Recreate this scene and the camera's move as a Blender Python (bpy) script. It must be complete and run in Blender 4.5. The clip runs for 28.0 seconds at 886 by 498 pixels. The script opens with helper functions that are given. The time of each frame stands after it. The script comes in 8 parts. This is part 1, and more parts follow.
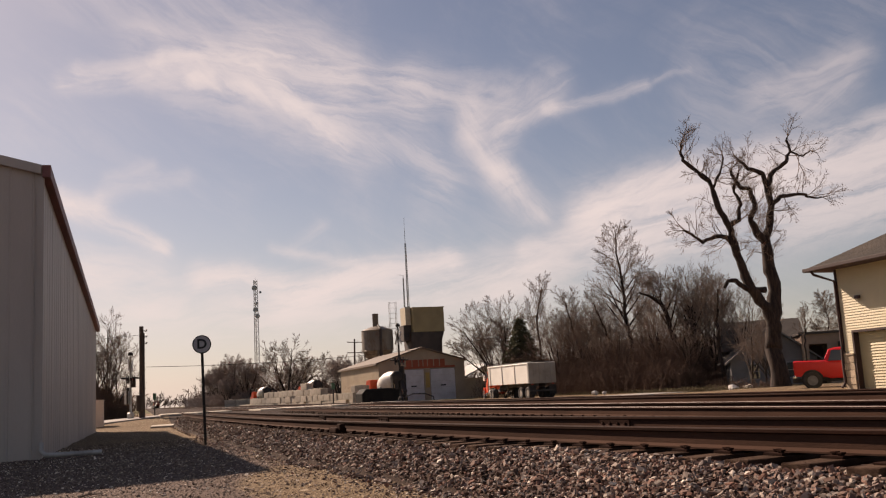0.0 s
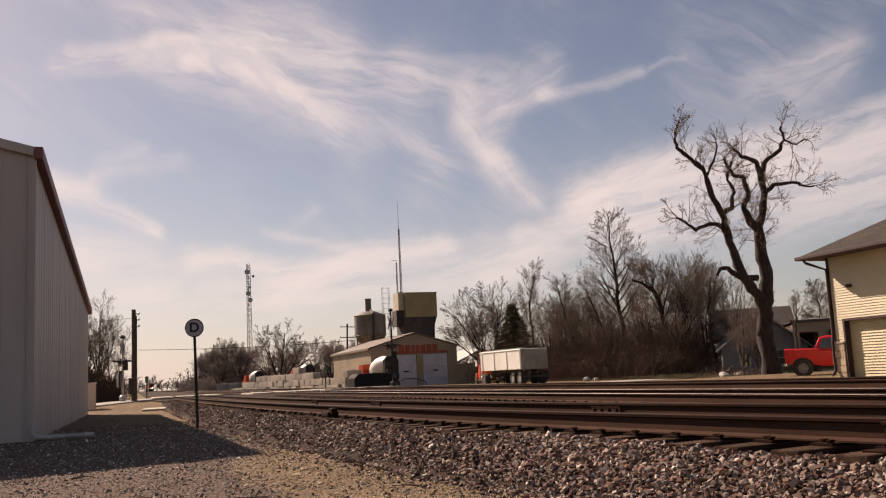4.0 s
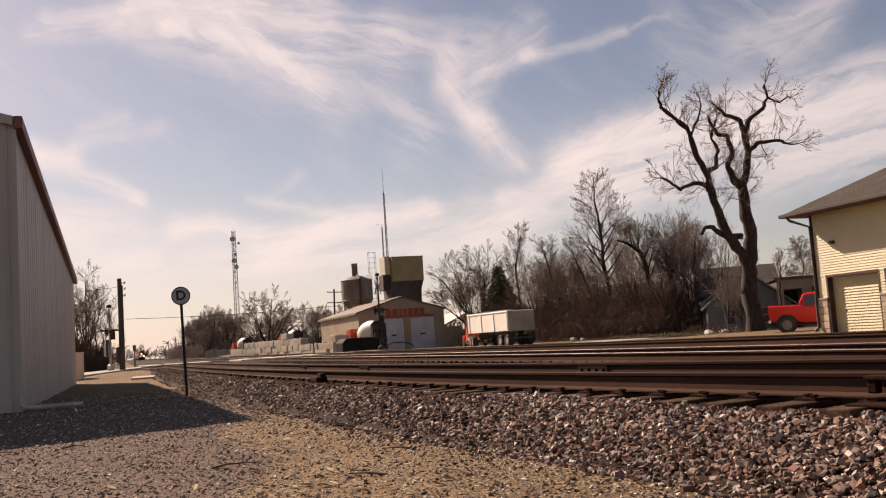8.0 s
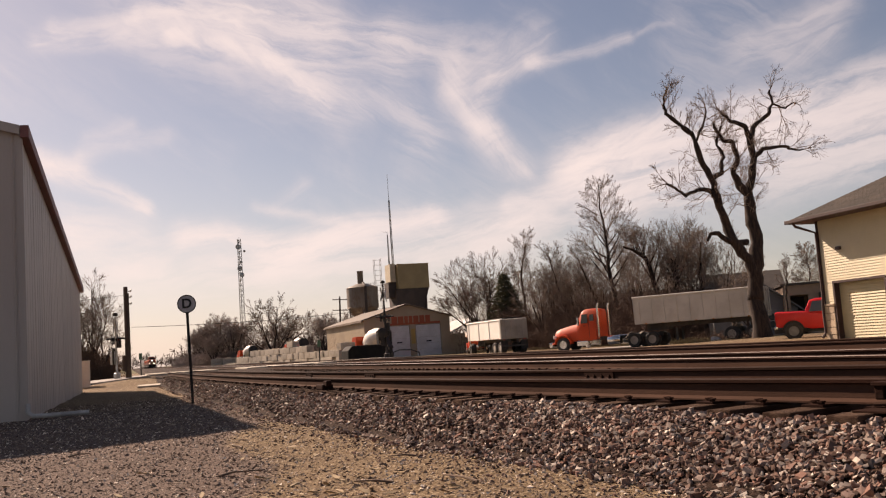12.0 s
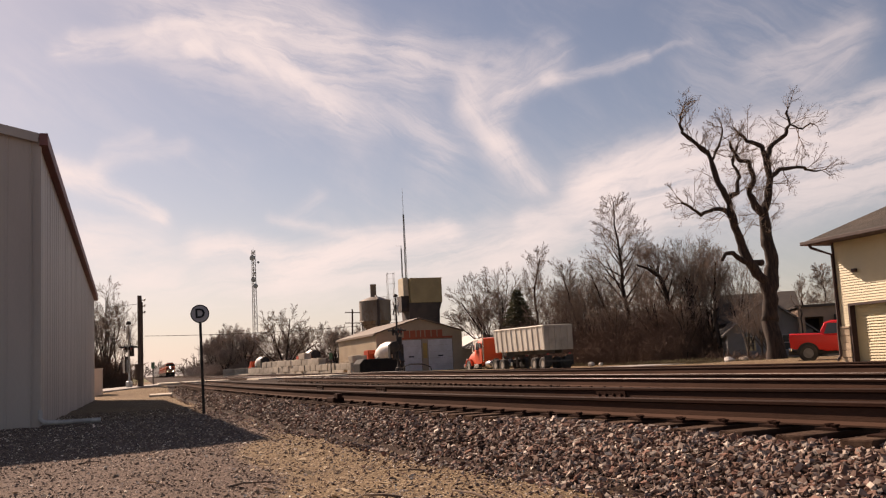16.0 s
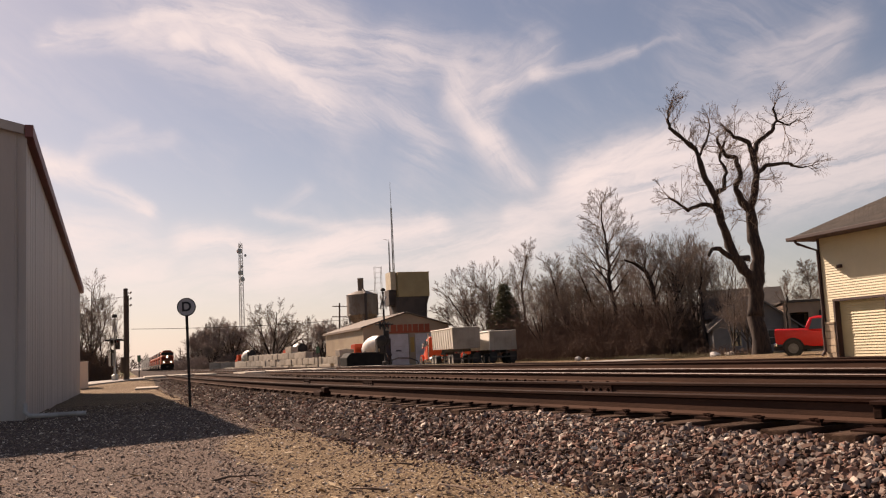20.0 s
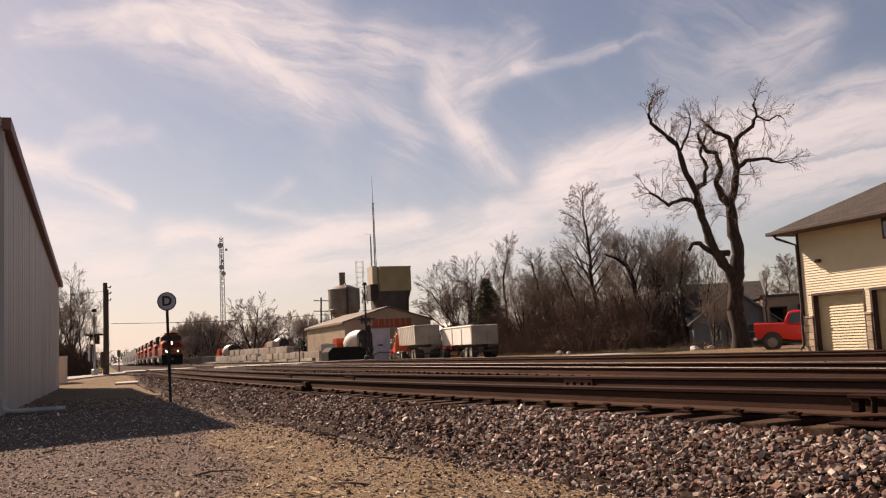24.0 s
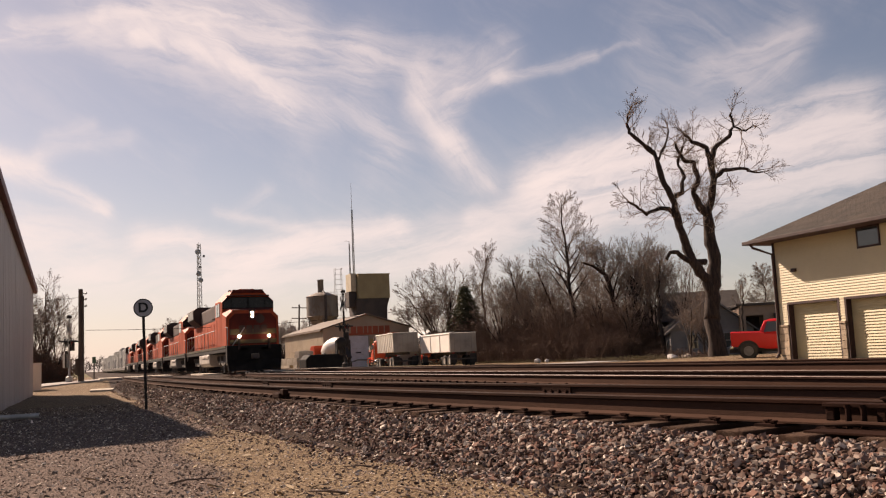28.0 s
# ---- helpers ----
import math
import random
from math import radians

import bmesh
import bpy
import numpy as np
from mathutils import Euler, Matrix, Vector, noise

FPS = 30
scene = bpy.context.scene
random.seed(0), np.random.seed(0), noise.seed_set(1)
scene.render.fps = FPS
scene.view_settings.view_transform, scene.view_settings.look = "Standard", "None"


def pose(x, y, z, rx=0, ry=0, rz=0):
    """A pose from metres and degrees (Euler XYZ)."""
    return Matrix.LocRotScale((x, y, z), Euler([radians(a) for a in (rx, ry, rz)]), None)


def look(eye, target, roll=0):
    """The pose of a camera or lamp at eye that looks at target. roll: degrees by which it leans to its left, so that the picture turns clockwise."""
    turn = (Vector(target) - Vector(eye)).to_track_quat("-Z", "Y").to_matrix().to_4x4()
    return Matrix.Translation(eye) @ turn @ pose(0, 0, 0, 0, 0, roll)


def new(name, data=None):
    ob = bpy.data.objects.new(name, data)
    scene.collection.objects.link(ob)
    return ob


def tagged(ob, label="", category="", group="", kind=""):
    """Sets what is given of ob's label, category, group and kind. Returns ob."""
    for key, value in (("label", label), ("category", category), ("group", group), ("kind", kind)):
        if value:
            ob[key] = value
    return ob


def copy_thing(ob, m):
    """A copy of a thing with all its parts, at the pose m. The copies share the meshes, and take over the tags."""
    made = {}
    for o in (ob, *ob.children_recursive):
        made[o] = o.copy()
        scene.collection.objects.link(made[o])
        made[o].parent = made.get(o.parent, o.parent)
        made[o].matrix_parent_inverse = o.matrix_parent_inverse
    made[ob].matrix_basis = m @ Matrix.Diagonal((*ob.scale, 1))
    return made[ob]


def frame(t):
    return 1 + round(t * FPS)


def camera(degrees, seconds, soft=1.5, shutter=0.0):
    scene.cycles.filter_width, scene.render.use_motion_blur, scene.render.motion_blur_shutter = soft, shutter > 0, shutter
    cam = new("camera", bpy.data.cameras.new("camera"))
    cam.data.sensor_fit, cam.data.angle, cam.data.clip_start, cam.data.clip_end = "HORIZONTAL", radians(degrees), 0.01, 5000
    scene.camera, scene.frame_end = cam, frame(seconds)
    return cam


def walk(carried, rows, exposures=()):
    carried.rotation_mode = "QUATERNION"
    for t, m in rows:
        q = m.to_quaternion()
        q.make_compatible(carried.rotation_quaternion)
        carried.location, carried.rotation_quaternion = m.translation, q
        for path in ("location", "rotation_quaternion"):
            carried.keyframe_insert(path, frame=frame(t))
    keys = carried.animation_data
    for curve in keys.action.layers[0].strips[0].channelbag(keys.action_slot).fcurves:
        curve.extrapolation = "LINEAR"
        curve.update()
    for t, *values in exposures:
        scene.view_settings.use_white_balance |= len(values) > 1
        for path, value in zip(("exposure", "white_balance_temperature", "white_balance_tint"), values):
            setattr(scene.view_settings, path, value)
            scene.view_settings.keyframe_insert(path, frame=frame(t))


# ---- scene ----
EYE = 1.00
FOV = 51.04
PATH = [
    (0, pose(0, 0, EYE, 98.728, 3.208, -17.669)), (0.5, pose(0, 0, EYE, 98.608, 3.319, -17.778)),
    (1, pose(0, 0, EYE, 98.260, 2.772, -17.950)), (1.5, pose(0, 0, EYE, 98.030, 2.741, -17.941)),
    (2, pose(0, 0, EYE, 98.068, 2.798, -17.829)), (2.5, pose(0, 0, EYE, 98.150, 2.977, -17.839)),
    (3, pose(0, 0, EYE, 98.165, 3.057, -17.984)), (3.5, pose(0, 0, EYE, 98.123, 2.851, -18.138)),
    (5.5, pose(0, 0, EYE, 96.408, 3.052, -18.033)), (6, pose(0, 0, EYE, 96.150, 3.669, -18.182)),
    (6.5, pose(0, 0, EYE, 95.993, 3.428, -18.440)), (7, pose(0, 0, EYE, 95.759, 3.335, -18.674)),
    (7.5, pose(0, 0, EYE, 95.574, 3.548, -18.809)), (8, pose(0, 0, EYE, 95.513, 3.878, -18.906)),
    (8.5, pose(0, 0, EYE, 95.516, 4.135, -18.973)), (9, pose(0, 0, EYE, 95.577, 4.169, -18.883)),
    (9.5, pose(0, 0, EYE, 95.647, 4.036, -18.606)), (10, pose(0, 0, EYE, 95.814, 4.095, -18.509)),
    (10.5, pose(0, 0, EYE, 96.009, 4.349, -18.488)), (11, pose(0, 0, EYE, 96.000, 3.985, -18.527)),
    (11.5, pose(0, 0, EYE, 95.989, 4.089, -18.520)), (12, pose(0, 0, EYE, 95.981, 4.046, -18.552)),
    (12.5, pose(0, 0, EYE, 95.943, 4.002, -18.549)), (14.5, pose(0, 0, EYE, 95.877, 4.057, -18.531)),
    (15, pose(0, 0, EYE, 95.882, 3.658, -18.471)), (15.5, pose(0, 0, EYE, 96.445, 2.683, -18.142)),
    (16, pose(0, 0, EYE, 96.933, 2.898, -17.833)), (16.5, pose(0, 0, EYE, 97.069, 2.847, -17.842)),
    (17, pose(0, 0, EYE, 97.030, 3.009, -17.882)), (17.5, pose(0, 0, EYE, 96.808, 2.596, -17.980)),
    (18, pose(0, 0, EYE, 96.731, 2.858, -17.979)), (18.5, pose(0, 0, EYE, 96.643, 2.813, -18.076)),
    (19, pose(0, 0, EYE, 96.641, 2.980, -18.108)), (19.5, pose(0, 0, EYE, 96.558, 3.283, -18.223)),
    (20, pose(0, 0, EYE, 96.533, 2.724, -18.626)), (20.5, pose(0, 0, EYE, 96.645, 3.020, -18.880)),
    (21, pose(0, 0, EYE, 96.582, 3.100, -19.016)), (21.5, pose(0, 0, EYE, 96.497, 2.698, -19.183)),
    (23.5, pose(0, 0, EYE, 96.291, 2.948, -19.563)), (24, pose(0, 0, EYE, 96.133, 2.785, -19.749)),
    (24.5, pose(0, 0, EYE, 95.997, 3.057, -19.829)), (25, pose(0, 0, EYE, 96.034, 2.906, -19.821)),
    (25.5, pose(0, 0, EYE, 96.179, 3.116, -19.671)), (26, pose(0, 0, EYE, 96.191, 2.505, -19.697)),
    (26.5, pose(0, 0, EYE, 96.160, 2.315, -19.991)), (27, pose(0, 0, EYE, 96.278, 2.555, -20.328)),
    (27.5, pose(0, 0, EYE, 96.460, 2.829, -20.703)), (28, pose(0, 0, EYE, 96.538, 2.644, -21.081)),
]
cam = camera(FOV, 28.0, soft=1.2)
walk(cam, PATH, [(0.0, 0.46, 7800.0, 25.0), (3.5, 0.48, 7800.0, 25.0), (6.0, 0.66, 7950.0, 26.0), (28.0, 0.66, 7950.0, 26.0)])

# ---- world and light ----
SUN_AZ, SUN_EL = -23.5, 35.0        # degrees: from +Y towards +X, and above the horizon


def sun_way():
    a, e = radians(SUN_AZ), radians(SUN_EL)
    return Vector((math.sin(a) * math.cos(e), math.cos(a) * math.cos(e), math.sin(e)))


class Tree:
    """Short hand for a node tree."""

    def __init__(self, tree):
        self.t, self.l = tree, tree.links

    def add(self, kind, **values):
        n = self.t.nodes.new(kind)
        for k, v in values.items():
            n.inputs[k].default_value = v
        return n

    def math(self, op, a, b=0.0, c=0.0, clamp=False):
        n = self.t.nodes.new("ShaderNodeMath")
        n.operation, n.use_clamp = op, clamp
        for i, v in enumerate((a, b, c)):
            if isinstance(v, (int, float)):
                n.inputs[i].default_value = v
            else:
                self.l.new(v, n.inputs[i])
        return n.outputs[0]

    def mix(self, f, a, b):
        n = self.t.nodes.new("ShaderNodeMix")
        n.data_type = "RGBA"
        for i, v in ((0, f), (6, a), (7, b)):
            if isinstance(v, (int, float)):
                n.inputs[i].default_value = v
            elif isinstance(v, tuple):
                n.inputs[i].default_value = (*v, 1) if len(v) == 3 else v
            else:
                self.l.new(v, n.inputs[i])
        return n.outputs[2]

    def ramp(self, f, lo, hi):
        n = self.t.nodes.new("ShaderNodeMapRange")
        n.interpolation_type = "SMOOTHSTEP"
        n.inputs[1].default_value, n.inputs[2].default_value = lo, hi
        self.l.new(f, n.inputs[0])
        return n.outputs[0]

    def noise(self, co, scale, detail=4.0, rough=0.55, distort=0.0, out=0):
        n = self.add("ShaderNodeTexNoise", Scale=scale, Detail=detail, Roughness=rough, Distortion=distort)
        if co is not None:
            self.l.new(co, n.inputs["Vector"])
        return n.outputs[out]


# high cirrus: strokes as (half width, strength, line of (azimuth, elevation)), in degrees; azimuth from +Y towards +X
UPPER = (
    (0.52, 0.42, ((-4.7, 18.6), (-0.3, 19.3), (4.0, 19.4))),
    (0.49, 0.8, ((3.3, 19.5), (7.4, 18.6), (10.1, 17.3), (12.2, 15.2))),
    (1.4, 0.25, ((3.0, 18.8), (9.0, 16.8), (13.1, 15.0))),
    (0.45, 0.5, ((0.7, 20.0), (4.0, 20.7), (7.1, 19.9), (9.7, 17.8))),
    (0.42, 0.4, ((-3.7, 19.4), (1.0, 20.3))),
    (1.74, 0.33, ((0.7, 20.9), (9.2, 20.7), (11.9, 19.1))),
)
FORK = (
    (1.74, 0.46, ((7.4, 20.3), (11.9, 19.2), (16.5, 18.2))),
    (1.05, 0.3, ((16.6, 18.9), (22.6, 17.8))),
    (0.87, 0.36, ((11.8, 16.4), (14.5, 15.4), (17.3, 14.6), (18.8, 12.8))),
    (0.21, 0.16, ((34.4, 18.1), (32.1, 17.7))),
    (0.31, 0.4, ((31.4, 17.6), (27.5, 17.1), (25.0, 16.8))),
    (0.45, 0.42, ((25.4, 16.9), (23.2, 16.1), (22.0, 15.3))),
    (0.84, 0.3, ((25.8, 18.2), (22.5, 17.1), (20.3, 15.6))),
    (0.7, 0.5, ((20.2, 17.3), (20.7, 14.9), (21.8, 13.1))),
    (0.77, 0.42, ((21.8, 13.1), (22.8, 11.8), (23.9, 10.5))),
    (0.59, 0.35, ((22.8, 15.8), (21.9, 14.1), (22.8, 12.0))),
)
PATCH = (
    (0.91, 0.34, ((37.9, 16.0), (40.5, 16.4), (43.4, 17.3))),
    (0.84, 0.26, ((40.4, 15.0), (42.9, 15.8))),
)
BANK = (
    (0.91, 0.9, ((27.2, 10.2), (29.8, 11.5), (33.2, 12.1))),
    (1.67, 1.1, ((28.2, 9.8), (32.4, 10.3), (37.1, 11.1), (46.2, 11.3))),
    (1.19, 1.0, ((38.1, 11.5), (41.9, 12.0), (46.4, 12.6))),
    (0.42, 0.4, ((23.2, 8.3), (26.8, 9.4), (29.0, 10.0))),
    (1.33, 0.52, ((26.3, 7.7), (31.9, 8.4), (35.2, 8.7))),
    (1.33, 0.8, ((39.4, 8.7), (46.0, 9.1))),
)
LEFT = (
    (0.42, 0.8, ((-4.8, 12.2), (-3.3, 11.6), (-1.2, 10.6), (1.3, 9.1))),
    (0.63, 0.6, ((-4.5, 11.9), (-2.7, 11.7))),
    (0.45, 0.22, ((-2.4, 12.4), (0.1, 13.1), (2.7, 13.7))),
    (0.42, 0.2, ((-2.1, 13.2), (0.5, 14.1))),
    (1.57, 0.45, ((-8.4, 7.5), (-3.7, 8.1), (-0.1, 6.7))),
)
LOW = (
    (0.66, 0.75, ((3.5, 7.4), (6.5, 7.6), (9.8, 6.6), (14.0, 7.7), (18.6, 7.8))),
    (1.47, 0.55, ((-3.2, 6.8), (2.4, 5.4), (9.1, 5.6), (16.0, 6.2), (23.1, 6.7))),
    (0.87, 0.5, ((8.4, 5.9), (14.0, 6.7))),
    (0.98, 0.42, ((21.3, 6.0), (24.9, 7.5))),
    (0.42, 0.22, ((9.3, 9.3), (10.7, 10.4))),
    (0.28, 0.32, ((7.9, 9.4), (11.3, 8.4), (13.0, 7.9))),
)
GRAIN = (-58, -34, -12, 8, 26)        # directions in which the cloud fibres run


def build_world():
    w = bpy.data.worlds.new("sky")
    scene.world = w
    w.use_nodes = True
    t = Tree(w.node_tree)
    for n in list(w.node_tree.nodes):
        w.node_tree.nodes.remove(n)
    sky = t.add("ShaderNodeTexSky")
    sky.sky_type, sky.sun_disc, sky.sun_elevation, sky.sun_rotation = "NISHITA", False, radians(SUN_EL), radians(SUN_AZ)
    sky.altitude, sky.air_density, sky.dust_density, sky.ozone_density = 200.0, 1.0, 0.7, 1.4
    co = t.add("ShaderNodeTexCoord").outputs["Generated"]
    sep = t.add("ShaderNodeSeparateXYZ")
    t.l.new(co, sep.inputs[0])
    x, y, z = sep.outputs
    az = t.math("MULTIPLY", t.math("ARCTAN2", x, y), 180 / math.pi)
    el = t.math("MULTIPLY", t.math("ARCSINE", z), 180 / math.pi)
    warp = t.add("ShaderNodeTexNoise", Scale=9.0, Detail=6.0, Roughness=0.62)
    t.l.new(co, warp.inputs["Vector"])
    ws = t.add("ShaderNodeSeparateXYZ")
    t.l.new(warp.outputs["Color"], ws.inputs[0])
    az = t.math("MULTIPLY", t.math("ADD", az, t.math("MULTIPLY", t.math("SUBTRACT", ws.outputs[0], 0.5), 2.2)), 0.975)
    el = t.math("ADD", el, t.math("MULTIPLY", t.math("SUBTRACT", ws.outputs[1], 0.5), 1.9))
    fibres = []
    for turn in GRAIN:
        c, sn = math.cos(radians(turn)), math.sin(radians(turn))
        cmb = t.add("ShaderNodeCombineXYZ")
        t.l.new(t.math("ADD", t.math("MULTIPLY", az, 0.15 * c), t.math("MULTIPLY", el, 0.15 * sn)), cmb.inputs[0])
        t.l.new(t.math("ADD", t.math("MULTIPLY", az, -0.85 * sn), t.math("MULTIPLY", el, 0.85 * c)), cmb.inputs[1])
        fibres.append(t.ramp(t.noise(cmb.outputs[0], 1.0, 7.0, 0.64, 0.6), 0.26, 0.74))
    spot = t.add("ShaderNodeCombineXYZ")
    t.l.new(az, spot.inputs[0])
    t.l.new(el, spot.inputs[1])

    def vec(op, a, b):
        n = t.t.nodes.new("ShaderNodeVectorMath")
        n.operation = op
        for i, v in enumerate((a, b)):
            if isinstance(v, tuple):
                n.inputs[i].default_value = v
            else:
                t.l.new(v, n.inputs[i])
        return n

    total = None
    for half, power, line in UPPER + FORK + PATCH + BANK + LEFT + LOW:
        line = [Vector((a * 0.975, e, 0)) for a, e in line]
        near = None
        for a, b in zip(line, line[1:]):
            d = b - a
            rel = vec("SUBTRACT", spot.outputs[0], tuple(a)).outputs[0]
            u = t.math("MULTIPLY", vec("DOT_PRODUCT", rel, tuple(d)).outputs["Value"], 1 / d.length_squared)
            u = t.math("MINIMUM", t.math("MAXIMUM", u, 0.0), 1.0)
            on = t.t.nodes.new("ShaderNodeVectorMath")
            on.operation = "SCALE"
            on.inputs[0].default_value = d
            t.l.new(u, on.inputs["Scale"])
            off = vec("SUBTRACT", rel, on.outputs[0]).outputs[0]
            q = vec("DOT_PRODUCT", off, off).outputs["Value"]
            near = q if near is None else t.math("MINIMUM", near, q)
        g = t.math("MULTIPLY", t.math("EXPONENT", t.math("MULTIPLY", near, -0.8 / half ** 2)), power)
        run = line[-1] - line[0]
        turn = math.degrees(math.atan2(run.y, run.x) if run.x > 0 else math.atan2(-run.y, -run.x))
        k = min(range(len(GRAIN)), key=lambda i: abs(GRAIN[i] - turn))
        g = t.math("MULTIPLY", g, t.math("ADD", t.math("MULTIPLY", fibres[k], 1.25), 0.16))
        total = g if total is None else t.math("ADD", total, g)
    soft = t.noise(co, 3.6, 6.0, 0.6, 0.6)
    veil = t.math("MULTIPLY", t.ramp(soft, 0.40, 0.75), t.math("ADD", t.math("MULTIPLY", fibres[1], 0.22), 0.02))
    cover = t.math("ADD", total, veil)
    cover = t.math("SUBTRACT", 1.0, t.math("EXPONENT", t.math("MULTIPLY", cover, -1.35)))
    cover = t.math("MULTIPLY", cover, 0.95)
    above = t.ramp(z, -0.02, 0.03)
    cover = t.math("MULTIPLY", cover, above)
    # whitish haze low over the land
    haze = t.math("MULTIPLY", t.math("POWER", t.math("SUBTRACT", 1.0, t.math("ABSOLUTE", z), clamp=True), 9.0), 0.82)
    # thin ice cloud and haze scatter forwards: bright round the sun, faint away from it
    dot = t.add("ShaderNodeVectorMath")
    dot.operation = "DOT_PRODUCT"
    t.l.new(co, dot.inputs[0])
    dot.inputs[1].default_value = sun_way()
    fwd = t.math("POWER", t.math("ADD", t.math("MULTIPLY", dot.outputs["Value"], 0.5), 0.5, clamp=True), 4.0)
    fwd = t.math("ADD", t.math("MULTIPLY", fwd, 1.0), 0.08)
    haze = t.math("MULTIPLY", haze, t.math("MINIMUM", fwd, 1.0))
    cover = t.math("MULTIPLY", cover, t.math("MINIMUM", t.math("ADD", t.math("MULTIPLY", fwd, 1.5), 0.27), 1.0))
    col = t.mix(haze, sky.outputs[0], HAZE)
    col = t.mix(cover, col, CLOUD)
    bg = t.add("ShaderNodeBackground", Strength=SKY)
    t.l.new(col, bg.inputs["Color"])
    out = t.add("ShaderNodeOutputWorld")
    t.l.new(bg.outputs[0], out.inputs[0])
    lamp = bpy.data.lights.new("sun", "SUN")
    lamp.energy, lamp.angle, lamp.color = SUN, radians(0.6), (1.0, 0.92, 0.80)
    new("sun", lamp).matrix_world = look(sun_way() * 400, (0, 0, 0))


SKY, SUN = 0.0505, 5.0
HAZE, CLOUD = (8.1, 9.0, 10.9), (10.9, 10.85, 11.1)
build_world()

# ---- materials ----
MATS = {}


def surf(name, col, col2=None, rough=0.8, metal=0.0, big=1.5, fine=40.0, bump=0.25, vary=0.25, spread=(0.35, 0.65), stretch=(1, 1, 1),
         spec=0.5, per_piece=0.0, rust=None, rust_at=(0.6, 0.75)):
    """A surface with broad stains (col to col2), fine grain and a fine relief; per_piece varies the brightness from object to object."""
    if name in MATS:
        return MATS[name]
    m = bpy.data.materials.new(name)
    m.use_nodes = True
    t = Tree(m.node_tree)
    p = m.node_tree.nodes["Principled BSDF"]
    co = t.add("ShaderNodeTexCoord").outputs["Object"]
    mp = t.add("ShaderNodeMapping")
    mp.inputs["Scale"].default_value = stretch
    t.l.new(co, mp.inputs["Vector"])
    a = t.noise(mp.outputs[0], big, 5.0, 0.6, 0.4)
    b = t.noise(mp.outputs[0], fine, 3.0, 0.6)
    c = t.mix(t.ramp(a, *spread), col, col2 or tuple(v * 0.72 for v in col))
    if rust:
        r = t.noise(mp.outputs[0], big * 3.1, 6.0, 0.7, 0.6)
        c = t.mix(t.ramp(r, *rust_at), c, rust)
    gain = t.math("ADD", t.math("MULTIPLY", t.math("SUBTRACT", b, 0.5), vary * 2), 1.0)
    if per_piece:
        rnd = t.add("ShaderNodeObjectInfo").outputs["Random"]
        gain = t.math("MULTIPLY", gain, t.math("ADD", t.math("MULTIPLY", rnd, per_piece), 1 - per_piece / 2))
    hsv = t.add("ShaderNodeHueSaturation")
    t.l.new(c, hsv.inputs["Color"])
    t.l.new(gain, hsv.inputs["Value"])
    t.l.new(hsv.outputs[0], p.inputs["Base Color"])
    p.inputs["Metallic"].default_value = metal
    p.inputs["Specular IOR Level"].default_value = spec
    t.l.new(t.math("ADD", t.math("MULTIPLY", t.math("SUBTRACT", b, 0.5), 0.3), rough, clamp=True), p.inputs["Roughness"])
    if bump:
        bn = t.add("ShaderNodeBump", Strength=bump, Distance=0.01)
        t.l.new(b, bn.inputs["Height"])
        t.l.new(bn.outputs[0], p.inputs["Normal"])
    MATS[name] = m
    return m


def glow(name, col, power):
    if name in MATS:
        return MATS[name]
    m = bpy.data.materials.new(name)
    m.use_nodes = True
    p = m.node_tree.nodes["Principled BSDF"]
    p.inputs["Base Color"].default_value = (*col, 1)
    p.inputs["Emission Color"].default_value = (*col, 1)
    p.inputs["Emission Strength"].default_value = power
    MATS[name] = m
    return m


def glassy(name, tint=(0.03, 0.035, 0.04), rough=0.06):
    """Dark vehicle or window glass seen from outside by day."""
    if name in MATS:
        return MATS[name]
    m = bpy.data.materials.new(name)
    m.use_nodes = True
    p = m.node_tree.nodes["Principled BSDF"]
    p.inputs["Base Color"].default_value = (*tint, 1)
    p.inputs["Roughness"].default_value = rough
    p.inputs["Coat Weight"].default_value = 0.5
    MATS[name] = m
    return m


# ---- mesh helpers ----
def part(name, bm, material, parent=None, label="", smooth=False, at=None):
    """Links a bmesh as one mesh object, under parent where given."""
    me = bpy.data.meshes.new(name)
    bm.normal_update()
    bm.to_mesh(me)
    bm.free()
    for m in material if isinstance(material, (list, tuple)) else (material,):
        me.materials.append(m)
    if smooth:
        me.polygons.foreach_set("use_smooth", [True] * len(me.polygons))
        if smooth != 2:
            me.set_sharp_from_angle(angle=radians(40))
    ob = new(name, me)
    if parent:
        ob.parent = parent
    if at is not None:
        ob.matrix_basis = at
    if label:
        ob["label"] = label
    return ob


def raw(name, verts, faces, material, parent=None, label="", smooth=False):
    me = bpy.data.meshes.new(name)
    me.from_pydata(verts, [], faces)
    me.update()
    for m in material if isinstance(material, (list, tuple)) else (material,):
        me.materials.append(m)
    if smooth:
        me.polygons.foreach_set("use_smooth", [True] * len(me.polygons))
    ob = new(name, me)
    if parent:
        ob.parent = parent
    if label:
        ob["label"] = label
    return ob


def thing(name, m=None, label="", category="", group="", kind=""):
    ob = new(name)
    if m is not None:
        ob.matrix_basis = m
    return tagged(ob, label, category, group, kind)


def B():
    return bmesh.new()


def hull(bm, pts, faces, m=None, mi=0):
    vs = [bm.verts.new(m @ Vector(p) if m is not None else p) for p in pts]
    fs = [bm.faces.new([vs[i] for i in f]) for f in faces]
    for f in fs:
        f.material_index = mi
    return vs, fs


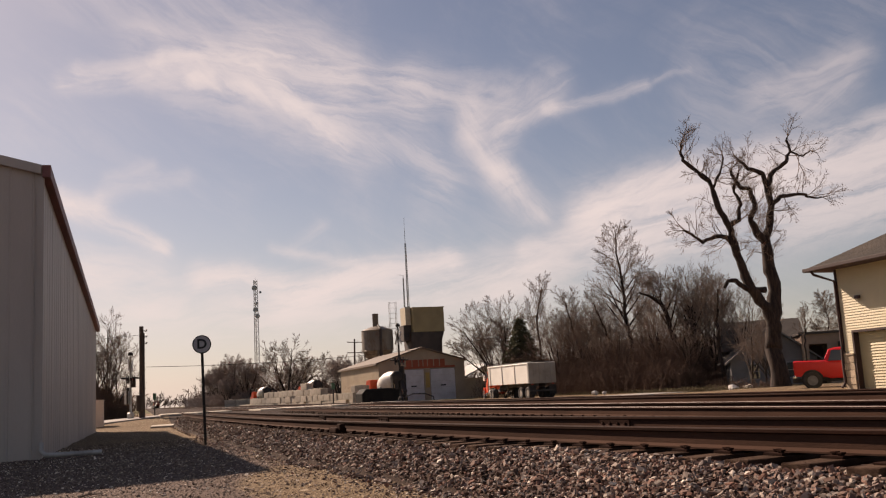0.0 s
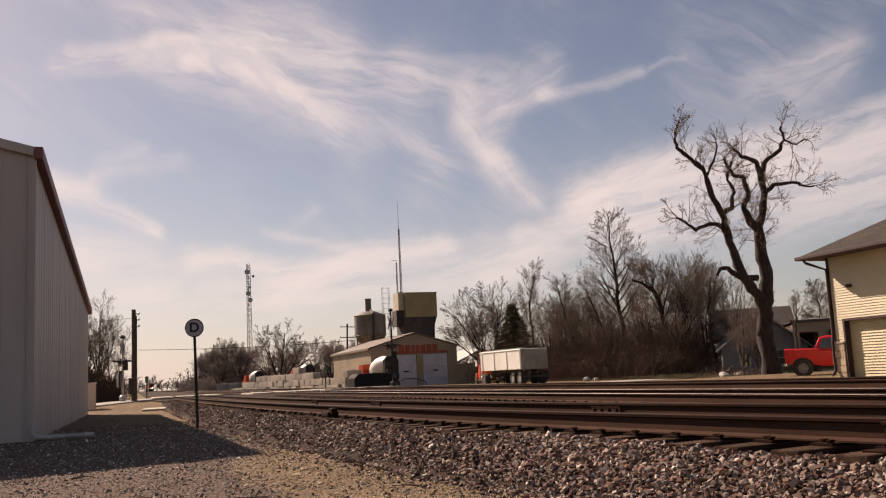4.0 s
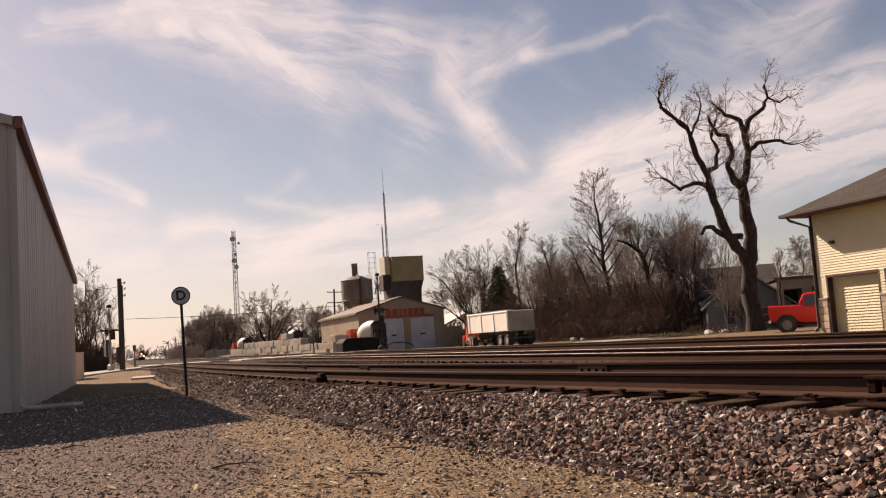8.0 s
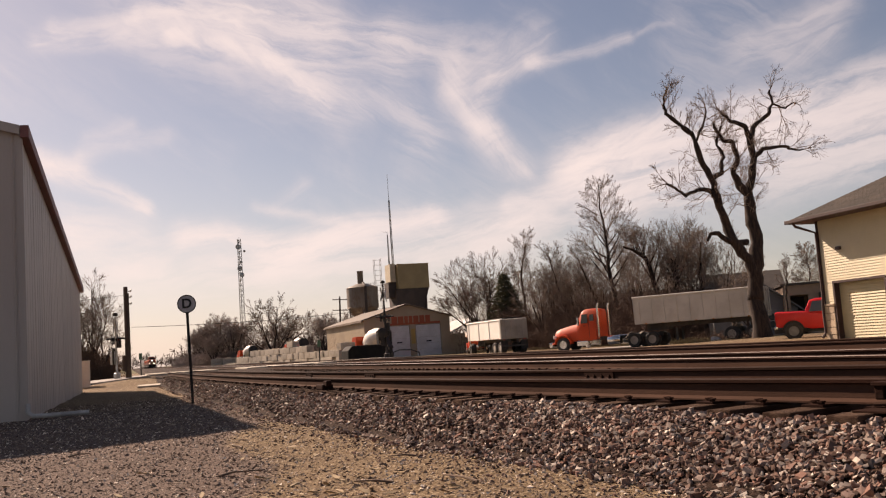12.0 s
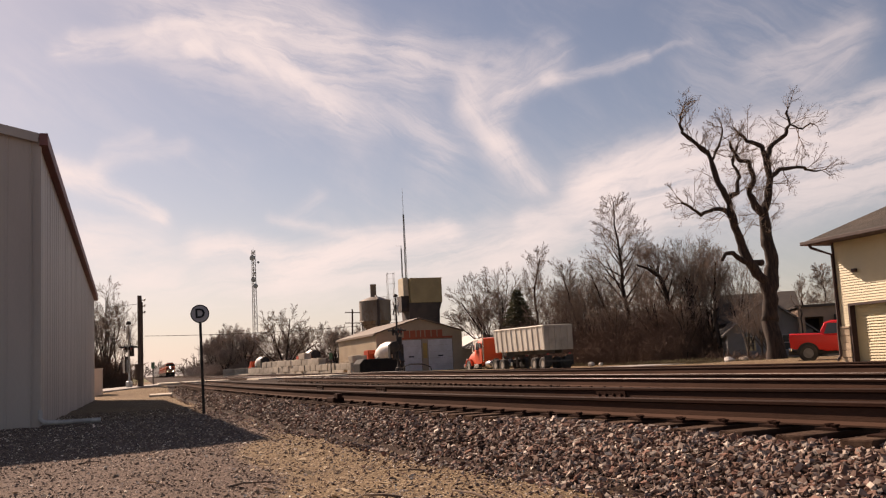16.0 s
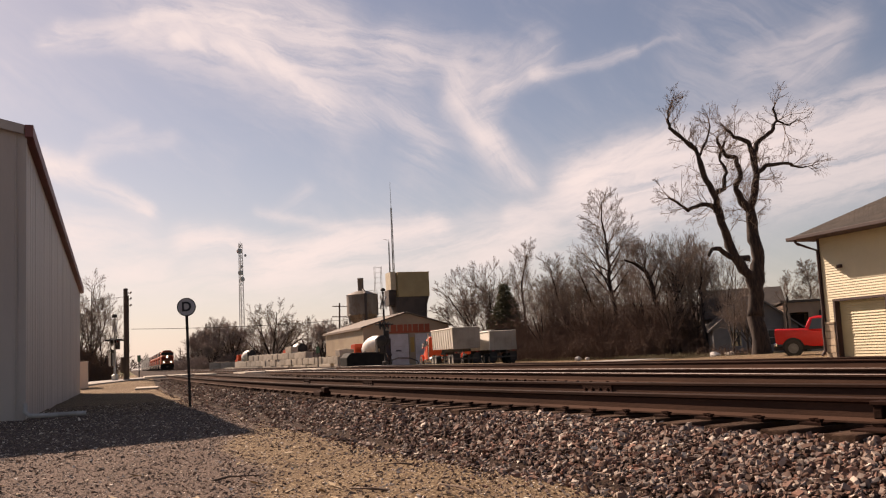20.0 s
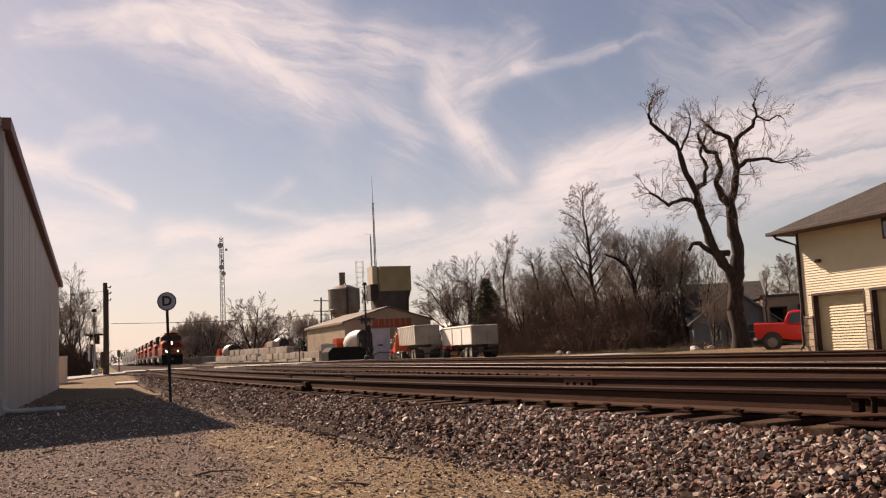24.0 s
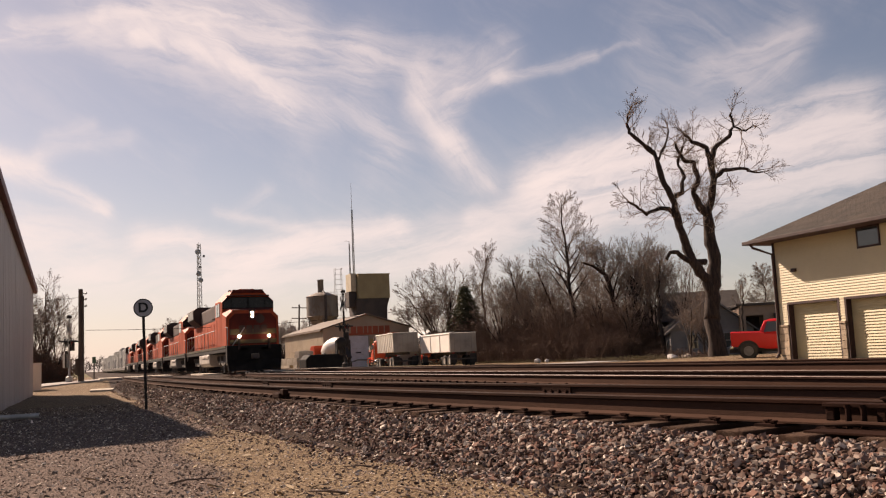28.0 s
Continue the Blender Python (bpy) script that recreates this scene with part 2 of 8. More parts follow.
BOX = ((0, 3, 2, 1), (4, 5, 6, 7), (0, 1, 5, 4), (1, 2, 6, 5), (2, 3, 7, 6), (3, 0, 4, 7))


def box(bm, x0, x1, y0, y1, z0, z1, bev=0.0, m=None, mi=0):
    """A box; bev rounds its edges."""
    p = ((x0, y0, z0), (x1, y0, z0), (x1, y1, z0), (x0, y1, z0), (x0, y0, z1), (x1, y0, z1), (x1, y1, z1), (x0, y1, z1))
    if not bev:
        hull(bm, p, BOX, m, mi)
        return bm
    t = bmesh.new()
    hull(t, p, BOX)
    bmesh.ops.bevel(t, geom=t.edges[:], offset=bev, segments=2, affect="EDGES", profile=0.6)
    merge(bm, t, m, mi)
    return bm


def merge(bm, t, m=None, mi=0):
    vs = {v: bm.verts.new(m @ v.co if m is not None else v.co) for v in t.verts}
    for f in t.faces:
        nf = bm.faces.new([vs[v] for v in f.verts])
        nf.material_index = mi
    t.free()


def prism(bm, poly, d0, d1, axis="x", m=None, mi=0, bev=0.0):
    """Extrudes a polygon from d0 to d1 along an axis; poly is in the other two axes' order."""
    def put(d, a, b):
        return {"x": (d, a, b), "y": (a, d, b), "z": (a, b, d)}[axis]
    n = len(poly)
    t = bmesh.new()
    hull(t, [put(d0, *q) for q in poly] + [put(d1, *q) for q in poly],
         [tuple(range(n))[::-1], tuple(range(n, 2 * n))] + [(i, (i + 1) % n, n + (i + 1) % n, n + i) for i in range(n)])
    bmesh.ops.recalc_face_normals(t, faces=t.faces[:])
    if bev:
        bmesh.ops.bevel(t, geom=t.edges[:], offset=bev, segments=2, affect="EDGES", profile=0.6)
    merge(bm, t, m, mi)
    return bm


def tube(bm, pts, radii, n=8, cap=True, mi=0):
    """A tapered tube along a line of points."""
    pts = [Vector(p) for p in pts]
    if isinstance(radii, (int, float)):
        radii = [radii] * len(pts)
    rings, side = [], None
    for i, p in enumerate(pts):
        d = (pts[min(i + 1, len(pts) - 1)] - pts[max(i - 1, 0)]).normalized()
        if side is None:
            side = d.orthogonal().normalized()
        side = (side - d * side.dot(d)).normalized()
        up = d.cross(side)
        rings.append([bm.verts.new(p + (side * math.cos(2 * math.pi * k / n) + up * math.sin(2 * math.pi * k / n)) * radii[i]) for k in range(n)])
    for a, b in zip(rings, rings[1:]):
        for k in range(n):
            bm.faces.new((a[k], a[(k + 1) % n], b[(k + 1) % n], b[k])).material_index = mi
    if cap:
        bm.faces.new(rings[0][::-1]).material_index = mi
        bm.faces.new(rings[-1]).material_index = mi
    return bm


def lathe(bm, prof, n=24, m=None, mi=0):
    """Turns a profile of (radius, height) round z."""
    t = bmesh.new()
    rings = []
    for r, z in prof:
        rings.append([t.verts.new((r * math.cos(2 * math.pi * k / n), r * math.sin(2 * math.pi * k / n), z)) for k in range(n)] if r > 1e-5 else [t.verts.new((0, 0, z))])
    for a, b in zip(rings, rings[1:]):
        for k in range(n):
            q = [a[k % len(a)], a[(k + 1) % len(a)], b[(k + 1) % len(b)], b[k % len(b)]]
            q = [v for i, v in enumerate(q) if v not in q[:i]]
            if len(q) > 2:
                t.faces.new(q)
    if len(rings[0]) > 1:
        t.faces.new(rings[0][::-1])
    if len(rings[-1]) > 1:
        t.faces.new(rings[-1])
    bmesh.ops.recalc_face_normals(t, faces=t.faces[:])
    merge(bm, t, m, mi)
    return bm


LIE_X = pose(0, 0, 0, 0, 90, 0)     # turns a lathe's z to +x
LIE_Y = pose(0, 0, 0, -90, 0, 0)    # turns a lathe's z to +y


# ---- base colours ----
M_STEEL = surf("galvanised steel", (0.42, 0.42, 0.41), (0.30, 0.29, 0.27), 0.5, 0.7, 2.0, 60, 0.1, 0.15)
M_DARK = surf("dark painted steel", (0.024, 0.021, 0.020), (0.04, 0.033, 0.028), 0.65, 0.0, 2.0, 50, 0.2, 0.3, spec=0.3)
M_BLACK = surf("black rubber", (0.02, 0.019, 0.018), (0.045, 0.04, 0.035), 0.85, 0, 3.0, 50, 0.25, 0.3)
M_CHROME = surf("polished aluminium", (0.75, 0.74, 0.72), (0.55, 0.53, 0.5), 0.22, 1.0, 3.0, 60, 0.05, 0.1)
M_RAIL = surf("rusted rail steel", (0.036, 0.015, 0.010), (0.021, 0.0095, 0.0065), 0.85, 0.0, 3.0, 70, 0.35, 0.3, stretch=(1, 0.3, 1), spec=0.05)
# paler than the head flanks: rusty dust, plus ballast bounce light in the colour
M_WEB = surf("dusty rusted rail web with bounce light", (0.075, 0.040, 0.028), (0.052, 0.028, 0.020), 0.9, 0.0, 2.0, 60, 0.3, 0.25, stretch=(1, 0.2, 1), spec=0.05)
M_SHINE = surf("worn rail head", (0.10, 0.074, 0.064), (0.052, 0.037, 0.031), 0.55, 0.35, 1.0, 60, 0.08, 0.15, stretch=(1, 0.1, 1), spec=0.2)
M_TOPRUST = surf("dull rail head", (0.046, 0.022, 0.015), (0.029, 0.0145, 0.010), 0.8, 0.0, 1.5, 60, 0.15, 0.2, stretch=(1, 0.1, 1), spec=0.08)
M_TIE = surf("creosoted timber", (0.042, 0.024, 0.017), (0.095, 0.060, 0.043), 0.97, 0, 2.0, 45, 0.7, 0.4, stretch=(1, 6, 6), per_piece=0.5, spec=0.05)
M_CONC = surf("weathered concrete", (0.50, 0.43, 0.345), (0.36, 0.305, 0.24), 0.92, 0, 1.2, 30, 0.4, 0.2, per_piece=0.35)
M_WOOD = surf("weathered pole wood", (0.05, 0.034, 0.026), (0.085, 0.06, 0.045), 0.9, 0, 1.5, 30, 0.5, 0.3, stretch=(4, 4, 0.4))
M_BARK = surf("dark bark", (0.018, 0.011, 0.009), (0.052, 0.034, 0.026), 0.95, 0, 2.5, 16, 1.0, 0.7, stretch=(3, 3, 0.6))
M_TWIG = surf("bare twigs", (0.135, 0.095, 0.073), (0.20, 0.145, 0.115), 0.9, 0, 0.4, 5, 0.0, 0.3)
M_TWIG2 = surf("reddish brush twigs", (0.085, 0.048, 0.034), (0.125, 0.075, 0.054), 0.95, 0, 0.3, 4, 0.0, 0.35)

# ---- ground and tracks ----
MAIN_X, FAR_X = 8.9, 13.3            # centre lines of the two main tracks
HEAD = 0.55                          # height of the main rail heads
SIDE_HEAD = 0.585
GAUGE = 1.435


def side_x(y):
    """Centre line of the siding, which bends towards the main track."""
    if y < 4:
        return 5.668 + 1.14 * (1 - math.exp((y - 4) / 6))
    return 3.0 + 3.55 * math.exp(-y / 14)


def step(a, b, v):
    u = min(1.0, max(0.0, (v - a) / (b - a)))
    return u * u * (3 - 2 * u)


def toe(y):
    return side_x(y) - 1.62 - 0.75 * math.exp(-max(y, 0) / 11)


def ground_z(x, y, rough=True):
    bed = 0.362
    left, right = toe(y), FAR_X + 3.6
    edge = side_x(y) - 1.30
    if x <= left:
        z = 0.0
    elif x < edge:
        z = bed * ((x - left) / (edge - left)) ** 0.85
    elif x < FAR_X + 1.6:
        z = bed - 0.045 * step(edge + 0.02, edge + 0.22, x)
    else:
        z = bed * (1 - step(FAR_X + 1.6, right, x))
    # raised approach of the level crossing
    up = 1 - step(3.0, 11.0, abs(y - 61))
    z = max(z, up * (0.45 - 0.05 * max(0, 1 - x) * 1.6 if x < 9 else 0.45 * (1 - step(18, 32, x))))
    # the yard: a little higher by the garages, a little lower further on
    z += 0.2 * step(21, 25, x) * (1 - step(44, 54, y)) - 0.06 * step(24, 30, x) * step(50, 60, y)
    if rough:
        z += (noise.noise((x * 0.35, y * 0.35, 3.0)) * 0.035 + noise.noise((x * 1.7, y * 1.7, 8.0)) * 0.014) * (1 if y < 60 else 0.5)
    return z


def ground_material():
    m = bpy.data.materials.new("gravel, dirt and grass")
    m.use_nodes = True
    t = Tree(m.node_tree)
    p = m.node_tree.nodes["Principled BSDF"]
    co = t.add("ShaderNodeTexCoord").outputs["Object"]
    zone = t.add("ShaderNodeVertexColor")
    zone.layer_name = "zone"
    s = t.add("ShaderNodeSeparateXYZ")
    t.l.new(zone.outputs[0], s.inputs[0])
    n1, n2, n3 = t.noise(co, 0.6, 5.0), t.noise(co, 5.0, 5.0, 0.65), t.noise(co, 45.0, 3.0, 0.6)
    cell = t.add("ShaderNodeTexVoronoi", Scale=42.0)
    t.l.new(co, cell.inputs["Vector"])
    cs = t.add("ShaderNodeSeparateColor")
    t.l.new(cell.outputs["Color"], cs.inputs[0])
    peb = cs.outputs[0]
    # shade between pebbles put into the colour: cells darken outwards; also the relief
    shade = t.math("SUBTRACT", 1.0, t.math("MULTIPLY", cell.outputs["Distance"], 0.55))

    def blend(ch, width=0.22):
        e = t.math("ADD", s.outputs[ch], t.math("MULTIPLY", t.math("SUBTRACT", n2, 0.5), 0.7))
        return t.ramp(e, 0.5 - width, 0.5 + width)
    dirt = t.mix(n2, (0.245, 0.165, 0.095), (0.155, 0.10, 0.058))
    dirt = t.mix(t.ramp(peb, 0.62, 0.9), dirt, (0.42, 0.315, 0.20))
    dirt = t.mix(t.math("MULTIPLY", t.ramp(n1, 0.5, 0.7), 0.45), dirt, (0.15, 0.105, 0.07))
    grav = t.mix(peb, (0.052, 0.034, 0.027), (0.30, 0.217, 0.178))
    grav = t.mix(t.math("MULTIPLY", n1, 0.45), grav, (0.135, 0.088, 0.066))
    ball = t.mix(peb, (0.026, 0.015, 0.010), (0.072, 0.042, 0.03))
    gras = t.mix(t.ramp(n2, 0.35, 0.65), (0.20, 0.165, 0.09), (0.13, 0.125, 0.055))
    col = t.mix(blend(1), dirt, grav)
    col = t.mix(blend(2), col, gras)
    col = t.mix(blend(0, 0.12), col, ball)
    hsv = t.add("ShaderNodeHueSaturation")
    t.l.new(col, hsv.inputs["Color"])
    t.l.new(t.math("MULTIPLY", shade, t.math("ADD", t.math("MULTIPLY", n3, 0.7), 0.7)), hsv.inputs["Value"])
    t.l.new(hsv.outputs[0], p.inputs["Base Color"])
    p.inputs["Roughness"].default_value = 0.95
    p.inputs["Specular IOR Level"].default_value = 0.1
    bn = t.add("ShaderNodeBump", Strength=0.9, Distance=0.02)
    t.l.new(t.math("ADD", shade, t.math("MULTIPLY", n3, 0.7)), bn.inputs["Height"])
    t.l.new(bn.outputs[0], p.inputs["Normal"])
    return m


def build_ground():
    xs = np.concatenate([[-2500, -900, -400, -160, -80, -45, -28, -18, -12], np.arange(-8, -1, 0.5), np.arange(-1, 8, 0.16),
                         np.arange(8, 20, 0.5), np.arange(20, 60, 2.5), [65, 75, 95, 130, 190, 300, 600, 1200, 2500]])
    ys = np.concatenate([[-2500, -800, -250, -90, -40, -20, -10, -5], np.arange(-2, 3, 0.6), np.arange(3, 18, 0.16), np.arange(18, 46, 0.45),
                         np.arange(46, 80, 1.0), np.arange(80, 160, 5.0), [170, 190, 220, 260, 320, 400, 550, 800, 1300, 2500]])
    nx, ny = len(xs), len(ys)
    verts, zones = [], []
    for y in ys:
        for x in xs:
            verts.append((x, y, ground_z(float(x), float(y))))
            sx = side_x(float(y)) if y > -20 else 6.7
            bal = step(toe(float(y)) - 0.30, toe(float(y)) + 0.16, x) * (1 - step(FAR_X + 2.2, FAR_X + 3.4, x))
            lane = 0.1 + 0.115 * y + 0.25 * math.sin(y * 0.9)
            grv = (1 - step(lane - 0.5, lane + 0.3, x)) * (1 - step(20, 30, y)) * 0.9
            gra = step(16.5, 18.5, x) * (1 - step(20.0, 23.0, x)) * step(30, 36, y) * 0.55 + step(39, 42, x) * step(30, 60, y) + step(150, 220, y) + (1 - step(-14, -9, x)) * step(52, 60, y)
            zones.append((bal, grv, min(gra, 1.0), 1.0))
    faces = [(j * nx + i, j * nx + i + 1, (j + 1) * nx + i + 1, (j + 1) * nx + i) for j in range(ny - 1) for i in range(nx - 1)]
    ob = raw("ground", verts, faces, ground_material(), smooth=True)
    ca = ob.data.color_attributes.new("zone", "FLOAT_COLOR", "POINT")
    ca.data.foreach_set("color", np.array(zones, dtype=np.float32).ravel())
    tagged(ob, "gravel and dirt ground beside a raised ballast bed", "ground", kind="structure")


build_ground()

RAIL_PROFILE = ((-0.07, 0.0), (0.07, 0.0), (0.07, 0.012), (0.014, 0.032), (0.010, 0.125), (0.036, 0.138), (0.036, 0.160), (0.029, 0.168),
                (-0.029, 0.168), (-0.036, 0.160), (-0.036, 0.138), (-0.010, 0.125), (-0.014, 0.032), (-0.07, 0.012))


def rail(name, centre, off, head, ys, parent, top):
    n, verts, faces, tops = len(RAIL_PROFILE), [], [], []
    for i, y in enumerate(ys):
        d = 0.2
        ang = math.atan2(centre(y + d) - centre(y - d), 2 * d)
        px, py = math.cos(ang), -math.sin(ang)
        for a, b in RAIL_PROFILE:
            verts.append((centre(y) + px * (off + a), y + py * (off + a), head - 0.168 + b))
        if i:
            for k in range(n):
                faces.append(((i - 1) * n + k, (i - 1) * n + (k + 1) % n, i * n + (k + 1) % n, i * n + k))
                tops.append(1 if k in (6, 7, 8) else 2 if k in (1, 2, 3, 11, 12, 13) else 0)
    ob = raw(name, verts, [f[::-1] for f in faces], (M_RAIL, top, M_WEB), parent)
    ob.data.polygons.foreach_set("material_index", tops)
    return ob


def tie_mesh():
    bm = B()
    box(bm, -1.3, 1.3, -0.115, 0.115, -0.18, 0.0, 0.012)
    for v in bm.verts:
        v.co += Vector((noise.noise(v.co * 3) * 0.02, noise.noise(v.co * 5 + Vector((4, 0, 0))) * 0.008, noise.noise(v.co * 4 + Vector((0, 7, 0))) * 0.006))
    me = bpy.data.meshes.new("tie")
    bm.to_mesh(me)
    bm.free()
    me.materials.append(M_TIE)
    return me


def plate_mesh():
    """A tie plate with two spikes."""
    bm = B()
    box(bm, -0.19, 0.19, -0.09, 0.09, 0.0, 0.018)
    for x, y in ((-0.095, 0.045), (0.095, -0.045), (-0.15, -0.05)):
        box(bm, x - 0.017, x + 0.017, y - 0.014, y + 0.014, 0.016, 0.034)
        box(bm, x - 0.024, x + 0.024, y - 0.02, y + 0.02, 0.03, 0.042)
    me = bpy.data.meshes.new("tie_plate")
    bm.to_mesh(me)
    bm.free()
    me.materials.append(M_RAIL)
    return me


TIE, PLATE = tie_mesh(), plate_mesh()


def build_track(name, label, centre, head, y0, y1, near0, near1, top, spacing=0.5):
    tr = tagged(new(name), label, "railway track", kind="structure")
    ys = np.concatenate([np.arange(-25, 60, 0.8), np.arange(60, 200, 8), [260, 400, 760]])
    ys = [float(y) for y in ys if y0 <= y <= y1]
    for s in (-1, 1):
        rail("rail", centre, s * (GAUGE / 2 + 0.036), head, ys, tr, top)
    rnd = random.Random(5)
    y = y0
    far = bmesh.new()
    while y < min(y1, 130):
        ang = -math.degrees(math.atan2(centre(y + 0.2) - centre(y - 0.2), 0.4))
        m = pose(centre(y) + rnd.uniform(-0.05, 0.05), y, head - 0.186, 0, 0, ang + rnd.uniform(-1.5, 1.5))
        if near0 <= y <= near1:
            ob = new("tie", TIE)
            ob.parent, ob.matrix_basis = tr, m
            for s in (-1, 1):
                pl = new("tie_plate", PLATE)
                pl.parent, pl.matrix_basis = ob, pose(s * (GAUGE / 2 + 0.036), 0, 0.0, 0, 0, 180 if s > 0 else 0)
        else:
            box(far, -1.3, 1.3, -0.115, 0.115, -0.18, 0.0, 0, m)
        y += spacing + rnd.uniform(-0.03, 0.03)
    tagged(part("far_ties", far, M_TIE, tr), kind="stuff")
    return tr


SIDING = build_track("siding_track", "rusty bolted siding track on dark timber ties", side_x, SIDE_HEAD, -25, 75, 2.0, 34.0, M_TOPRUST)
MAIN = build_track("main_track", "main railway track with worn bright rail heads", lambda y: MAIN_X, HEAD, -25, 760, 4.0, 30.0, M_SHINE)
FAR = build_track("second_main_track", "second main railway track on brown ballast", lambda y: FAR_X, HEAD + 0.02, -25, 760, 10.0, 30.0, M_TOPRUST)


# ---- ballast and pebbles ----
def stone_material(name, stops):
    m = bpy.data.materials.new(name)
    m.use_nodes = True
    t = Tree(m.node_tree)
    p = m.node_tree.nodes["Principled BSDF"]
    rnd = t.add("ShaderNodeNewGeometry").outputs["Random Per Island"]
    r = t.t.nodes.new("ShaderNodeValToRGB")
    while len(r.color_ramp.elements) < len(stops):
        r.color_ramp.elements.new(0.5)
    for e, (at, c) in zip(r.color_ramp.elements, stops):
        e.position, e.color = at, (*c, 1)
    t.l.new(rnd, r.inputs[0])
    co = t.add("ShaderNodeTexCoord").outputs["Object"]
    n = t.noise(co, 55.0, 4.0, 0.65)
    hsv = t.add("ShaderNodeHueSaturation")
    t.l.new(r.outputs[0], hsv.inputs["Color"])
    t.l.new(t.math("ADD", t.math("MULTIPLY", n, 0.75), 0.74), hsv.inputs["Value"])
    t.l.new(hsv.outputs[0], p.inputs["Base Color"])
    p.inputs["Roughness"].default_value = 0.85
    p.inputs["Specular IOR Level"].default_value = 0.2
    bn = t.add("ShaderNodeBump", Strength=0.3, Distance=0.004)
    t.l.new(n, bn.inputs["Height"])
    t.l.new(bn.outputs[0], p.inputs["Normal"])
    return m


M_STONE = stone_material("crushed ballast stone", ((0.0, (0.030, 0.019, 0.014)), (0.22, (0.105, 0.060, 0.044)), (0.42, (0.185, 0.124, 0.098)), (0.56, (0.20, 0.10, 0.072)),
                                                  (0.70, (0.165, 0.137, 0.124)), (0.84, (0.26, 0.195, 0.16)), (0.93, (0.35, 0.285, 0.235)), (0.985, (0.62, 0.53, 0.44))))
M_BEDSTONE = stone_material("oily track bed stone", ((0.0, (0.026, 0.014, 0.010)), (0.5, (0.062, 0.035, 0.025)), (0.9, (0.11, 0.067, 0.048))))
M_PEBBLE = stone_material("small gravel", ((0.0, (0.085, 0.056, 0.042)), (0.35, (0.145, 0.096, 0.07)), (0.7, (0.245, 0.178, 0.13)), (0.9, (0.42, 0.33, 0.255)), (0.98, (0.78, 0.67, 0.55))))


def stones(name, spots, sizes, material, label, seed, sink=0.25, corners=8, extra=2):
    """Angular broken stones, joined into one mesh; spots are (x, y, z)."""
    g = np.random.default_rng(seed)
    kinds = []
    for _ in range(12):
        t = bmesh.new()
        if corners == 8:
            q = np.array([(x, y, z) for x in (-1, 1) for y in (-1, 1) for z in (-1, 1)]) * 0.74 + g.uniform(-0.30, 0.30, (8, 3))
        else:
            q = np.array([(1, 0, 0), (-1, 0, 0), (0, 1, 0), (0, -1, 0), (0, 0, 1), (0, 0, -1)]) + g.uniform(-0.35, 0.35, (6, 3))
        if extra:
            q = np.concatenate([q, g.normal(0, 0.6, (extra, 3))])
        q = q * np.array([1.0, g.uniform(0.55, 0.95), g.uniform(0.35, 0.7)])
        for v in q:
            t.verts.new(v)
        r = bmesh.ops.convex_hull(t, input=t.verts[:])
        bmesh.ops.delete(t, geom=[e for e in r["geom_interior"] if isinstance(e, bmesh.types.BMVert)], context="VERTS")
        t.verts.index_update()
        bmesh.ops.triangulate(t, faces=t.faces[:])
        kinds.append((np.array([v.co[:] for v in t.verts]), np.array([[v.index for v in f.verts] for f in t.faces])))
        t.free()
    spots, sizes = np.asarray(spots, dtype=float), np.asarray(sizes, dtype=float)
    pick = g.integers(0, len(kinds), len(spots))
    cos, tris, base = [], [], 0

    def turn(v, i, j, w):
        c, s = np.cos(w)[:, None], np.sin(w)[:, None]
        p, q = v[:, :, i] * c - v[:, :, j] * s, v[:, :, i] * s + v[:, :, j] * c
        v[:, :, i], v[:, :, j] = p, q
    for k, (pts, tri) in enumerate(kinds):
        at, sz = spots[pick == k], sizes[pick == k]
        n = len(at)
        v = np.repeat(pts[None], n, axis=0)
        turn(v, 1, 2, g.normal(0, 0.55, n))
        turn(v, 0, 2, g.normal(0, 0.55, n))
        turn(v, 0, 1, g.uniform(0, 2 * np.pi, n))
        v = v * sz[:, None, None] + at[:, None, :]
        v[:, :, 2] += (sz * sink)[:, None]
        cos.append(v.reshape(-1, 3))
        tris.append((tri[None] + (np.arange(n) * len(pts))[:, None, None]).reshape(-1, 3) + base)
        base += n * len(pts)
    co, faces = np.concatenate(cos), np.concatenate(tris)
    me = bpy.data.meshes.new(name)
    me.vertices.add(len(co))
    me.vertices.foreach_set("co", co.reshape(-1).astype(np.float32))
    me.loops.add(faces.size)
    me.loops.foreach_set("vertex_index", faces.reshape(-1).astype(np.int32))
    me.polygons.add(len(faces))
    me.polygons.foreach_set("loop_start", np.arange(0, faces.size, 3, dtype=np.int32))
    me.polygons.foreach_set("use_smooth", np.zeros(len(faces), dtype=bool))
    me.update(calc_edges=True)
    me.materials.append(material)
    return tagged(new(name, me), label, "ballast", kind="stuff")


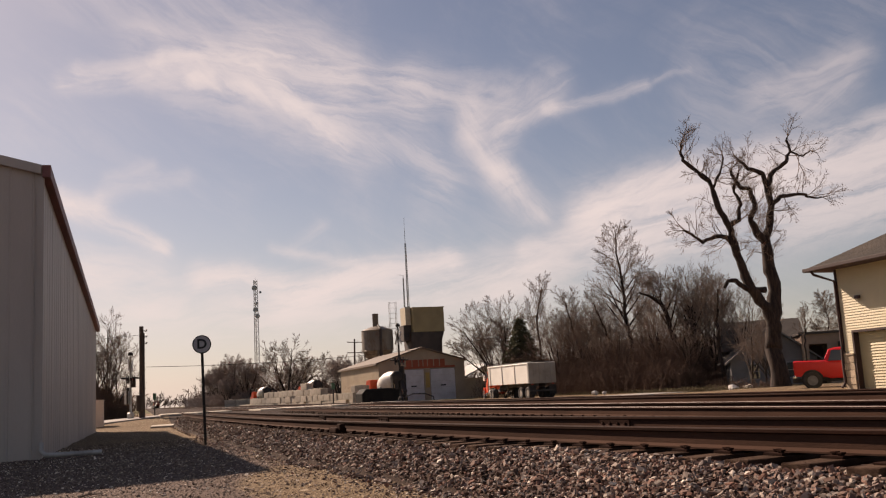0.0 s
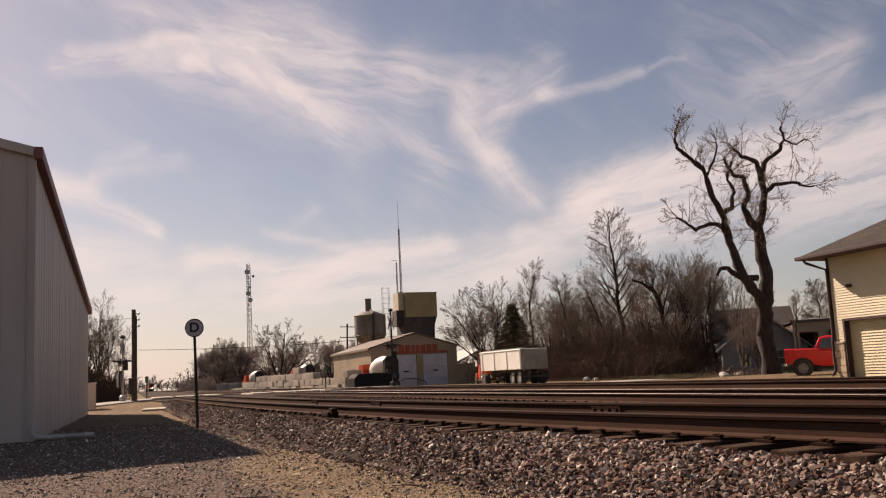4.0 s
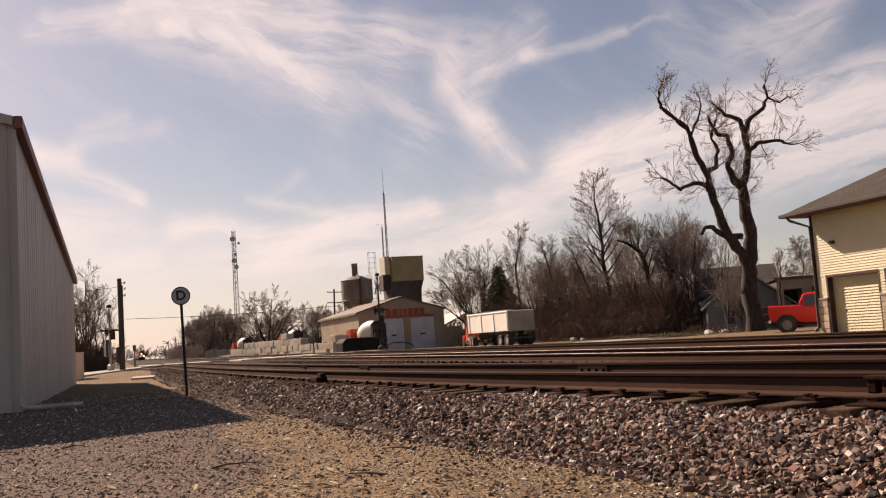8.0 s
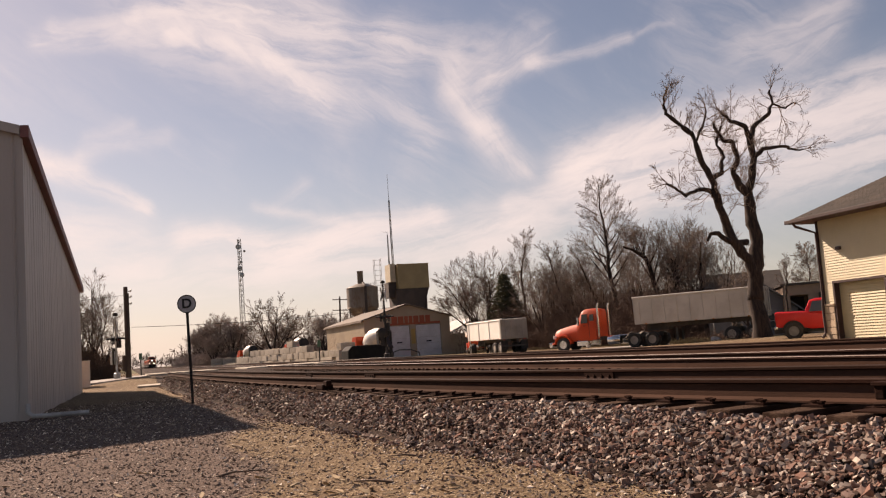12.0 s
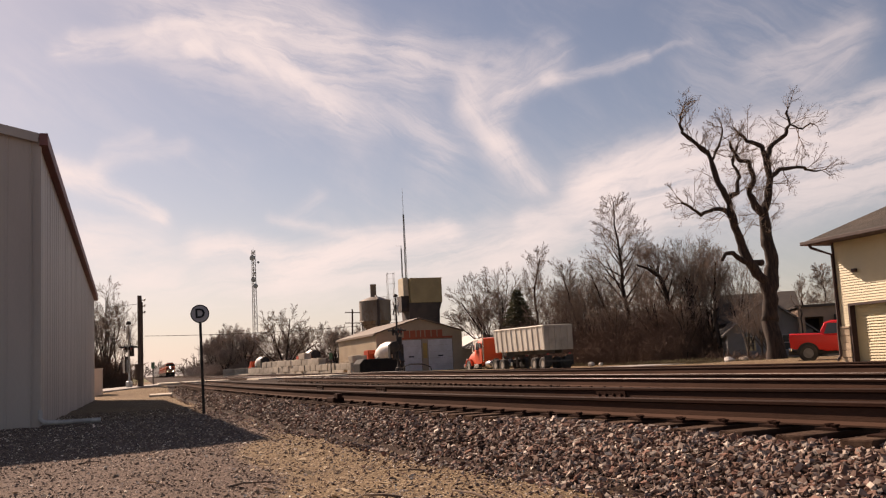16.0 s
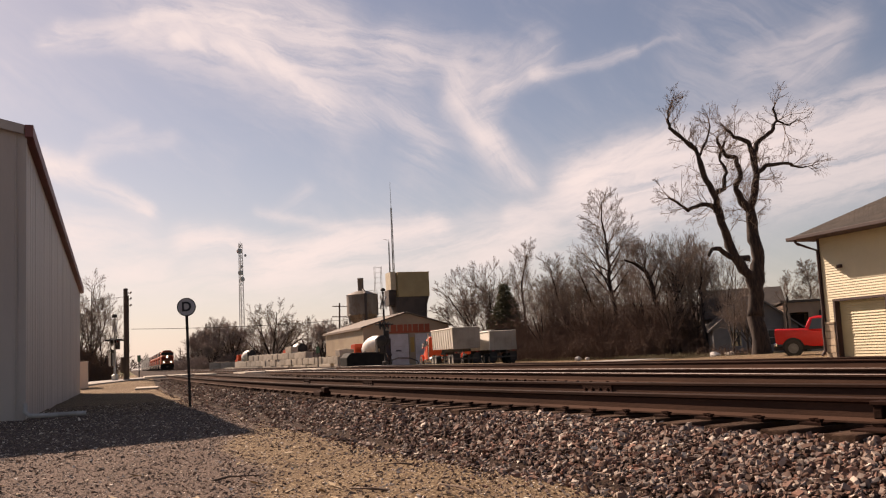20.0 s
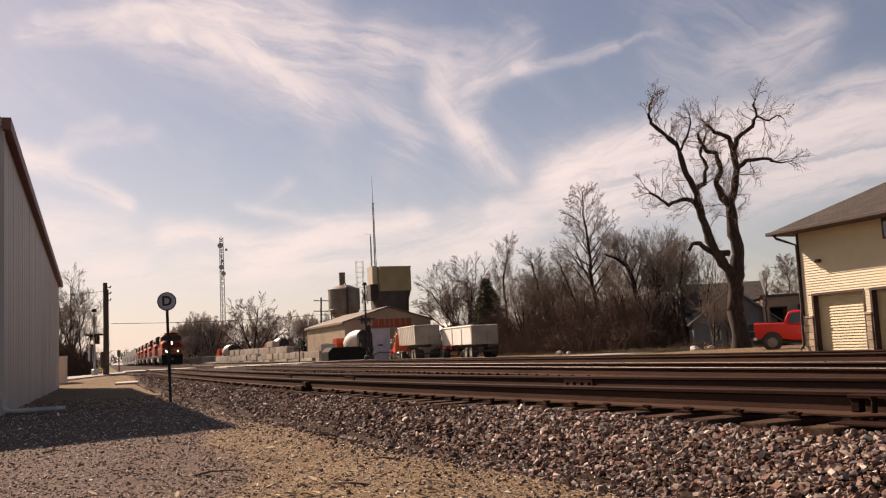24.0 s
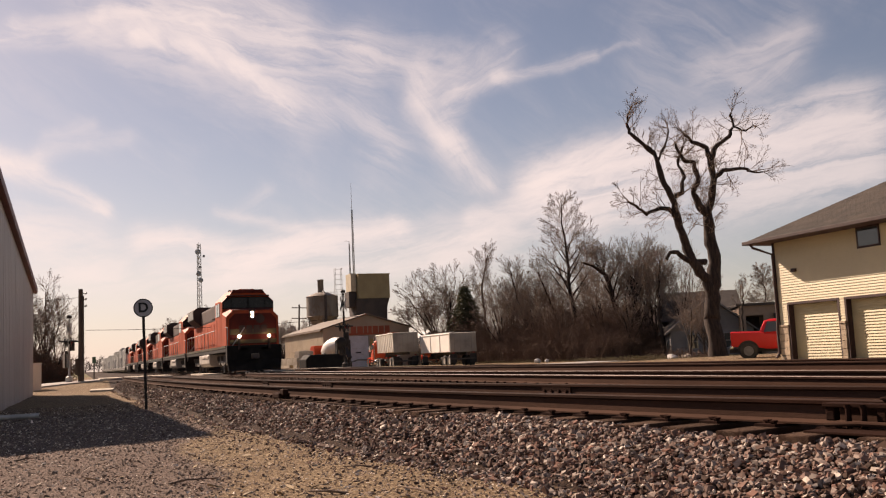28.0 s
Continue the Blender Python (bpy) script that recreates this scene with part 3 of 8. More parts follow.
def build_stones():
    r = random.Random(11)
    spots, sizes = [], []

    def put(x, y, size, lift=0.0):
        spots.append((x, y, ground_z(x, y) + lift))
        sizes.append(size)
    # shoulder towards the camera: thick close by, thinner further off
    for y0, y1, per in ((-1.5, 1.5, 700), (1.5, 9, 1700), (9, 17, 900), (17, 30, 420), (30, 52, 150)):
        width = 1.8
        for _ in range(int((y1 - y0) * width * per)):
            y = r.uniform(y0, y1)
            x = toe(y) - 0.25 + r.random() ** 0.8 * width
            if x < toe(y) + 0.05 and r.random() < 0.6:
                continue
            if x > side_x(y) - 1.12:
                continue
            big = 1.5 if r.random() < 0.08 else 1.0
            put(x, y, r.uniform(0.011, 0.029) * big * (1 if y < 17 else 1.15), 0.006)
    # strays that have rolled down onto the dirt
    for _ in range(4200):
        y = r.uniform(2.0, 30)
        put(toe(y) + 0.1 - r.expovariate(3.6), y, r.uniform(0.007, 0.02), 0.002)
    stones("ballast", spots, sizes, M_STONE, "crushed pinkish grey ballast stones beside the track", 3)
    spots, sizes = [], []
    # cribs of the siding, and the space between the tracks
    for y0, y1, per in ((2, 14, 170), (14, 40, 60)):
        for _ in range(int((y1 - y0) * 6.5 * per)):
            y = r.uniform(y0, y1)
            x = side_x(y) - 0.2 + r.uniform(-1.0, 5.5)
            if x < FAR_X + 1.5:
                put(x, y, r.uniform(0.022, 0.036), -0.006)
    stones("track_bed_stones", spots, sizes, M_BEDSTONE, "dark oily stones between the rails", 5)
    spots, sizes = [], []
    for _ in range(64000):
        y = 4.6 + 25 * r.random() ** 1.7
        x = r.uniform(-4.2 - 0.1 * y, toe(y) + 0.1)
        lane = 0.1 + 0.115 * y + 0.25 * math.sin(y * 0.9)
        if x > lane and r.random() < 0.3:
            continue
        put(x, y, r.uniform(0.008, 0.019) * (1.8 if r.random() < 0.08 else 1) * (1 + 0.02 * max(0, y - 10)), -0.001)
    tagged(stones("gravel", spots, sizes, M_PEBBLE, "loose pale gravel on trodden dirt", 4, 0.0, 6, 0), category="gravel")


build_stones()


# ---- joint bars, derail ----
def on_rail(y, off, head):
    """The pose at a rail of the siding, with x across and y along it."""
    ang = math.atan2(side_x(y + 0.2) - side_x(y - 0.2), 0.4)
    return pose(side_x(y) + math.cos(ang) * off, y - math.sin(ang) * off, head, 0, 0, -math.degrees(ang))


def joint_bar(y, side):
    jb = thing("joint_bar", on_rail(y, side * (GAUGE / 2 + 0.036), SIDE_HEAD - 0.168), "rusty bolted joint bar on the rail", "joint bar", "joint bars")
    for s in (-1, 1):
        bm = B()
        prism(bm, ((s * 0.012, 0.03), (s * 0.055, 0.022), (s * 0.05, 0.05), (s * 0.03, 0.075), (s * 0.034, 0.128), (s * 0.012, 0.126)), -0.305, 0.305, "y")
        part("bar", bm, M_RAIL, jb)
        for k in (-0.23, -0.08, 0.08, 0.23):
            bm = B()
            lathe(bm, ((0.0, 0.0), (0.02, 0.0), (0.02, 0.022), (0.0, 0.024)), 6, pose(s * 0.03, k, 0.085) @ pose(0, 0, 0, 0, 90 * s, 0))
            part("bolt", bm, M_RAIL, jb)


for y, side in ((10.2, 1), (18.7, 1), (24.0, 1)):
    joint_bar(y, side)


def build_derail():
    d = thing("derail", on_rail(5.08, -(GAUGE / 2 + 0.036), SIDE_HEAD), "rusty hinged derail lying along the rail", "derail")
    bm = B()
    box(bm, -0.16, -0.055, -0.85, 0.0, -0.042, -0.014, 0.006)
    part("bar", bm, M_RAIL, d)
    bm = B()
    prism(bm, ((-0.80, 0.002), (-0.35, 0.002), (-0.35, 0.02), (-0.5, 0.04), (-0.8, 0.03)), -0.05, 0.05, "x", bev=0.008)
    part("block", bm, M_RAIL, d)
    for k in (-0.05, -0.42):
        bm = B()
        box(bm, -0.15, -0.09, k - 0.035, k + 0.035, -0.13, -0.04, 0.01)
        part("hinge", bm, M_RAIL, d)
    for k in (-0.20, -0.31, -0.62):
        bm = B()
        tube(bm, ((-0.17, k, -0.17), (-0.165, k, -0.05), (-0.16, k + 0.01, -0.03)), (0.022, 0.018, 0.024), 8)
        part("pin", bm, M_RAIL, d)
    bm = B()
    tube(bm, ((-0.22, -0.9, -0.14), (-0.21, -0.3, -0.135), (-0.22, -0.06, -0.15)), 0.016, 8)
    part("rod", bm, M_WEB, d)
    bm = B()
    box(bm, -0.42, -0.08, -0.82, -0.04, -0.19, -0.172, 0.005)
    part("base_plate", bm, M_RAIL, d)
    a = thing("rail_anchor", on_rail(16.1, -(GAUGE / 2 + 0.24), SIDE_HEAD - 0.19), "dark cast track fitting beside the rail", "track fitting")
    bm = B()
    box(bm, -0.10, 0.10, -0.22, 0.22, 0.0, 0.10, 0.03)
    box(bm, -0.05, 0.05, -0.30, -0.1, 0.06, 0.16, 0.02)
    part("casting", bm, M_RAIL, a)


build_derail()

# sticks and scraps on the ground
rk = random.Random(15)
for x, y, ln, a in ((1.15, 11.3, 0.5, 100), (1.9, 13.6, 0.35, 60), (0.9, 8.6, 0.45, 20), (1.7, 6.9, 0.35, 130), (2.3, 6.6, 0.5, 95), (-0.6, 12.0, 0.3, 40), (2.4, 8.6, 0.28, 150), (1.5, 9.5, 0.25, 75)):
    st = thing("stick", pose(x, y, ground_z(x, y) + 0.012, 0, 0, a), "short dry brown stick on the gravel", "stick", "sticks")
    bm = B()
    tube(bm, ((-ln / 2, 0, 0), (-ln * 0.1, rk.uniform(-0.03, 0.03), 0.015), (ln / 2, rk.uniform(-0.04, 0.04), 0.004)), (0.011, 0.009, 0.005), 6)
    part("stick", bm, surf("dry stick", (0.12, 0.075, 0.05), (0.2, 0.14, 0.1), 0.9), st)


# dead leaves and straw caught on the gravel
M_LEAF = surf("dry pale leaf", (0.42, 0.31, 0.18), (0.27, 0.18, 0.105), 0.85, 0, 6, 60, 0.2, 0.25, per_piece=0.6)
for i in range(46):
    if i % 2:
        x, y = rk.gauss(1.2, 0.35), rk.gauss(6.4, 0.5)
    else:
        x, y = rk.uniform(-1.5, 2.4), rk.uniform(5.2, 12)
    bm = B()
    ln, wd = rk.uniform(0.03, 0.075), rk.uniform(0.012, 0.03)
    pts = [(-ln, 0, 0), (-ln * 0.3, -wd, 0.012), (ln * 0.5, -wd * 0.8, 0.006), (ln, 0, 0.016), (ln * 0.4, wd, 0.014), (-ln * 0.4, wd * 0.8, 0.004)]
    hull(bm, [(a, b, c) for a, b, c in pts] + [(a, b, c + 0.003) for a, b, c in pts], [(5, 4, 3, 2, 1, 0), (6, 7, 8, 9, 10, 11)] + [(j, (j + 1) % 6, 6 + (j + 1) % 6, 6 + j) for j in range(6)])
    ob = part("dead_leaf", bm, M_LEAF)
    ob.matrix_basis = pose(x, y, ground_z(x, y) + 0.008, rk.uniform(-20, 20), rk.uniform(-20, 20), rk.uniform(0, 360))
    tagged(ob, "curled pale dead leaf on the gravel", "leaf", "dead leaves")

# ---- metal shed beside the track ----
M_SHED = surf("beige ribbed sheet metal", (0.50, 0.425, 0.37), (0.43, 0.365, 0.32), 0.55, 0.1, 0.5, 30, 0.08, 0.08, stretch=(1, 1, 0.2))
M_TRIM = surf("dusty red trim", (0.24, 0.085, 0.075), (0.18, 0.07, 0.06), 0.6, 0.1, 1.0, 40, 0.1, 0.15)
M_PVC = surf("grey white pipe", (0.50, 0.47, 0.43), (0.34, 0.31, 0.28), 0.6, 0, 2.0, 30, 0.2, 0.2)


def build_shed():
    x, y0, y1, h0, h1 = -2.2, 22.9, 48.6, 6.6, 5.02
    xl, ridge = -16.0, 8.3
    sh = thing("metal_shed", None, "beige ribbed metal shed with dusty red roof trim", "shed")
    # wall along the track: sheets with upright ribs, its top falling away along the roof
    n, k = 10, 0
    for i in range(n):
        a, b = y0 + (y1 - y0) * i / n, y0 + (y1 - y0) * (i + 1) / n
        bm = B()
        outline, y = [(x - 0.15, a), (x, a)], a
        while y < b - 0.09:
            outline += [(x, y + 0.02), (x + 0.008, y + 0.03), (x + 0.008, y + 0.06), (x, y + 0.07)]
            y += 0.60
        outline += [(x, b), (x - 0.15, b)]
        prism(bm, outline, -0.1, 1.0, "z")
        for v in bm.verts:
            if v.co.z > 0.5:
                v.co.z = h0 + (h1 - h0) * (v.co.y - y0) / (y1 - y0) - 0.03
        part("wall_panel", bm, M_SHED, sh)
    # gable wall towards the camera, each sheet cut under the slope of the roof
    for i in range(14):
        a, b = x - 0.155 - (x - 0.155 - xl) * i / 14, x - 0.155 - (x - 0.155 - xl) * (i + 1) / 14
        def top(v):
            return h0 + (ridge - h0) * (1 - abs(v - (x + xl) / 2) / ((x - xl) / 2))
        bm = B()
        outline, v = [(a, y0 + 0.15), (a, y0)], a
        while v > b + 0.09:
            outline += [(v - 0.02, y0), (v - 0.03, y0 - 0.012), (v - 0.06, y0 - 0.012), (v - 0.07, y0)]
            v -= 0.49
        outline += [(b, y0), (b, y0 + 0.15)]
        prism(bm, outline, -0.1, 1.0, "z")
        for w in bm.verts:
            if w.co.z > 0.5:
                w.co.z = top(w.co.x) - 0.03
        part("wall_panel", bm, M_SHED, sh)
    mid = (x + xl) / 2
    bm = B()
    drop = h0 - h1
    for s, e in ((x + 0.06, mid), (mid, xl - 0.06)):
        za, zb = (h0 + 0.02, ridge + 0.02) if s > mid else (ridge + 0.02, h0 + 0.02)
        hull(bm, ((s, y0 - 0.12, za), (e, y0 - 0.12, zb), (e, y1 + 0.1, zb - drop), (s, y1 + 0.1, za - drop),
                  (s, y0 - 0.12, za + 0.08), (e, y0 - 0.12, zb + 0.08), (e, y1 + 0.1, zb + 0.08 - drop), (s, y1 + 0.1, za + 0.08 - drop)), BOX)
    part("roof", bm, M_SHED, sh)
    bm = B()
    hull(bm, ((x, y0 - 0.14, h0 - 0.16), (x + 0.18, y0 - 0.14, h0 - 0.16), (x + 0.18, y1 + 0.1, h1 - 0.16), (x, y1 + 0.1, h1 - 0.16),
              (x, y0 - 0.14, h0 + 0.12), (x + 0.18, y0 - 0.14, h0 + 0.12), (x + 0.18, y1 + 0.1, h1 + 0.12), (x, y1 + 0.1, h1 + 0.12)), BOX)
    part("eave_trim", bm, M_TRIM, sh, "dusty red sheet metal trim")
    bm = B()
    box(bm, x - 0.10, x + 0.03, y0 - 0.03, y0 + 0.10, -0.1, h0 - 0.1)
    part("corner_trim", bm, M_SHED, sh)
    bm = B()
    hull(bm, ((x - 0.02, y0 - 0.15, h0 - 0.1), (mid, y0 - 0.15, ridge - 0.1), (mid, y0 - 0.11, ridge - 0.1), (x - 0.02, y0 - 0.11, h0 - 0.1),
              (x - 0.02, y0 - 0.15, h0 + 0.12), (mid, y0 - 0.15, ridge + 0.12), (mid, y0 - 0.11, ridge + 0.12), (x - 0.02, y0 - 0.11, h0 + 0.12)), BOX)
    part("rake_trim", bm, M_SHED, sh)
    bm = B()
    box(bm, xl, xl + 0.15, y0 + 0.15, y1, -0.1, h1)
    box(bm, xl, x, y1 - 0.15, y1, -0.1, h1 - 0.1)
    part("back_wall", bm, M_SHED, sh)
    pipe = thing("drain_pipe", pose(x + 0.05, y0 - 0.2, 0.07), "grey white plastic drain pipe lying on the gravel", "pipe")
    bm = B()
    tube(bm, ((-0.02, 0.1, 0.30), (-0.02, 0.05, 0.12), (0.08, 0.0, 0.03), (0.35, -0.02, 0.02), (1.25, 0.0, 0.02)), 0.055, 10)
    part("pipe", bm, M_PVC, pipe, smooth=True)
    # pale metal box behind the shed
    cab = thing("utility_cabinet", pose(-2.6, 55.5, 0.1), "pale beige metal utility cabinet on the ground", "cabinet")
    bm = B()
    box(bm, -0.5, 0.5, -0.35, 0.35, 0.0, 1.45, 0.02)
    part("body", bm, M_SHED, cab)
    bm = B()
    box(bm, -0.53, 0.53, -0.38, 0.38, 1.452, 1.5, 0.01)
    part("lid", bm, M_SHED, cab)


build_shed()


# ---- lettering in plain strokes or the built-in font ----
def letters(name, text, size, m, material, parent=None, depth=0.004):
    cu = bpy.data.curves.new(name, "FONT")
    cu.body, cu.size, cu.extrude, cu.align_x, cu.align_y = text, size, depth, "CENTER", "CENTER"
    cu.offset = size * 0.028
    ob = new(name, cu)
    me = bpy.data.meshes.new_from_object(ob.evaluated_get(bpy.context.evaluated_depsgraph_get()))
    bpy.data.objects.remove(ob)
    bpy.data.curves.remove(cu)
    me.materials.append(material)
    ob = new(name, me)
    ob.parent, ob.matrix_basis = parent, m
    return ob


# ---- derail sign ----
def build_derail_sign():
    s = thing("derail_sign", pose(1.5, 24.9, ground_z(1.5, 24.9), 0, -1.2, -3.0), "round white sign with a black D on a dark steel post", "sign")
    bm = B()
    box(bm, -0.035, 0.035, 0.012, 0.018, -0.1, 2.40)
    box(bm, -0.035, -0.029, -0.03, 0.012, -0.1, 2.40)
    box(bm, 0.029, 0.035, -0.03, 0.012, -0.1, 2.40)
    part("post", bm, M_DARK, s)
    bm = B()
    lathe(bm, ((0.0, -0.006), (0.235, -0.006), (0.235, 0.006), (0.0, 0.006)), 36, pose(0, -0.04, 2.57) @ LIE_Y)
    disc = part("disc", bm, surf("sign white", (0.50, 0.47, 0.47), (0.42, 0.39, 0.39), 0.5, 0, 4.0, 60, 0.05, 0.1), s, smooth=True)
    bm = B()
    n = 36
    for k in range(n):
        a, b = 2 * math.pi * k / n, 2 * math.pi * (k + 1) / n
        q = [(r * math.cos(w), yy, 2.57 + r * math.sin(w)) for yy in (-0.052, -0.045) for r, w in ((0.212, a), (0.238, a), (0.238, b), (0.212, b))]
        hull(bm, q, ((0, 1, 2, 3), (7, 6, 5, 4), (1, 5, 6, 2), (0, 3, 7, 4)))
    part("rim", bm, M_DARK, disc)
    letters("letter", "D", 0.34, pose(0, -0.052, 2.57, 90, 0, 0), M_DARK, disc)
    for z in (2.42, 2.62):
        bm = B()
        lathe(bm, ((0.0, 0.0), (0.012, 0.0), (0.012, 0.01), (0.0, 0.012)), 6, pose(0, -0.048, z) @ pose(0, 0, 0, 90, 0, 0))
        part("bolt", bm, M_STEEL, s)


build_derail_sign()

# ---- level crossing ----
M_ROAD = surf("pale worn asphalt", (0.34, 0.31, 0.28), (0.25, 0.225, 0.20), 0.92, 0, 0.7, 60, 0.3, 0.25)


def build_crossing():
    bm = B()
    def rz(x):
        return 0.54 - 0.062 * max(0, 1.6 - x) if x < 9 else 0.54 - 0.60 * step(15.2, 33, x)
    xs = [-60, -25, -12, -6, -3, -1, 0, 1.6, 2.1]
    row = [(x, 57.6 + 0.06 * x, max(rz(x), 0.03)) for x in xs] + [(x, 64.4 + 0.06 * x, max(rz(x), 0.03)) for x in reversed(xs)]
    hull(bm, row, [tuple(range(len(row)))])
    n = len(xs)
    for i in range(n - 1):
        a, b = row[i], row[i + 1]
        hull(bm, ((a[0], a[1], -0.3), (b[0], b[1], -0.3), b, a), ((0, 1, 2, 3),))
    part("crossing_road", bm, M_ROAD)
    bm = B()
    xs = [15.0, 17, 20, 24, 28, 33, 38]
    row = [(x, 57.6 + 0.06 * x, max(rz(x), -0.02)) for x in xs] + [(x, 64.4 + 0.06 * x, max(rz(x), -0.02)) for x in reversed(xs)]
    hull(bm, row, [tuple(range(len(row)))])
    for i in range(len(xs) - 1):
        a, b = row[i], row[i + 1]
        hull(bm, ((a[0], a[1], -0.3), (b[0], b[1], -0.3), b, a), ((0, 1, 2, 3),))
    part("crossing_road", bm, M_ROAD)
    for o in scene.collection.objects:
        if o.name.startswith("crossing_road"):
            tagged(o, "pale worn asphalt road up to the level crossing", "road", kind="structure")
    # panels between and beside the rails
    pan = thing("crossing_panels", None, "weathered concrete level crossing panels between the rails", "crossing", kind="structure")
    for cx, head in ((MAIN_X, HEAD), (FAR_X, HEAD), (3.03, SIDE_HEAD)):
        for a, b in ((-2.1, -0.83), (-0.66, 0.0), (0.0, 0.66), (0.83, 2.1)):
            for k in range(3):
                bm = B()
                box(bm, cx + a + 0.02, cx + b - 0.02, 57.9 + k * 2.3 + 0.5, 57.9 + (k + 1) * 2.3 + 0.46, head - 0.25, head - 0.012, 0.015)
                part("panel", bm, M_CONC, pan)


build_crossing()


def crossing_signal(m, metal, label, top=3.75, buck=3.25, lz=2.40):
    """A flashing light signal with lamps and crossbucks towards both ends of the road."""
    s = thing("crossing_signal", m, label, "signal", group="crossing signals")
    bm = B()
    lathe(bm, ((0.20, 0.0), (0.20, 0.35), (0.09, 0.40), (0.065, 0.5), (0.065, top), (0.085, top + 0.03), (0.0, top + 0.1)), 14)
    part("mast", bm, metal, s, smooth=True)
    for face in (-1, 1):
        bm = B()
        box(bm, -0.36, 0.36, face * 0.10 - 0.03, face * 0.10 + 0.03, lz - 0.04, lz + 0.02)
        part("lamp_arm", bm, M_DARK, s)
        for x in (-0.38, 0.38):
            bm = B()
            lathe(bm, ((0.28, 0.0), (0.28, 0.012), (0.11, 0.02), (0.11, 0.14), (0.0, 0.16)), 20, pose(x, face * 0.18, lz) @ pose(0, 0, 0, 90 * face, 0, 0))
            lamp = part("lamp", bm, M_DARK, s, smooth=True)
            bm = B()
            for k in range(9):
                a, b = math.radians(10 + k * 17.8), math.radians(10 + (k + 1) * 17.8)
                q = [(x + r * math.cos(w), face * d, lz + r * math.sin(w)) for d in (0.18, 0.50) for r, w in ((0.125, a), (0.125, b))]
                hull(bm, q, ((0, 1, 3, 2),))
            part("hood", bm, M_DARK, lamp)
            bm = B()
            lathe(bm, ((0.0, 0.0), (0.105, 0.0), (0.09, 0.03), (0.0, 0.05)), 14, pose(x, face * 0.19, lz) @ pose(0, 0, 0, -90 * face, 0, 0))
            part("lens", bm, M_LENS, lamp)
        for a in (45, -45):
            bm = B()
            box(bm, -0.61, 0.61, -0.006, 0.006, -0.11, 0.11, 0, pose(0, face * (0.09 if a > 0 else 0.105), buck, 0, a, 0))
            part("crossbuck_board", bm, M_BUCK, s)
    bm = B()
    box(bm, -0.18, 0.18, 0.07, 0.34, 0.9, 1.7, 0.02)
    part("gate_mechanism", bm, metal, s)
    for k in (-0.27, 0.27):
        bm = B()
        box(bm, k - 0.03, k + 0.03, 0.1, 0.2, 0.9, 1.9, 0.01)
        part("counterweight_arm", bm, M_DARK, s)
        if metal != M_DARK:
            continue
        bm = B()
        lathe(bm, ((0.0, 0.0), (0.30, 0.0), (0.34, 0.03), (0.34, 0.09), (0.30, 0.12), (0.0, 0.12)), 20, pose(k * 1.2, 0.15, 1.75) @ LIE_X)
        part("counterweight", bm, M_DARK, s, smooth=True)
    bm = B()
    box(bm, -0.13, 0.13, -0.3, -0.05, 1.9, 2.4, 0.02)
    part("junction_box", bm, M_DARK, s)
    bm = B()
    lathe(bm, ((0.0, 0.0), (0.14, 0.0), (0.16, 0.12), (0.10, 0.20), (0.0, 0.22)), 14, pose(0, 0, top + 0.1))
    part("bell", bm, M_DARK, s, smooth=True)
    return s


M_LENS = surf("dull red lens", (0.20, 0.015, 0.012), None, 0.25)
M_BUCK = surf("crossbuck white", (0.46, 0.44, 0.42), (0.36, 0.34, 0.32), 0.6, 0.2, 3, 40, 0.05, 0.12)
crossing_signal(pose(-0.75, 60.5, 0.40, 0, 0, 82), M_STEEL, "grey steel crossing signal mast with dark hooded lamps")
crossing_signal(pose(16.27, 60.3, 0.42, 0, 0, 60), M_DARK, "dark crossing signal mast with hooded lamps before the yard", 4.95, 4.3, 2.75)


def utility_pole(name, x, y, z, h, arms, label, r=0.15, lean=0.0):
    p = thing(name, pose(x, y, z, 0, lean, 0), label, "utility pole")
    bm = B()
    tube(bm, ((0, 0, -0.3), (0.02, 0, h * 0.5), (0, 0, h)), (r, r * 0.9, r * 0.75), 12)
    part("pole", bm, M_WOOD, p, smooth=True)
    for zz, w in arms:
        bm = B()
        box(bm, -w, w, -0.16, -0.06, zz - 0.06, zz + 0.06, 0.01)
        arm = part("crossarm", bm, M_WOOD, p)
        for s in (-0.9, -0.45, 0.45, 0.9):
            bm = B()
            lathe(bm, ((0.02, 0), (0.05, 0.04), (0.03, 0.07), (0.05, 0.11), (0.0, 0.14)), 8, pose(s * w, -0.11, zz + 0.06))
            part("insulator", bm, M_STEEL, arm, smooth=True)
    return p


pp = utility_pole("utility_pole", -0.1, 59.0, 0.3, 5.6, (), "dark weathered wooden utility pole by the level crossing", 0.17)
bm = B()
tube(bm, ((0.16, -0.05, 0.0), (0.16, -0.05, 5.2)), 0.03, 6)
part("conduit", bm, M_WOOD, pp)
for z in (5.35, 5.0, 4.6):
    bm = B()
    tube(bm, ((0.1, 0, z), (0.3, -0.05, z - 0.06)), 0.03, 6)
    lathe(bm, ((0.02, 0), (0.05, 0.04), (0.05, 0.11), (0.0, 0.14)), 8, pose(0.3, -0.05, z - 0.06))
    part("insulator", bm, M_STEEL, pp)
bm = B()
box(bm, -0.3, 0.15, -0.32, -0.16, 0.55, 1.5, 0.02)
part("meter_box", bm, M_WOOD, pp)
utility_pole("utility_pole", 30.5, 140.0, 0.0, 9.7, ((9.2, 1.15), (7.6, 1.15)), "far wooden utility pole with two crossarms", 0.16, 2.0)


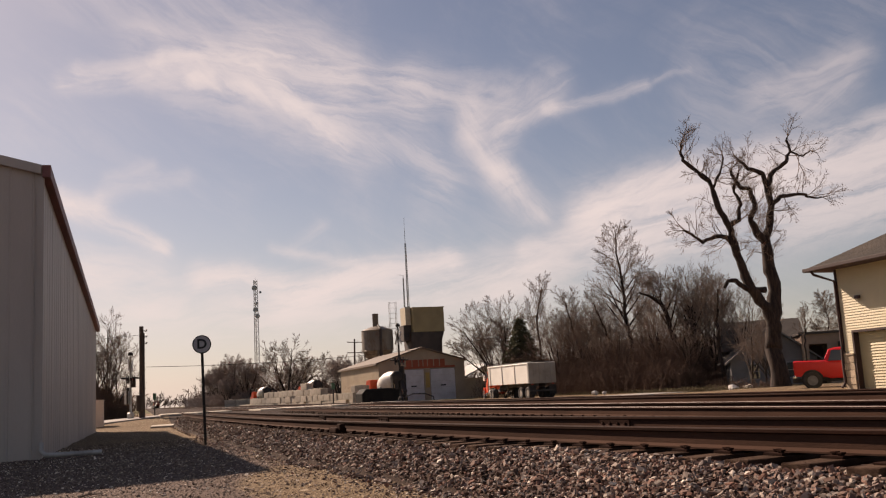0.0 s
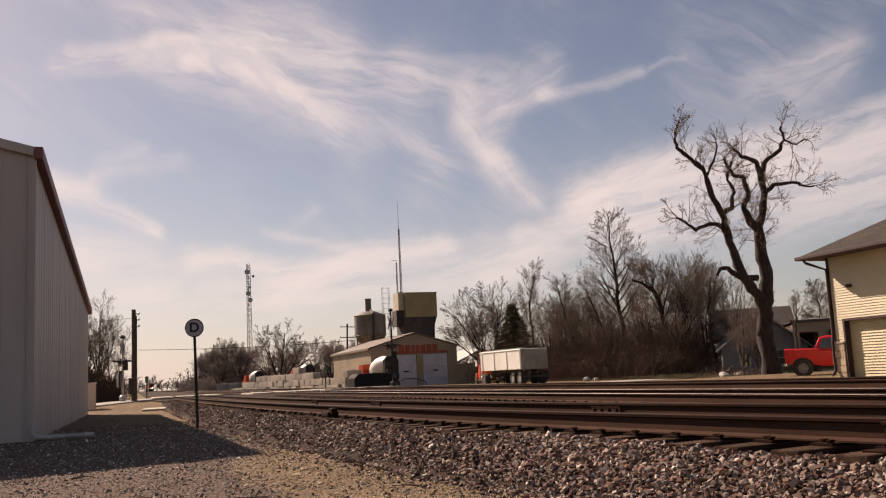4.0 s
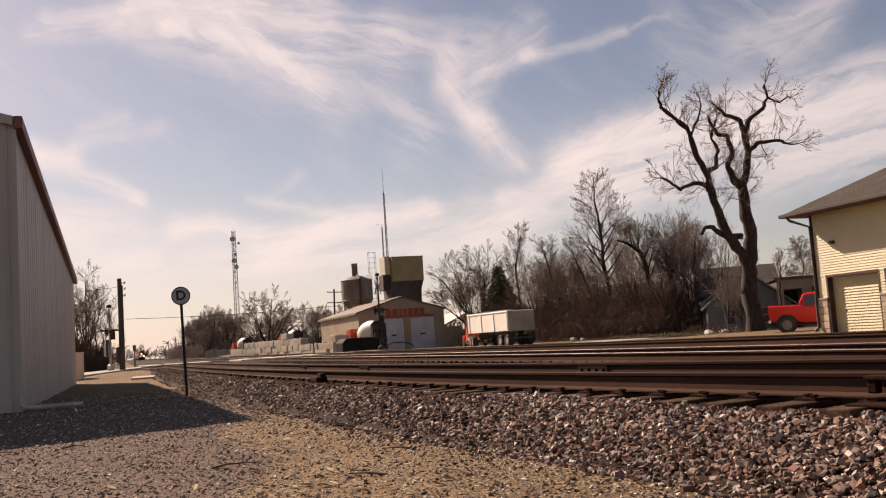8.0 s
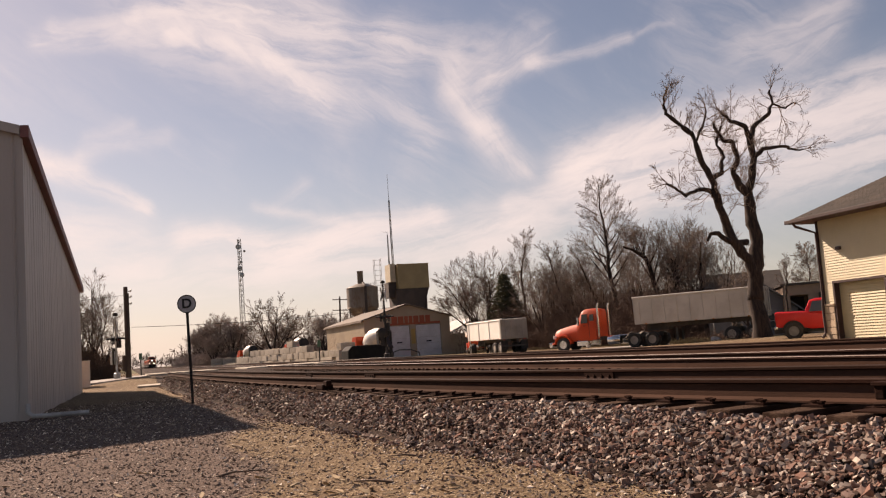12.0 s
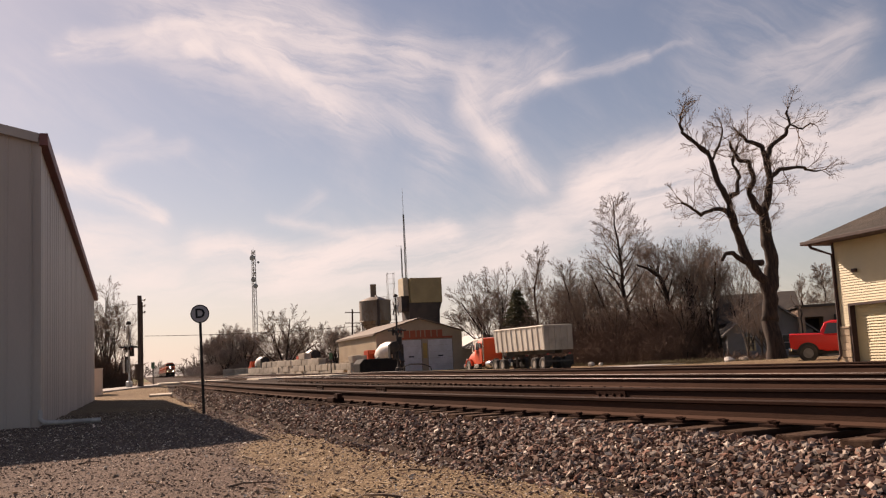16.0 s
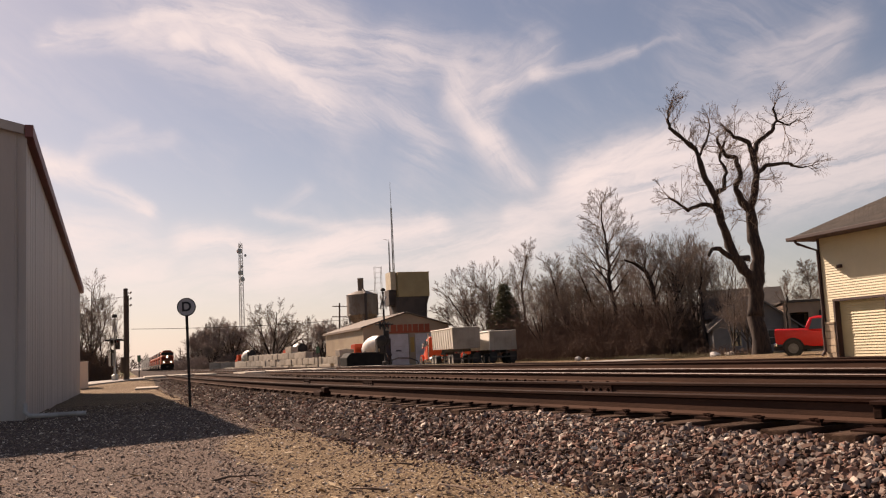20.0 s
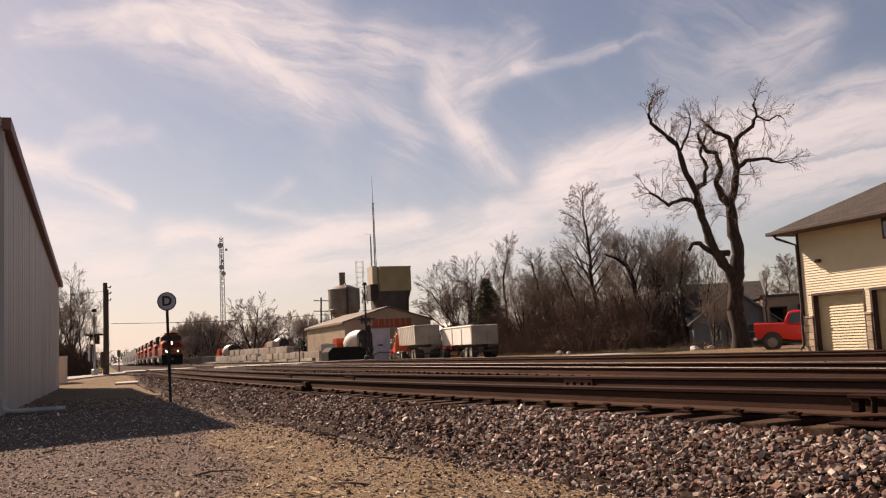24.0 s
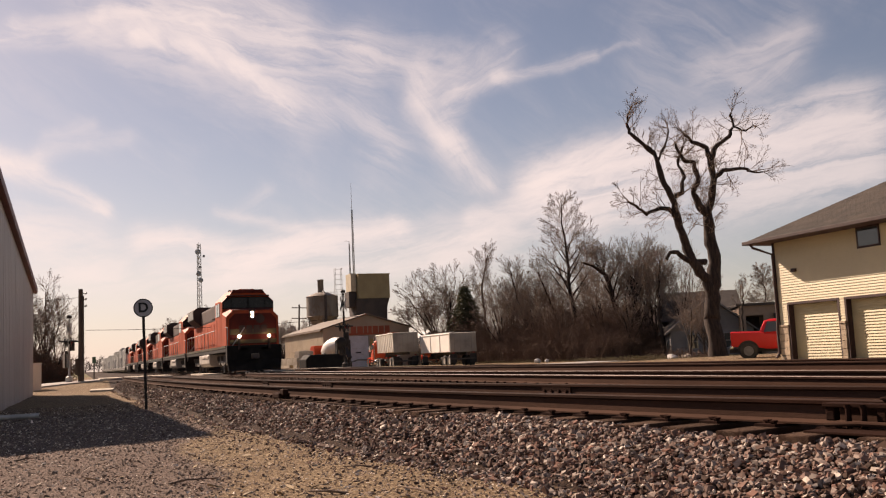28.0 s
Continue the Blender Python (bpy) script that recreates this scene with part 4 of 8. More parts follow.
def wire(a, b, sag, r=0.012):
    bm = B()
    a, b = Vector(a), Vector(b)
    tube(bm, [a.lerp(b, k / 12) - Vector((0, 0, sag * 4 * (k / 12) * (1 - k / 12))) for k in range(13)], r, 4)
    tagged(part("overhead_wire", bm, M_DARK), "thin dark overhead wire across the tracks", "wire")


wire((0.2, 59.0, 3.45), (28.0, 72.0, 5.2), 0.5, 0.018)
wire((-0.1, 59.0, 5.4), (-30.0, 75.0, 6.5), 0.6)

for x, y, h in ((0.75, 70.0, 1.5), (12.6, 64.8, 1.5)):
    post = thing("marker_post", pose(x, y, 0.42), "thin dark steel marker post by the crossing", "post")
    bm = B()
    box(bm, -0.04, 0.04, -0.02, 0.02, -0.1, h)
    part("post", bm, M_DARK, post)
    bm = B()
    box(bm, -0.12, 0.12, -0.03, -0.02, h - 0.35, h + 0.1, 0.005)
    part("plate", bm, surf("green sign", (0.05, 0.12, 0.07), (0.04, 0.09, 0.05), 0.6), post)

# a concrete slab by the crossing
for i, (x, y, a) in enumerate(((0.9, 49.5, -6),)):
    sl = thing("concrete_slab", pose(x, y, ground_z(x, y) + 0.1, 4, 0, a), "broken concrete slab lying on the dirt", "slab", "broken slabs")
    bm = B()
    box(bm, -0.55, 0.55, -0.4, 0.4, -0.12, 0.02, 0.03)
    part("slab", bm, M_CONC, sl)

# ---- garage building with lap siding ----
M_LAP = surf("cream vinyl siding", (0.60, 0.515, 0.335), (0.54, 0.465, 0.305), 0.55, 0, 0.6, 30, 0.06, 0.06)
M_DOOR = surf("cream painted roll door", (0.50, 0.42, 0.25), (0.44, 0.37, 0.22), 0.6, 0, 0.8, 30, 0.06, 0.08)
M_BROWN = surf("dark brown metal trim", (0.034, 0.014, 0.012), (0.048, 0.022, 0.018), 0.7, 0.0, 2, 40, 0.1, 0.2)
M_SHINGLE = surf("grey brown shingles", (0.055, 0.041, 0.031), (0.036, 0.027, 0.021), 0.95, 0, 1.2, 25, 0.6, 0.35, per_piece=0.3)
M_STONEWALL = surf("tan split stone", (0.40, 0.31, 0.22), (0.30, 0.23, 0.165), 0.9, 0, 4, 30, 0.6, 0.25, per_piece=0.4)
M_GLASS = glassy("window glass")


def lap_wall(bm, y0, y1, z0, z1, x, pitch=0.102):
    """Overlapping boards on a wall that faces -x; each leans out at its foot."""
    z = z0
    while z < z1 - 0.01:
        t = min(z + pitch, z1)
        hull(bm, ((x - 0.032, y0, z), (x - 0.032, y1, z), (x + 0.02, y1, z), (x + 0.02, y0, z),
                  (x - 0.006, y0, t), (x - 0.006, y1, t), (x + 0.02, y1, t), (x + 0.02, y0, t)), BOX)
        z += pitch


def build_right_building():
    X, Y1, Y0, G, TOP = 26.1, 30.0, 4.0, 0.2, 4.9
    rb = thing("garage_building", None, "two storey cream sided garage building with brown trim and hip roof", "building")
    doors = [(29.36 - k * 2.98 - 2.55, 29.36 - k * 2.98) for k in range(8)]
    # siding above the doors, then between them down to the stone
    y = Y1
    for a, b in ((26.0, 30.0), (22.0, 26.0), (14.0, 22.0), (4.0, 14.0)):
        bm = B()
        lap_wall(bm, a, b, 2.43, TOP, X)
        part("siding", bm, M_LAP, rb)
    edges = [Y1] + [v for d in doors for v in (d[1], d[0])] + [Y0]
    for i in range(0, len(edges) - 1, 2):
        hi, lo = edges[i] - (0.093 if i else 0), edges[i + 1] + 0.093
        if hi - lo < 0.05:
            continue
        bm = B()
        lap_wall(bm, lo, hi, 1.58, 2.43, X)
        part("siding", bm, M_LAP, rb)
        pl = thing("pier", None)
        pl.parent = rb
        bm = B()
        box(bm, X - 0.10, X + 0.215, lo - 0.03, hi + 0.03, 1.50, 1.58, 0.01)
        part("cap", bm, M_STONEWALL, pl)
        z = G - 0.1
        r = random.Random(i)
        while z < 1.45:
            h = min(r.choice((0.2, 0.28)), 1.5 - z)
            bm = B()
            box(bm, X - 0.07 + r.uniform(-0.01, 0.01), X + 0.2, lo, hi, z, z + h - 0.012, 0.012)
            part("stone", bm, M_STONEWALL, pl)
            z += h
    for a, b in doors:
        d = thing("garage_door", None)
        d.parent = rb
        for k in range(20):
            z = G + 0.02 + k * 0.108
            bm = B()
            hull(bm, ((X + 0.20, a, z), (X + 0.20, b, z), (X + 0.26, b, z), (X + 0.26, a, z), (X + 0.24, a, z + 0.106), (X + 0.24, b, z + 0.106), (X + 0.26, b, z + 0.106), (X + 0.26, a, z + 0.106)), BOX)
            part("door_slat", bm, M_DOOR, d)
        bm = B()
        box(bm, X - 0.035, X + 0.255, a - 0.09, a, G, 2.45)
        box(bm, X - 0.035, X + 0.255, b, b + 0.09, G, 2.45)
        box(bm, X - 0.035, X + 0.255, a, b, 2.36, 2.45)
        part("door_frame", bm, M_BROWN, d, "dark brown metal door surround")
    bm = B()
    box(bm, X + 0.262, X + 0.34, Y0, Y1 - 0.02, G - 0.2, TOP)
    box(bm, X + 0.022, X + 0.262, Y0, Y1 - 0.17, 2.46, TOP)
    box(bm, X + 0.14, X + 11, Y1 - 0.16, Y1, G - 0.2, TOP)
    box(bm, X + 10.85, X + 11, Y0, Y1 - 0.16, G - 0.2, TOP)
    box(bm, X + 0.34, X + 10.85, Y0, Y0 + 0.16, G - 0.2, TOP)
    part("wall", bm, M_LAP, rb)
    for yy in (24.55, 18.5, 12.5):
        w = thing("window", None)
        w.parent = rb
        bm = B()
        box(bm, X - 0.055, X + 0.06, yy, yy + 1.05, 4.13, 4.20)
        box(bm, X - 0.055, X + 0.06, yy, yy + 1.05, 4.83, 4.89)
        box(bm, X - 0.055, X + 0.06, yy, yy + 0.06, 4.20, 4.83)
        box(bm, X - 0.055, X + 0.06, yy + 0.99, yy + 1.05, 4.20, 4.83)
        part("window_frame", bm, M_BROWN, w)
        bm = B()
        box(bm, X - 0.045, X - 0.03, yy + 0.06, yy + 0.99, 4.20, 4.83)
        part("pane", bm, M_GLASS, w)
    bm = B()
    box(bm, X - 0.04, X + 0.12, Y1 - 0.10, Y1 + 0.03, G, TOP)
    part("corner_board", bm, M_BROWN, rb)
    # hip roof with shingle courses
    o, oy, ez, rise = 0.90, 0.65, 4.98, 0.50
    xa, xb, ya, yb = X - o, X + 11 + o, Y0 - oy, Y1 + oy
    half = (xb - xa) / 2
    n = 56
    for k in range(n):
        f0, f1 = k / n, (k + 1.25) / n
        z0, z1 = ez + f0 * half * rise + 0.012, ez + f1 * half * rise
        i0, i1 = f0 * half, f1 * half
        bm = B()
        ring0 = [(xa + i0, ya + i0, z0), (xb - i0, ya + i0, z0), (xb - i0, yb - i0, z0), (xa + i0, yb - i0, z0)]
        ring1 = [(xa + i1, ya + i1, z1), (xb - i1, ya + i1, z1), (xb - i1, yb - i1, z1), (xa + i1, yb - i1, z1)]
        low = [(p[0], p[1], p[2] - 0.012) for p in ring0]
        hull(bm, ring0 + ring1 + low, [(j, (j + 1) % 4, 4 + (j + 1) % 4, 4 + j) for j in range(4)] + [(8 + j, 8 + (j + 1) % 4, (j + 1) % 4, j) for j in range(4)])
        part("shingle_course", bm, M_SHINGLE, rb)
    bm = B()
    for a, b, c, d in ((xa, xb, ya, ya + oy), (xa, xb, yb - oy, yb), (xa, xa + o, ya + oy, yb - oy), (xb - o, xb, ya + oy, yb - oy)):
        box(bm, a, b, c, d, ez - 0.09, ez - 0.04)
    part("soffit", bm, M_BROWN, rb)
    bm = B()
    for a, b, c, d in ((xa - 0.11, xa, ya, yb), (xa, xb, yb, yb + 0.11)):
        box(bm, a, b, c, d, ez - 0.10, ez + 0.03, 0.015)
    part("gutter", bm, M_BROWN, rb, "dark brown rain gutter")
    bm = B()
    tube(bm, ((xa - 0.04, Y1 + 0.25, ez - 0.08), (xa + 0.05, Y1 + 0.2, ez - 0.25), (X - 0.08, Y1 - 0.02, ez - 0.55), (X - 0.08, Y1 - 0.02, 1.9), (X - 0.13, Y1 - 0.02, 1.5), (X - 0.13, Y1 - 0.02, 0.45), (X - 0.3, Y1 - 0.02, 0.28)), 0.055, 8)
    part("downspout", bm, M_BROWN, rb, smooth=True)
    bm = B()
    box(bm, X - 0.16, X - 0.02, 28.75, 28.95, 3.62, 3.75, 0.02)
    part("wall_lamp", bm, M_BROWN, rb)
    bm = B()
    box(bm, 22.5, 26.0, 4, 31.5, 0.05, 0.2)
    tagged(part("concrete_apron", bm, M_CONC), "pale concrete apron before the garage doors", "pavement", kind="structure")


build_right_building()

# ---- tan workshop with a red sign band ----
M_TAN = surf("tan sheet metal", (0.42, 0.33, 0.23), (0.36, 0.28, 0.195), 0.6, 0.05, 0.4, 20, 0.1, 0.08)
M_TANROOF = surf("faded tan roof", (0.150, 0.108, 0.076), (0.115, 0.084, 0.06), 0.7, 0.05, 0.3, 15, 0.1, 0.1)
M_WHITE = surf("white painted panel", (0.66, 0.65, 0.66), (0.56, 0.55, 0.55), 0.55, 0, 1.0, 30, 0.08, 0.08)
M_REDSIGN = surf("faded red sign band", (0.42, 0.10, 0.045), (0.34, 0.085, 0.04), 0.7, 0, 0.8, 20, 0.1, 0.12)


def build_workshop():
    xa, xb, ya, yb, e, r = 28.0, 39.4, 114.0, 137.5, 4.9, 6.6
    mid = (xa + xb) / 2
    ws = thing("workshop", None, "tan metal workshop with two white doors and a red band", "building")
    dz = 4.0
    bm = B()
    for a, b in ((xa, 31.1), (33.95, 34.75), (38.1, xb)):
        box(bm, a, b, ya, ya + 0.2, -0.2, dz)
    prism(bm, ((xa, dz), (xb, dz), (xb, e), (mid, r), (xa, e)), ya, ya + 0.2, "y")
    part("front_wall", bm, M_TAN, ws)
    for k in range(9):
        bm = B()
        y = ya + 0.2 + k * 2.58
        box(bm, xa, xa + 0.2, y, y + 2.55, -0.2, e)
        sp = part("side_panel", bm, M_TAN, ws)
        for j in range(6):
            bm = B()
            box(bm, xa - 0.02, xa, y + 0.1 + j * 0.42, y + 0.16 + j * 0.42, -0.1, e - 0.05)
            part("rib", bm, M_TAN, sp)
    bm = B()
    box(bm, xb - 0.2, xb, ya + 0.2, yb, -0.2, e)
    box(bm, xa, xb, yb - 0.2, yb, -0.2, e)
    part("back_wall", bm, M_TAN, ws)
    for s in (-1, 1):
        bm = B()
        x0 = mid + s * (mid - xa + 0.35)
        z0 = e - 0.35 * (r - e) / (mid - xa)
        hull(bm, ((x0, ya - 0.35, z0), (mid, ya - 0.35, r), (mid, yb + 0.3, r), (x0, yb + 0.3, z0),
                  (x0, ya - 0.35, z0 + 0.16), (mid, ya - 0.35, r + 0.16), (mid, yb + 0.3, r + 0.16), (x0, yb + 0.3, z0 + 0.16)), BOX)
        part("roof_slope", bm, M_TANROOF, ws)
    bm = B()
    box(bm, xa - 0.42, xa - 0.3, ya - 0.35, yb + 0.3, e - 0.22, e - 0.06)
    part("gutter", bm, M_TANROOF, ws)
    for a, b in ((31.15, 33.9), (34.8, 38.05)):
        d = thing("overhead_door", None)
        d.parent = ws
        for k in range(5):
            bm = B()
            box(bm, a, b, ya + 0.04, ya + 0.10, 0.0 + k * 0.79, 0.78 + k * 0.79, 0.012)
            part("door_section", bm, M_WHITE, d)
        bm = B()
        box(bm, (a + b) / 2 - 0.35, (a + b) / 2 + 0.35, ya + 0.02, ya + 0.045, 1.75, 1.92)
        part("door_handle", bm, M_DARK, d)
    # the sign: plain strokes in faded red
    sg = thing("sign_band", None)
    sg.parent = ws
    rr = random.Random(2)
    x = 31.6
    for k in range(7):
        w = rr.uniform(0.45, 0.75)
        bm = B()
        box(bm, x, x + w, ya - 0.05, ya - 0.01, 4.3, 5.15, 0.02)
        part("bar", bm, M_REDSIGN, sg)
        x += w + 0.12
    bm = B()
    box(bm, 31.2, 38.1, ya - 0.02, ya - 0.003, 4.05, 4.3)
    part("stripe", bm, M_REDSIGN, sg)
    bm = B()
    box(bm, 34.1, 34.62, ya - 0.05, ya - 0.004, 1.6, 3.5, 0.01)
    part("notice", bm, surf("faded yellow notice", (0.50, 0.32, 0.09), (0.42, 0.28, 0.1), 0.7), ws)
    # low house beyond, only its pale eave shows
    lo = thing("low_shed", None, "low tan shed with a pale sloping roof", "shed")
    bm = B()
    box(bm, 41.0, 49.0, 120, 128, -0.2, 2.6)
    part("wall", bm, M_TAN, lo)
    bm = B()
    prism(bm, ((40.4, 2.3), (40.4, 2.5), (45, 4.6), (49.6, 2.5), (49.6, 2.3), (45, 4.4)), 119.4, 128.6, "y")
    part("roof", bm, M_STEEL, lo)


build_workshop()

# ---- batching plant: bin on legs, silo, masts ----
M_TANK = surf("grey steel tank", (0.24, 0.205, 0.175), (0.16, 0.13, 0.105), 0.6, 0.3, 0.5, 12, 0.2, 0.2, rust=(0.14, 0.085, 0.055), rust_at=(0.5, 0.72), stretch=(1, 1, 0.35))
M_OCHRE = surf("ochre sheet metal", (0.33, 0.25, 0.13), (0.27, 0.20, 0.105), 0.6, 0.1, 0.4, 15, 0.1, 0.1)
M_DARKBIN = surf("dark weathered bin", (0.075, 0.055, 0.05), (0.05, 0.04, 0.037), 0.75, 0.2, 0.5, 15, 0.2, 0.2)


def build_plant():
    Y = 150
    tk = thing("storage_tank", pose(36.9, Y, 0), "grey steel storage tank with cone bottom and stack", "tank")
    bm = B()
    lathe(bm, ((2.6, 8.2), (2.66, 8.25), (2.6, 8.3), (2.6, 11.5), (2.68, 11.55), (2.5, 11.65), (1.0, 12.2), (0.0, 12.3)), 28)
    part("shell", bm, M_TANK, tk, smooth=True)
    bm = B()
    lathe(bm, ((0.35, 5.3), (0.4, 5.3), (2.58, 8.2), (2.5, 8.2)), 28)
    part("cone", bm, M_TANK, tk, smooth=True)
    for s in range(6):
        a = s * math.pi / 3 + 0.3
        bm = B()
        tube(bm, ((2.5 * math.cos(a), 2.5 * math.sin(a), -0.2), (2.5 * math.cos(a), 2.5 * math.sin(a), 8.3)), 0.12, 8)
        part("leg", bm, M_TANK, tk)
    bm = B()
    lathe(bm, ((0.5, 11.9), (0.5, 14.2), (0.54, 14.25), (0.54, 14.35), (0.0, 14.35)), 16, pose(-0.2, 0, 0))
    part("chimney", bm, M_TANK, tk, smooth=True)
    bm = B()
    tube(bm, ((-0.1, -2.72, 5.5), (-0.1, -2.72, 11.7), (-0.1, -1.2, 12.3)), 0.22, 8)
    part("fill_pipe", bm, M_DARKBIN, tk)
    bm = B()
    for k in range(7):
        a, b = 2 * math.pi * k / 26, 2 * math.pi * (k + 1) / 26
        tube(bm, ((2.6 * math.cos(a), 2.6 * math.sin(a), 12.4), (2.6 * math.cos(b), 2.6 * math.sin(b), 12.4)), 0.03, 4)
        tube(bm, ((2.6 * math.cos(a), 2.6 * math.sin(a), 11.5), (2.6 * math.cos(a), 2.6 * math.sin(a), 12.4)), 0.03, 4)
    part("guard_rail", bm, M_STEEL, tk)
    bn = thing("aggregate_bin", pose(45.2, Y, 0), "ochre boxed bin over a dark tapering hopper on legs", "hopper")
    bm = B()
    box(bm, -2.75, 2.65, -2.6, 2.6, 10.95, 14.95, 0.03)
    part("box", bm, M_OCHRE, bn)
    for k in range(10):
        bm = B()
        box(bm, -2.6 + k * 0.56, -2.55 + k * 0.56, -2.62, -2.6, 11.0, 14.9)
        part("rib", bm, M_OCHRE, bn)
    bm = B()
    box(bm, -2.82, 2.72, -2.68, 2.68, 14.93, 15.05, 0.02)
    part("cap", bm, M_OCHRE, bn)
    bm = B()
    hull(bm, ((-2.9, -2.2, 5.5), (1.75, -2.2, 5.5), (1.75, 2.2, 5.5), (-2.9, 2.2, 5.5), (-3.1, -2.45, 9.7), (1.9, -2.45, 9.7), (1.9, 2.45, 9.7), (-3.1, 2.45, 9.7)), BOX)
    hull(bm, ((-3.1, -2.45, 9.7), (1.9, -2.45, 9.7), (1.9, 2.45, 9.7), (-3.1, 2.45, 9.7), (-3.1, -2.5, 10.94), (2.6, -2.5, 10.94), (2.6, 2.5, 10.94), (-3.1, 2.5, 10.94)), BOX)
    part("hopper", bm, M_DARKBIN, bn)
    for x in (-2.7, 1.5):
        for y in (-2.1, 2.1):
            bm = B()
            box(bm, x - 0.15, x + 0.15, y - 0.15, y + 0.15, -0.2, 10.6)
            part("leg", bm, M_DARKBIN, bn)
    # added box for the bin's left face, sunlight put into its paler colour
    bm = B()
    box(bm, -3.75, -2.84, -1.6, 1.6, 12.2, 15.2, 0.03)
    part("side_box", bm, surf("ochre panel paled for sun", (0.52, 0.45, 0.33), (0.45, 0.38, 0.28), 0.6), bn)
    bm = B()
    box(bm, -4.1, -2.78, -1.4, 1.4, 9.6, 12.19, 0.03)
    part("gearbox", bm, M_DARKBIN, bn)
    bm = B()
    tube(bm, ((2.4, -2.5, 10.9), (2.0, -2.5, 9.6), (1.9, -2.5, 7.0)), 0.16, 8)
    part("chute", bm, M_DARKBIN, bn)
    cage = thing("ladder_cage", pose(39.6, Y - 0.5, 0), "steel ladder with safety cage on the plant", "ladder")
    for x in (-0.55, 0.55):
        for y in (-0.4, 0.4):
            bm = B()
            tube(bm, ((x, y, 7.0), (x, y, 16.2)), 0.04, 4)
            part("upright", bm, M_STEEL, cage)
    for k in range(11):
        z = 7.5 + k * 0.85
        bm = B()
        for a, b in (((-0.55, -0.4), (0.55, -0.4)), ((0.55, -0.4), (0.55, 0.4)), ((-0.55, 0.4), (-0.55, -0.4))):
            tube(bm, ((*a, z), (*b, z)), 0.035, 4)
        part("hoop", bm, M_STEEL, cage)

    def mast(name, x, y, z0, z1, top, w, label):
        ms = thing(name, pose(x, y, 0), label, "antenna mast")
        for k, (px, py) in enumerate(((-w, -w * 0.6), (w, -w * 0.6), (0, w))):
            bm = B()
            tube(bm, ((px, py, z0), (px * 0.6, py * 0.6, z1)), 0.035 + w * 0.08, 5)
            part("leg", bm, M_STEEL, ms)
        bm = B()
        z, k = z0, 0
        cs = ((-w, -w * 0.6), (w, -w * 0.6), (0, w))
        while z < z1 - w:
            f, g = 1 - 0.4 * (z - z0) / (z1 - z0), 1 - 0.4 * (z + w * 2 - z0) / (z1 - z0)
            for j in range(3):
                a, b = cs[j], cs[(j + 1) % 3]
                tube(bm, ((a[0] * f, a[1] * f, z), (b[0] * g, b[1] * g, z + w * 2)), 0.018 + w * 0.03, 3, False)
                tube(bm, ((b[0] * f, b[1] * f, z), (a[0] * g, a[1] * g, z + w * 2)), 0.018 + w * 0.03, 3, False)
            z += w * 2
        tagged(part("lattice", bm, M_STEEL, ms), kind="stuff")
        bm = B()
        tube(bm, ((0, 0, z1 - 0.5), (0, 0, top)), (0.05, 0.025), 5)
        part("whip_antenna", bm, M_STEEL, ms)
        return ms
    mast("antenna_mast", 42.2, Y - 1, 15.15, 26.0, 30.5, 0.16, "thin steel lattice antenna mast on the plant")
    m2 = mast("antenna_mast", 41.55, Y - 1, 15.15, 20.2, 20.7, 0.10, "short steel antenna mast with a side arm")
    bm = B()
    tube(bm, ((0, 0, 20.6), (-0.9, 0, 20.7)), 0.03, 4)
    part("side_arm", bm, M_STEEL, m2)
    tw = mast("radio_tower", 29.8, 260, 0.0, 34.5, 35.2, 0.75, "tall steel lattice radio tower with round dishes")
    for z, s, r in ((32.2, -0.4, 0.75), (31.0, 1.2, 0.35), (26.2, -0.2, 0.7), (24.4, 0.3, 0.65), (28.0, 0.2, 0.4)):
        bm = B()
        lathe(bm, ((0.0, -0.25), (r, -0.18), (r, 0.0), (r * 0.7, 0.22), (0.0, 0.3)), 18, pose(s, -0.9, z) @ LIE_Y)
        part("dish", bm, M_STEEL, tw, smooth=True)


build_plant()


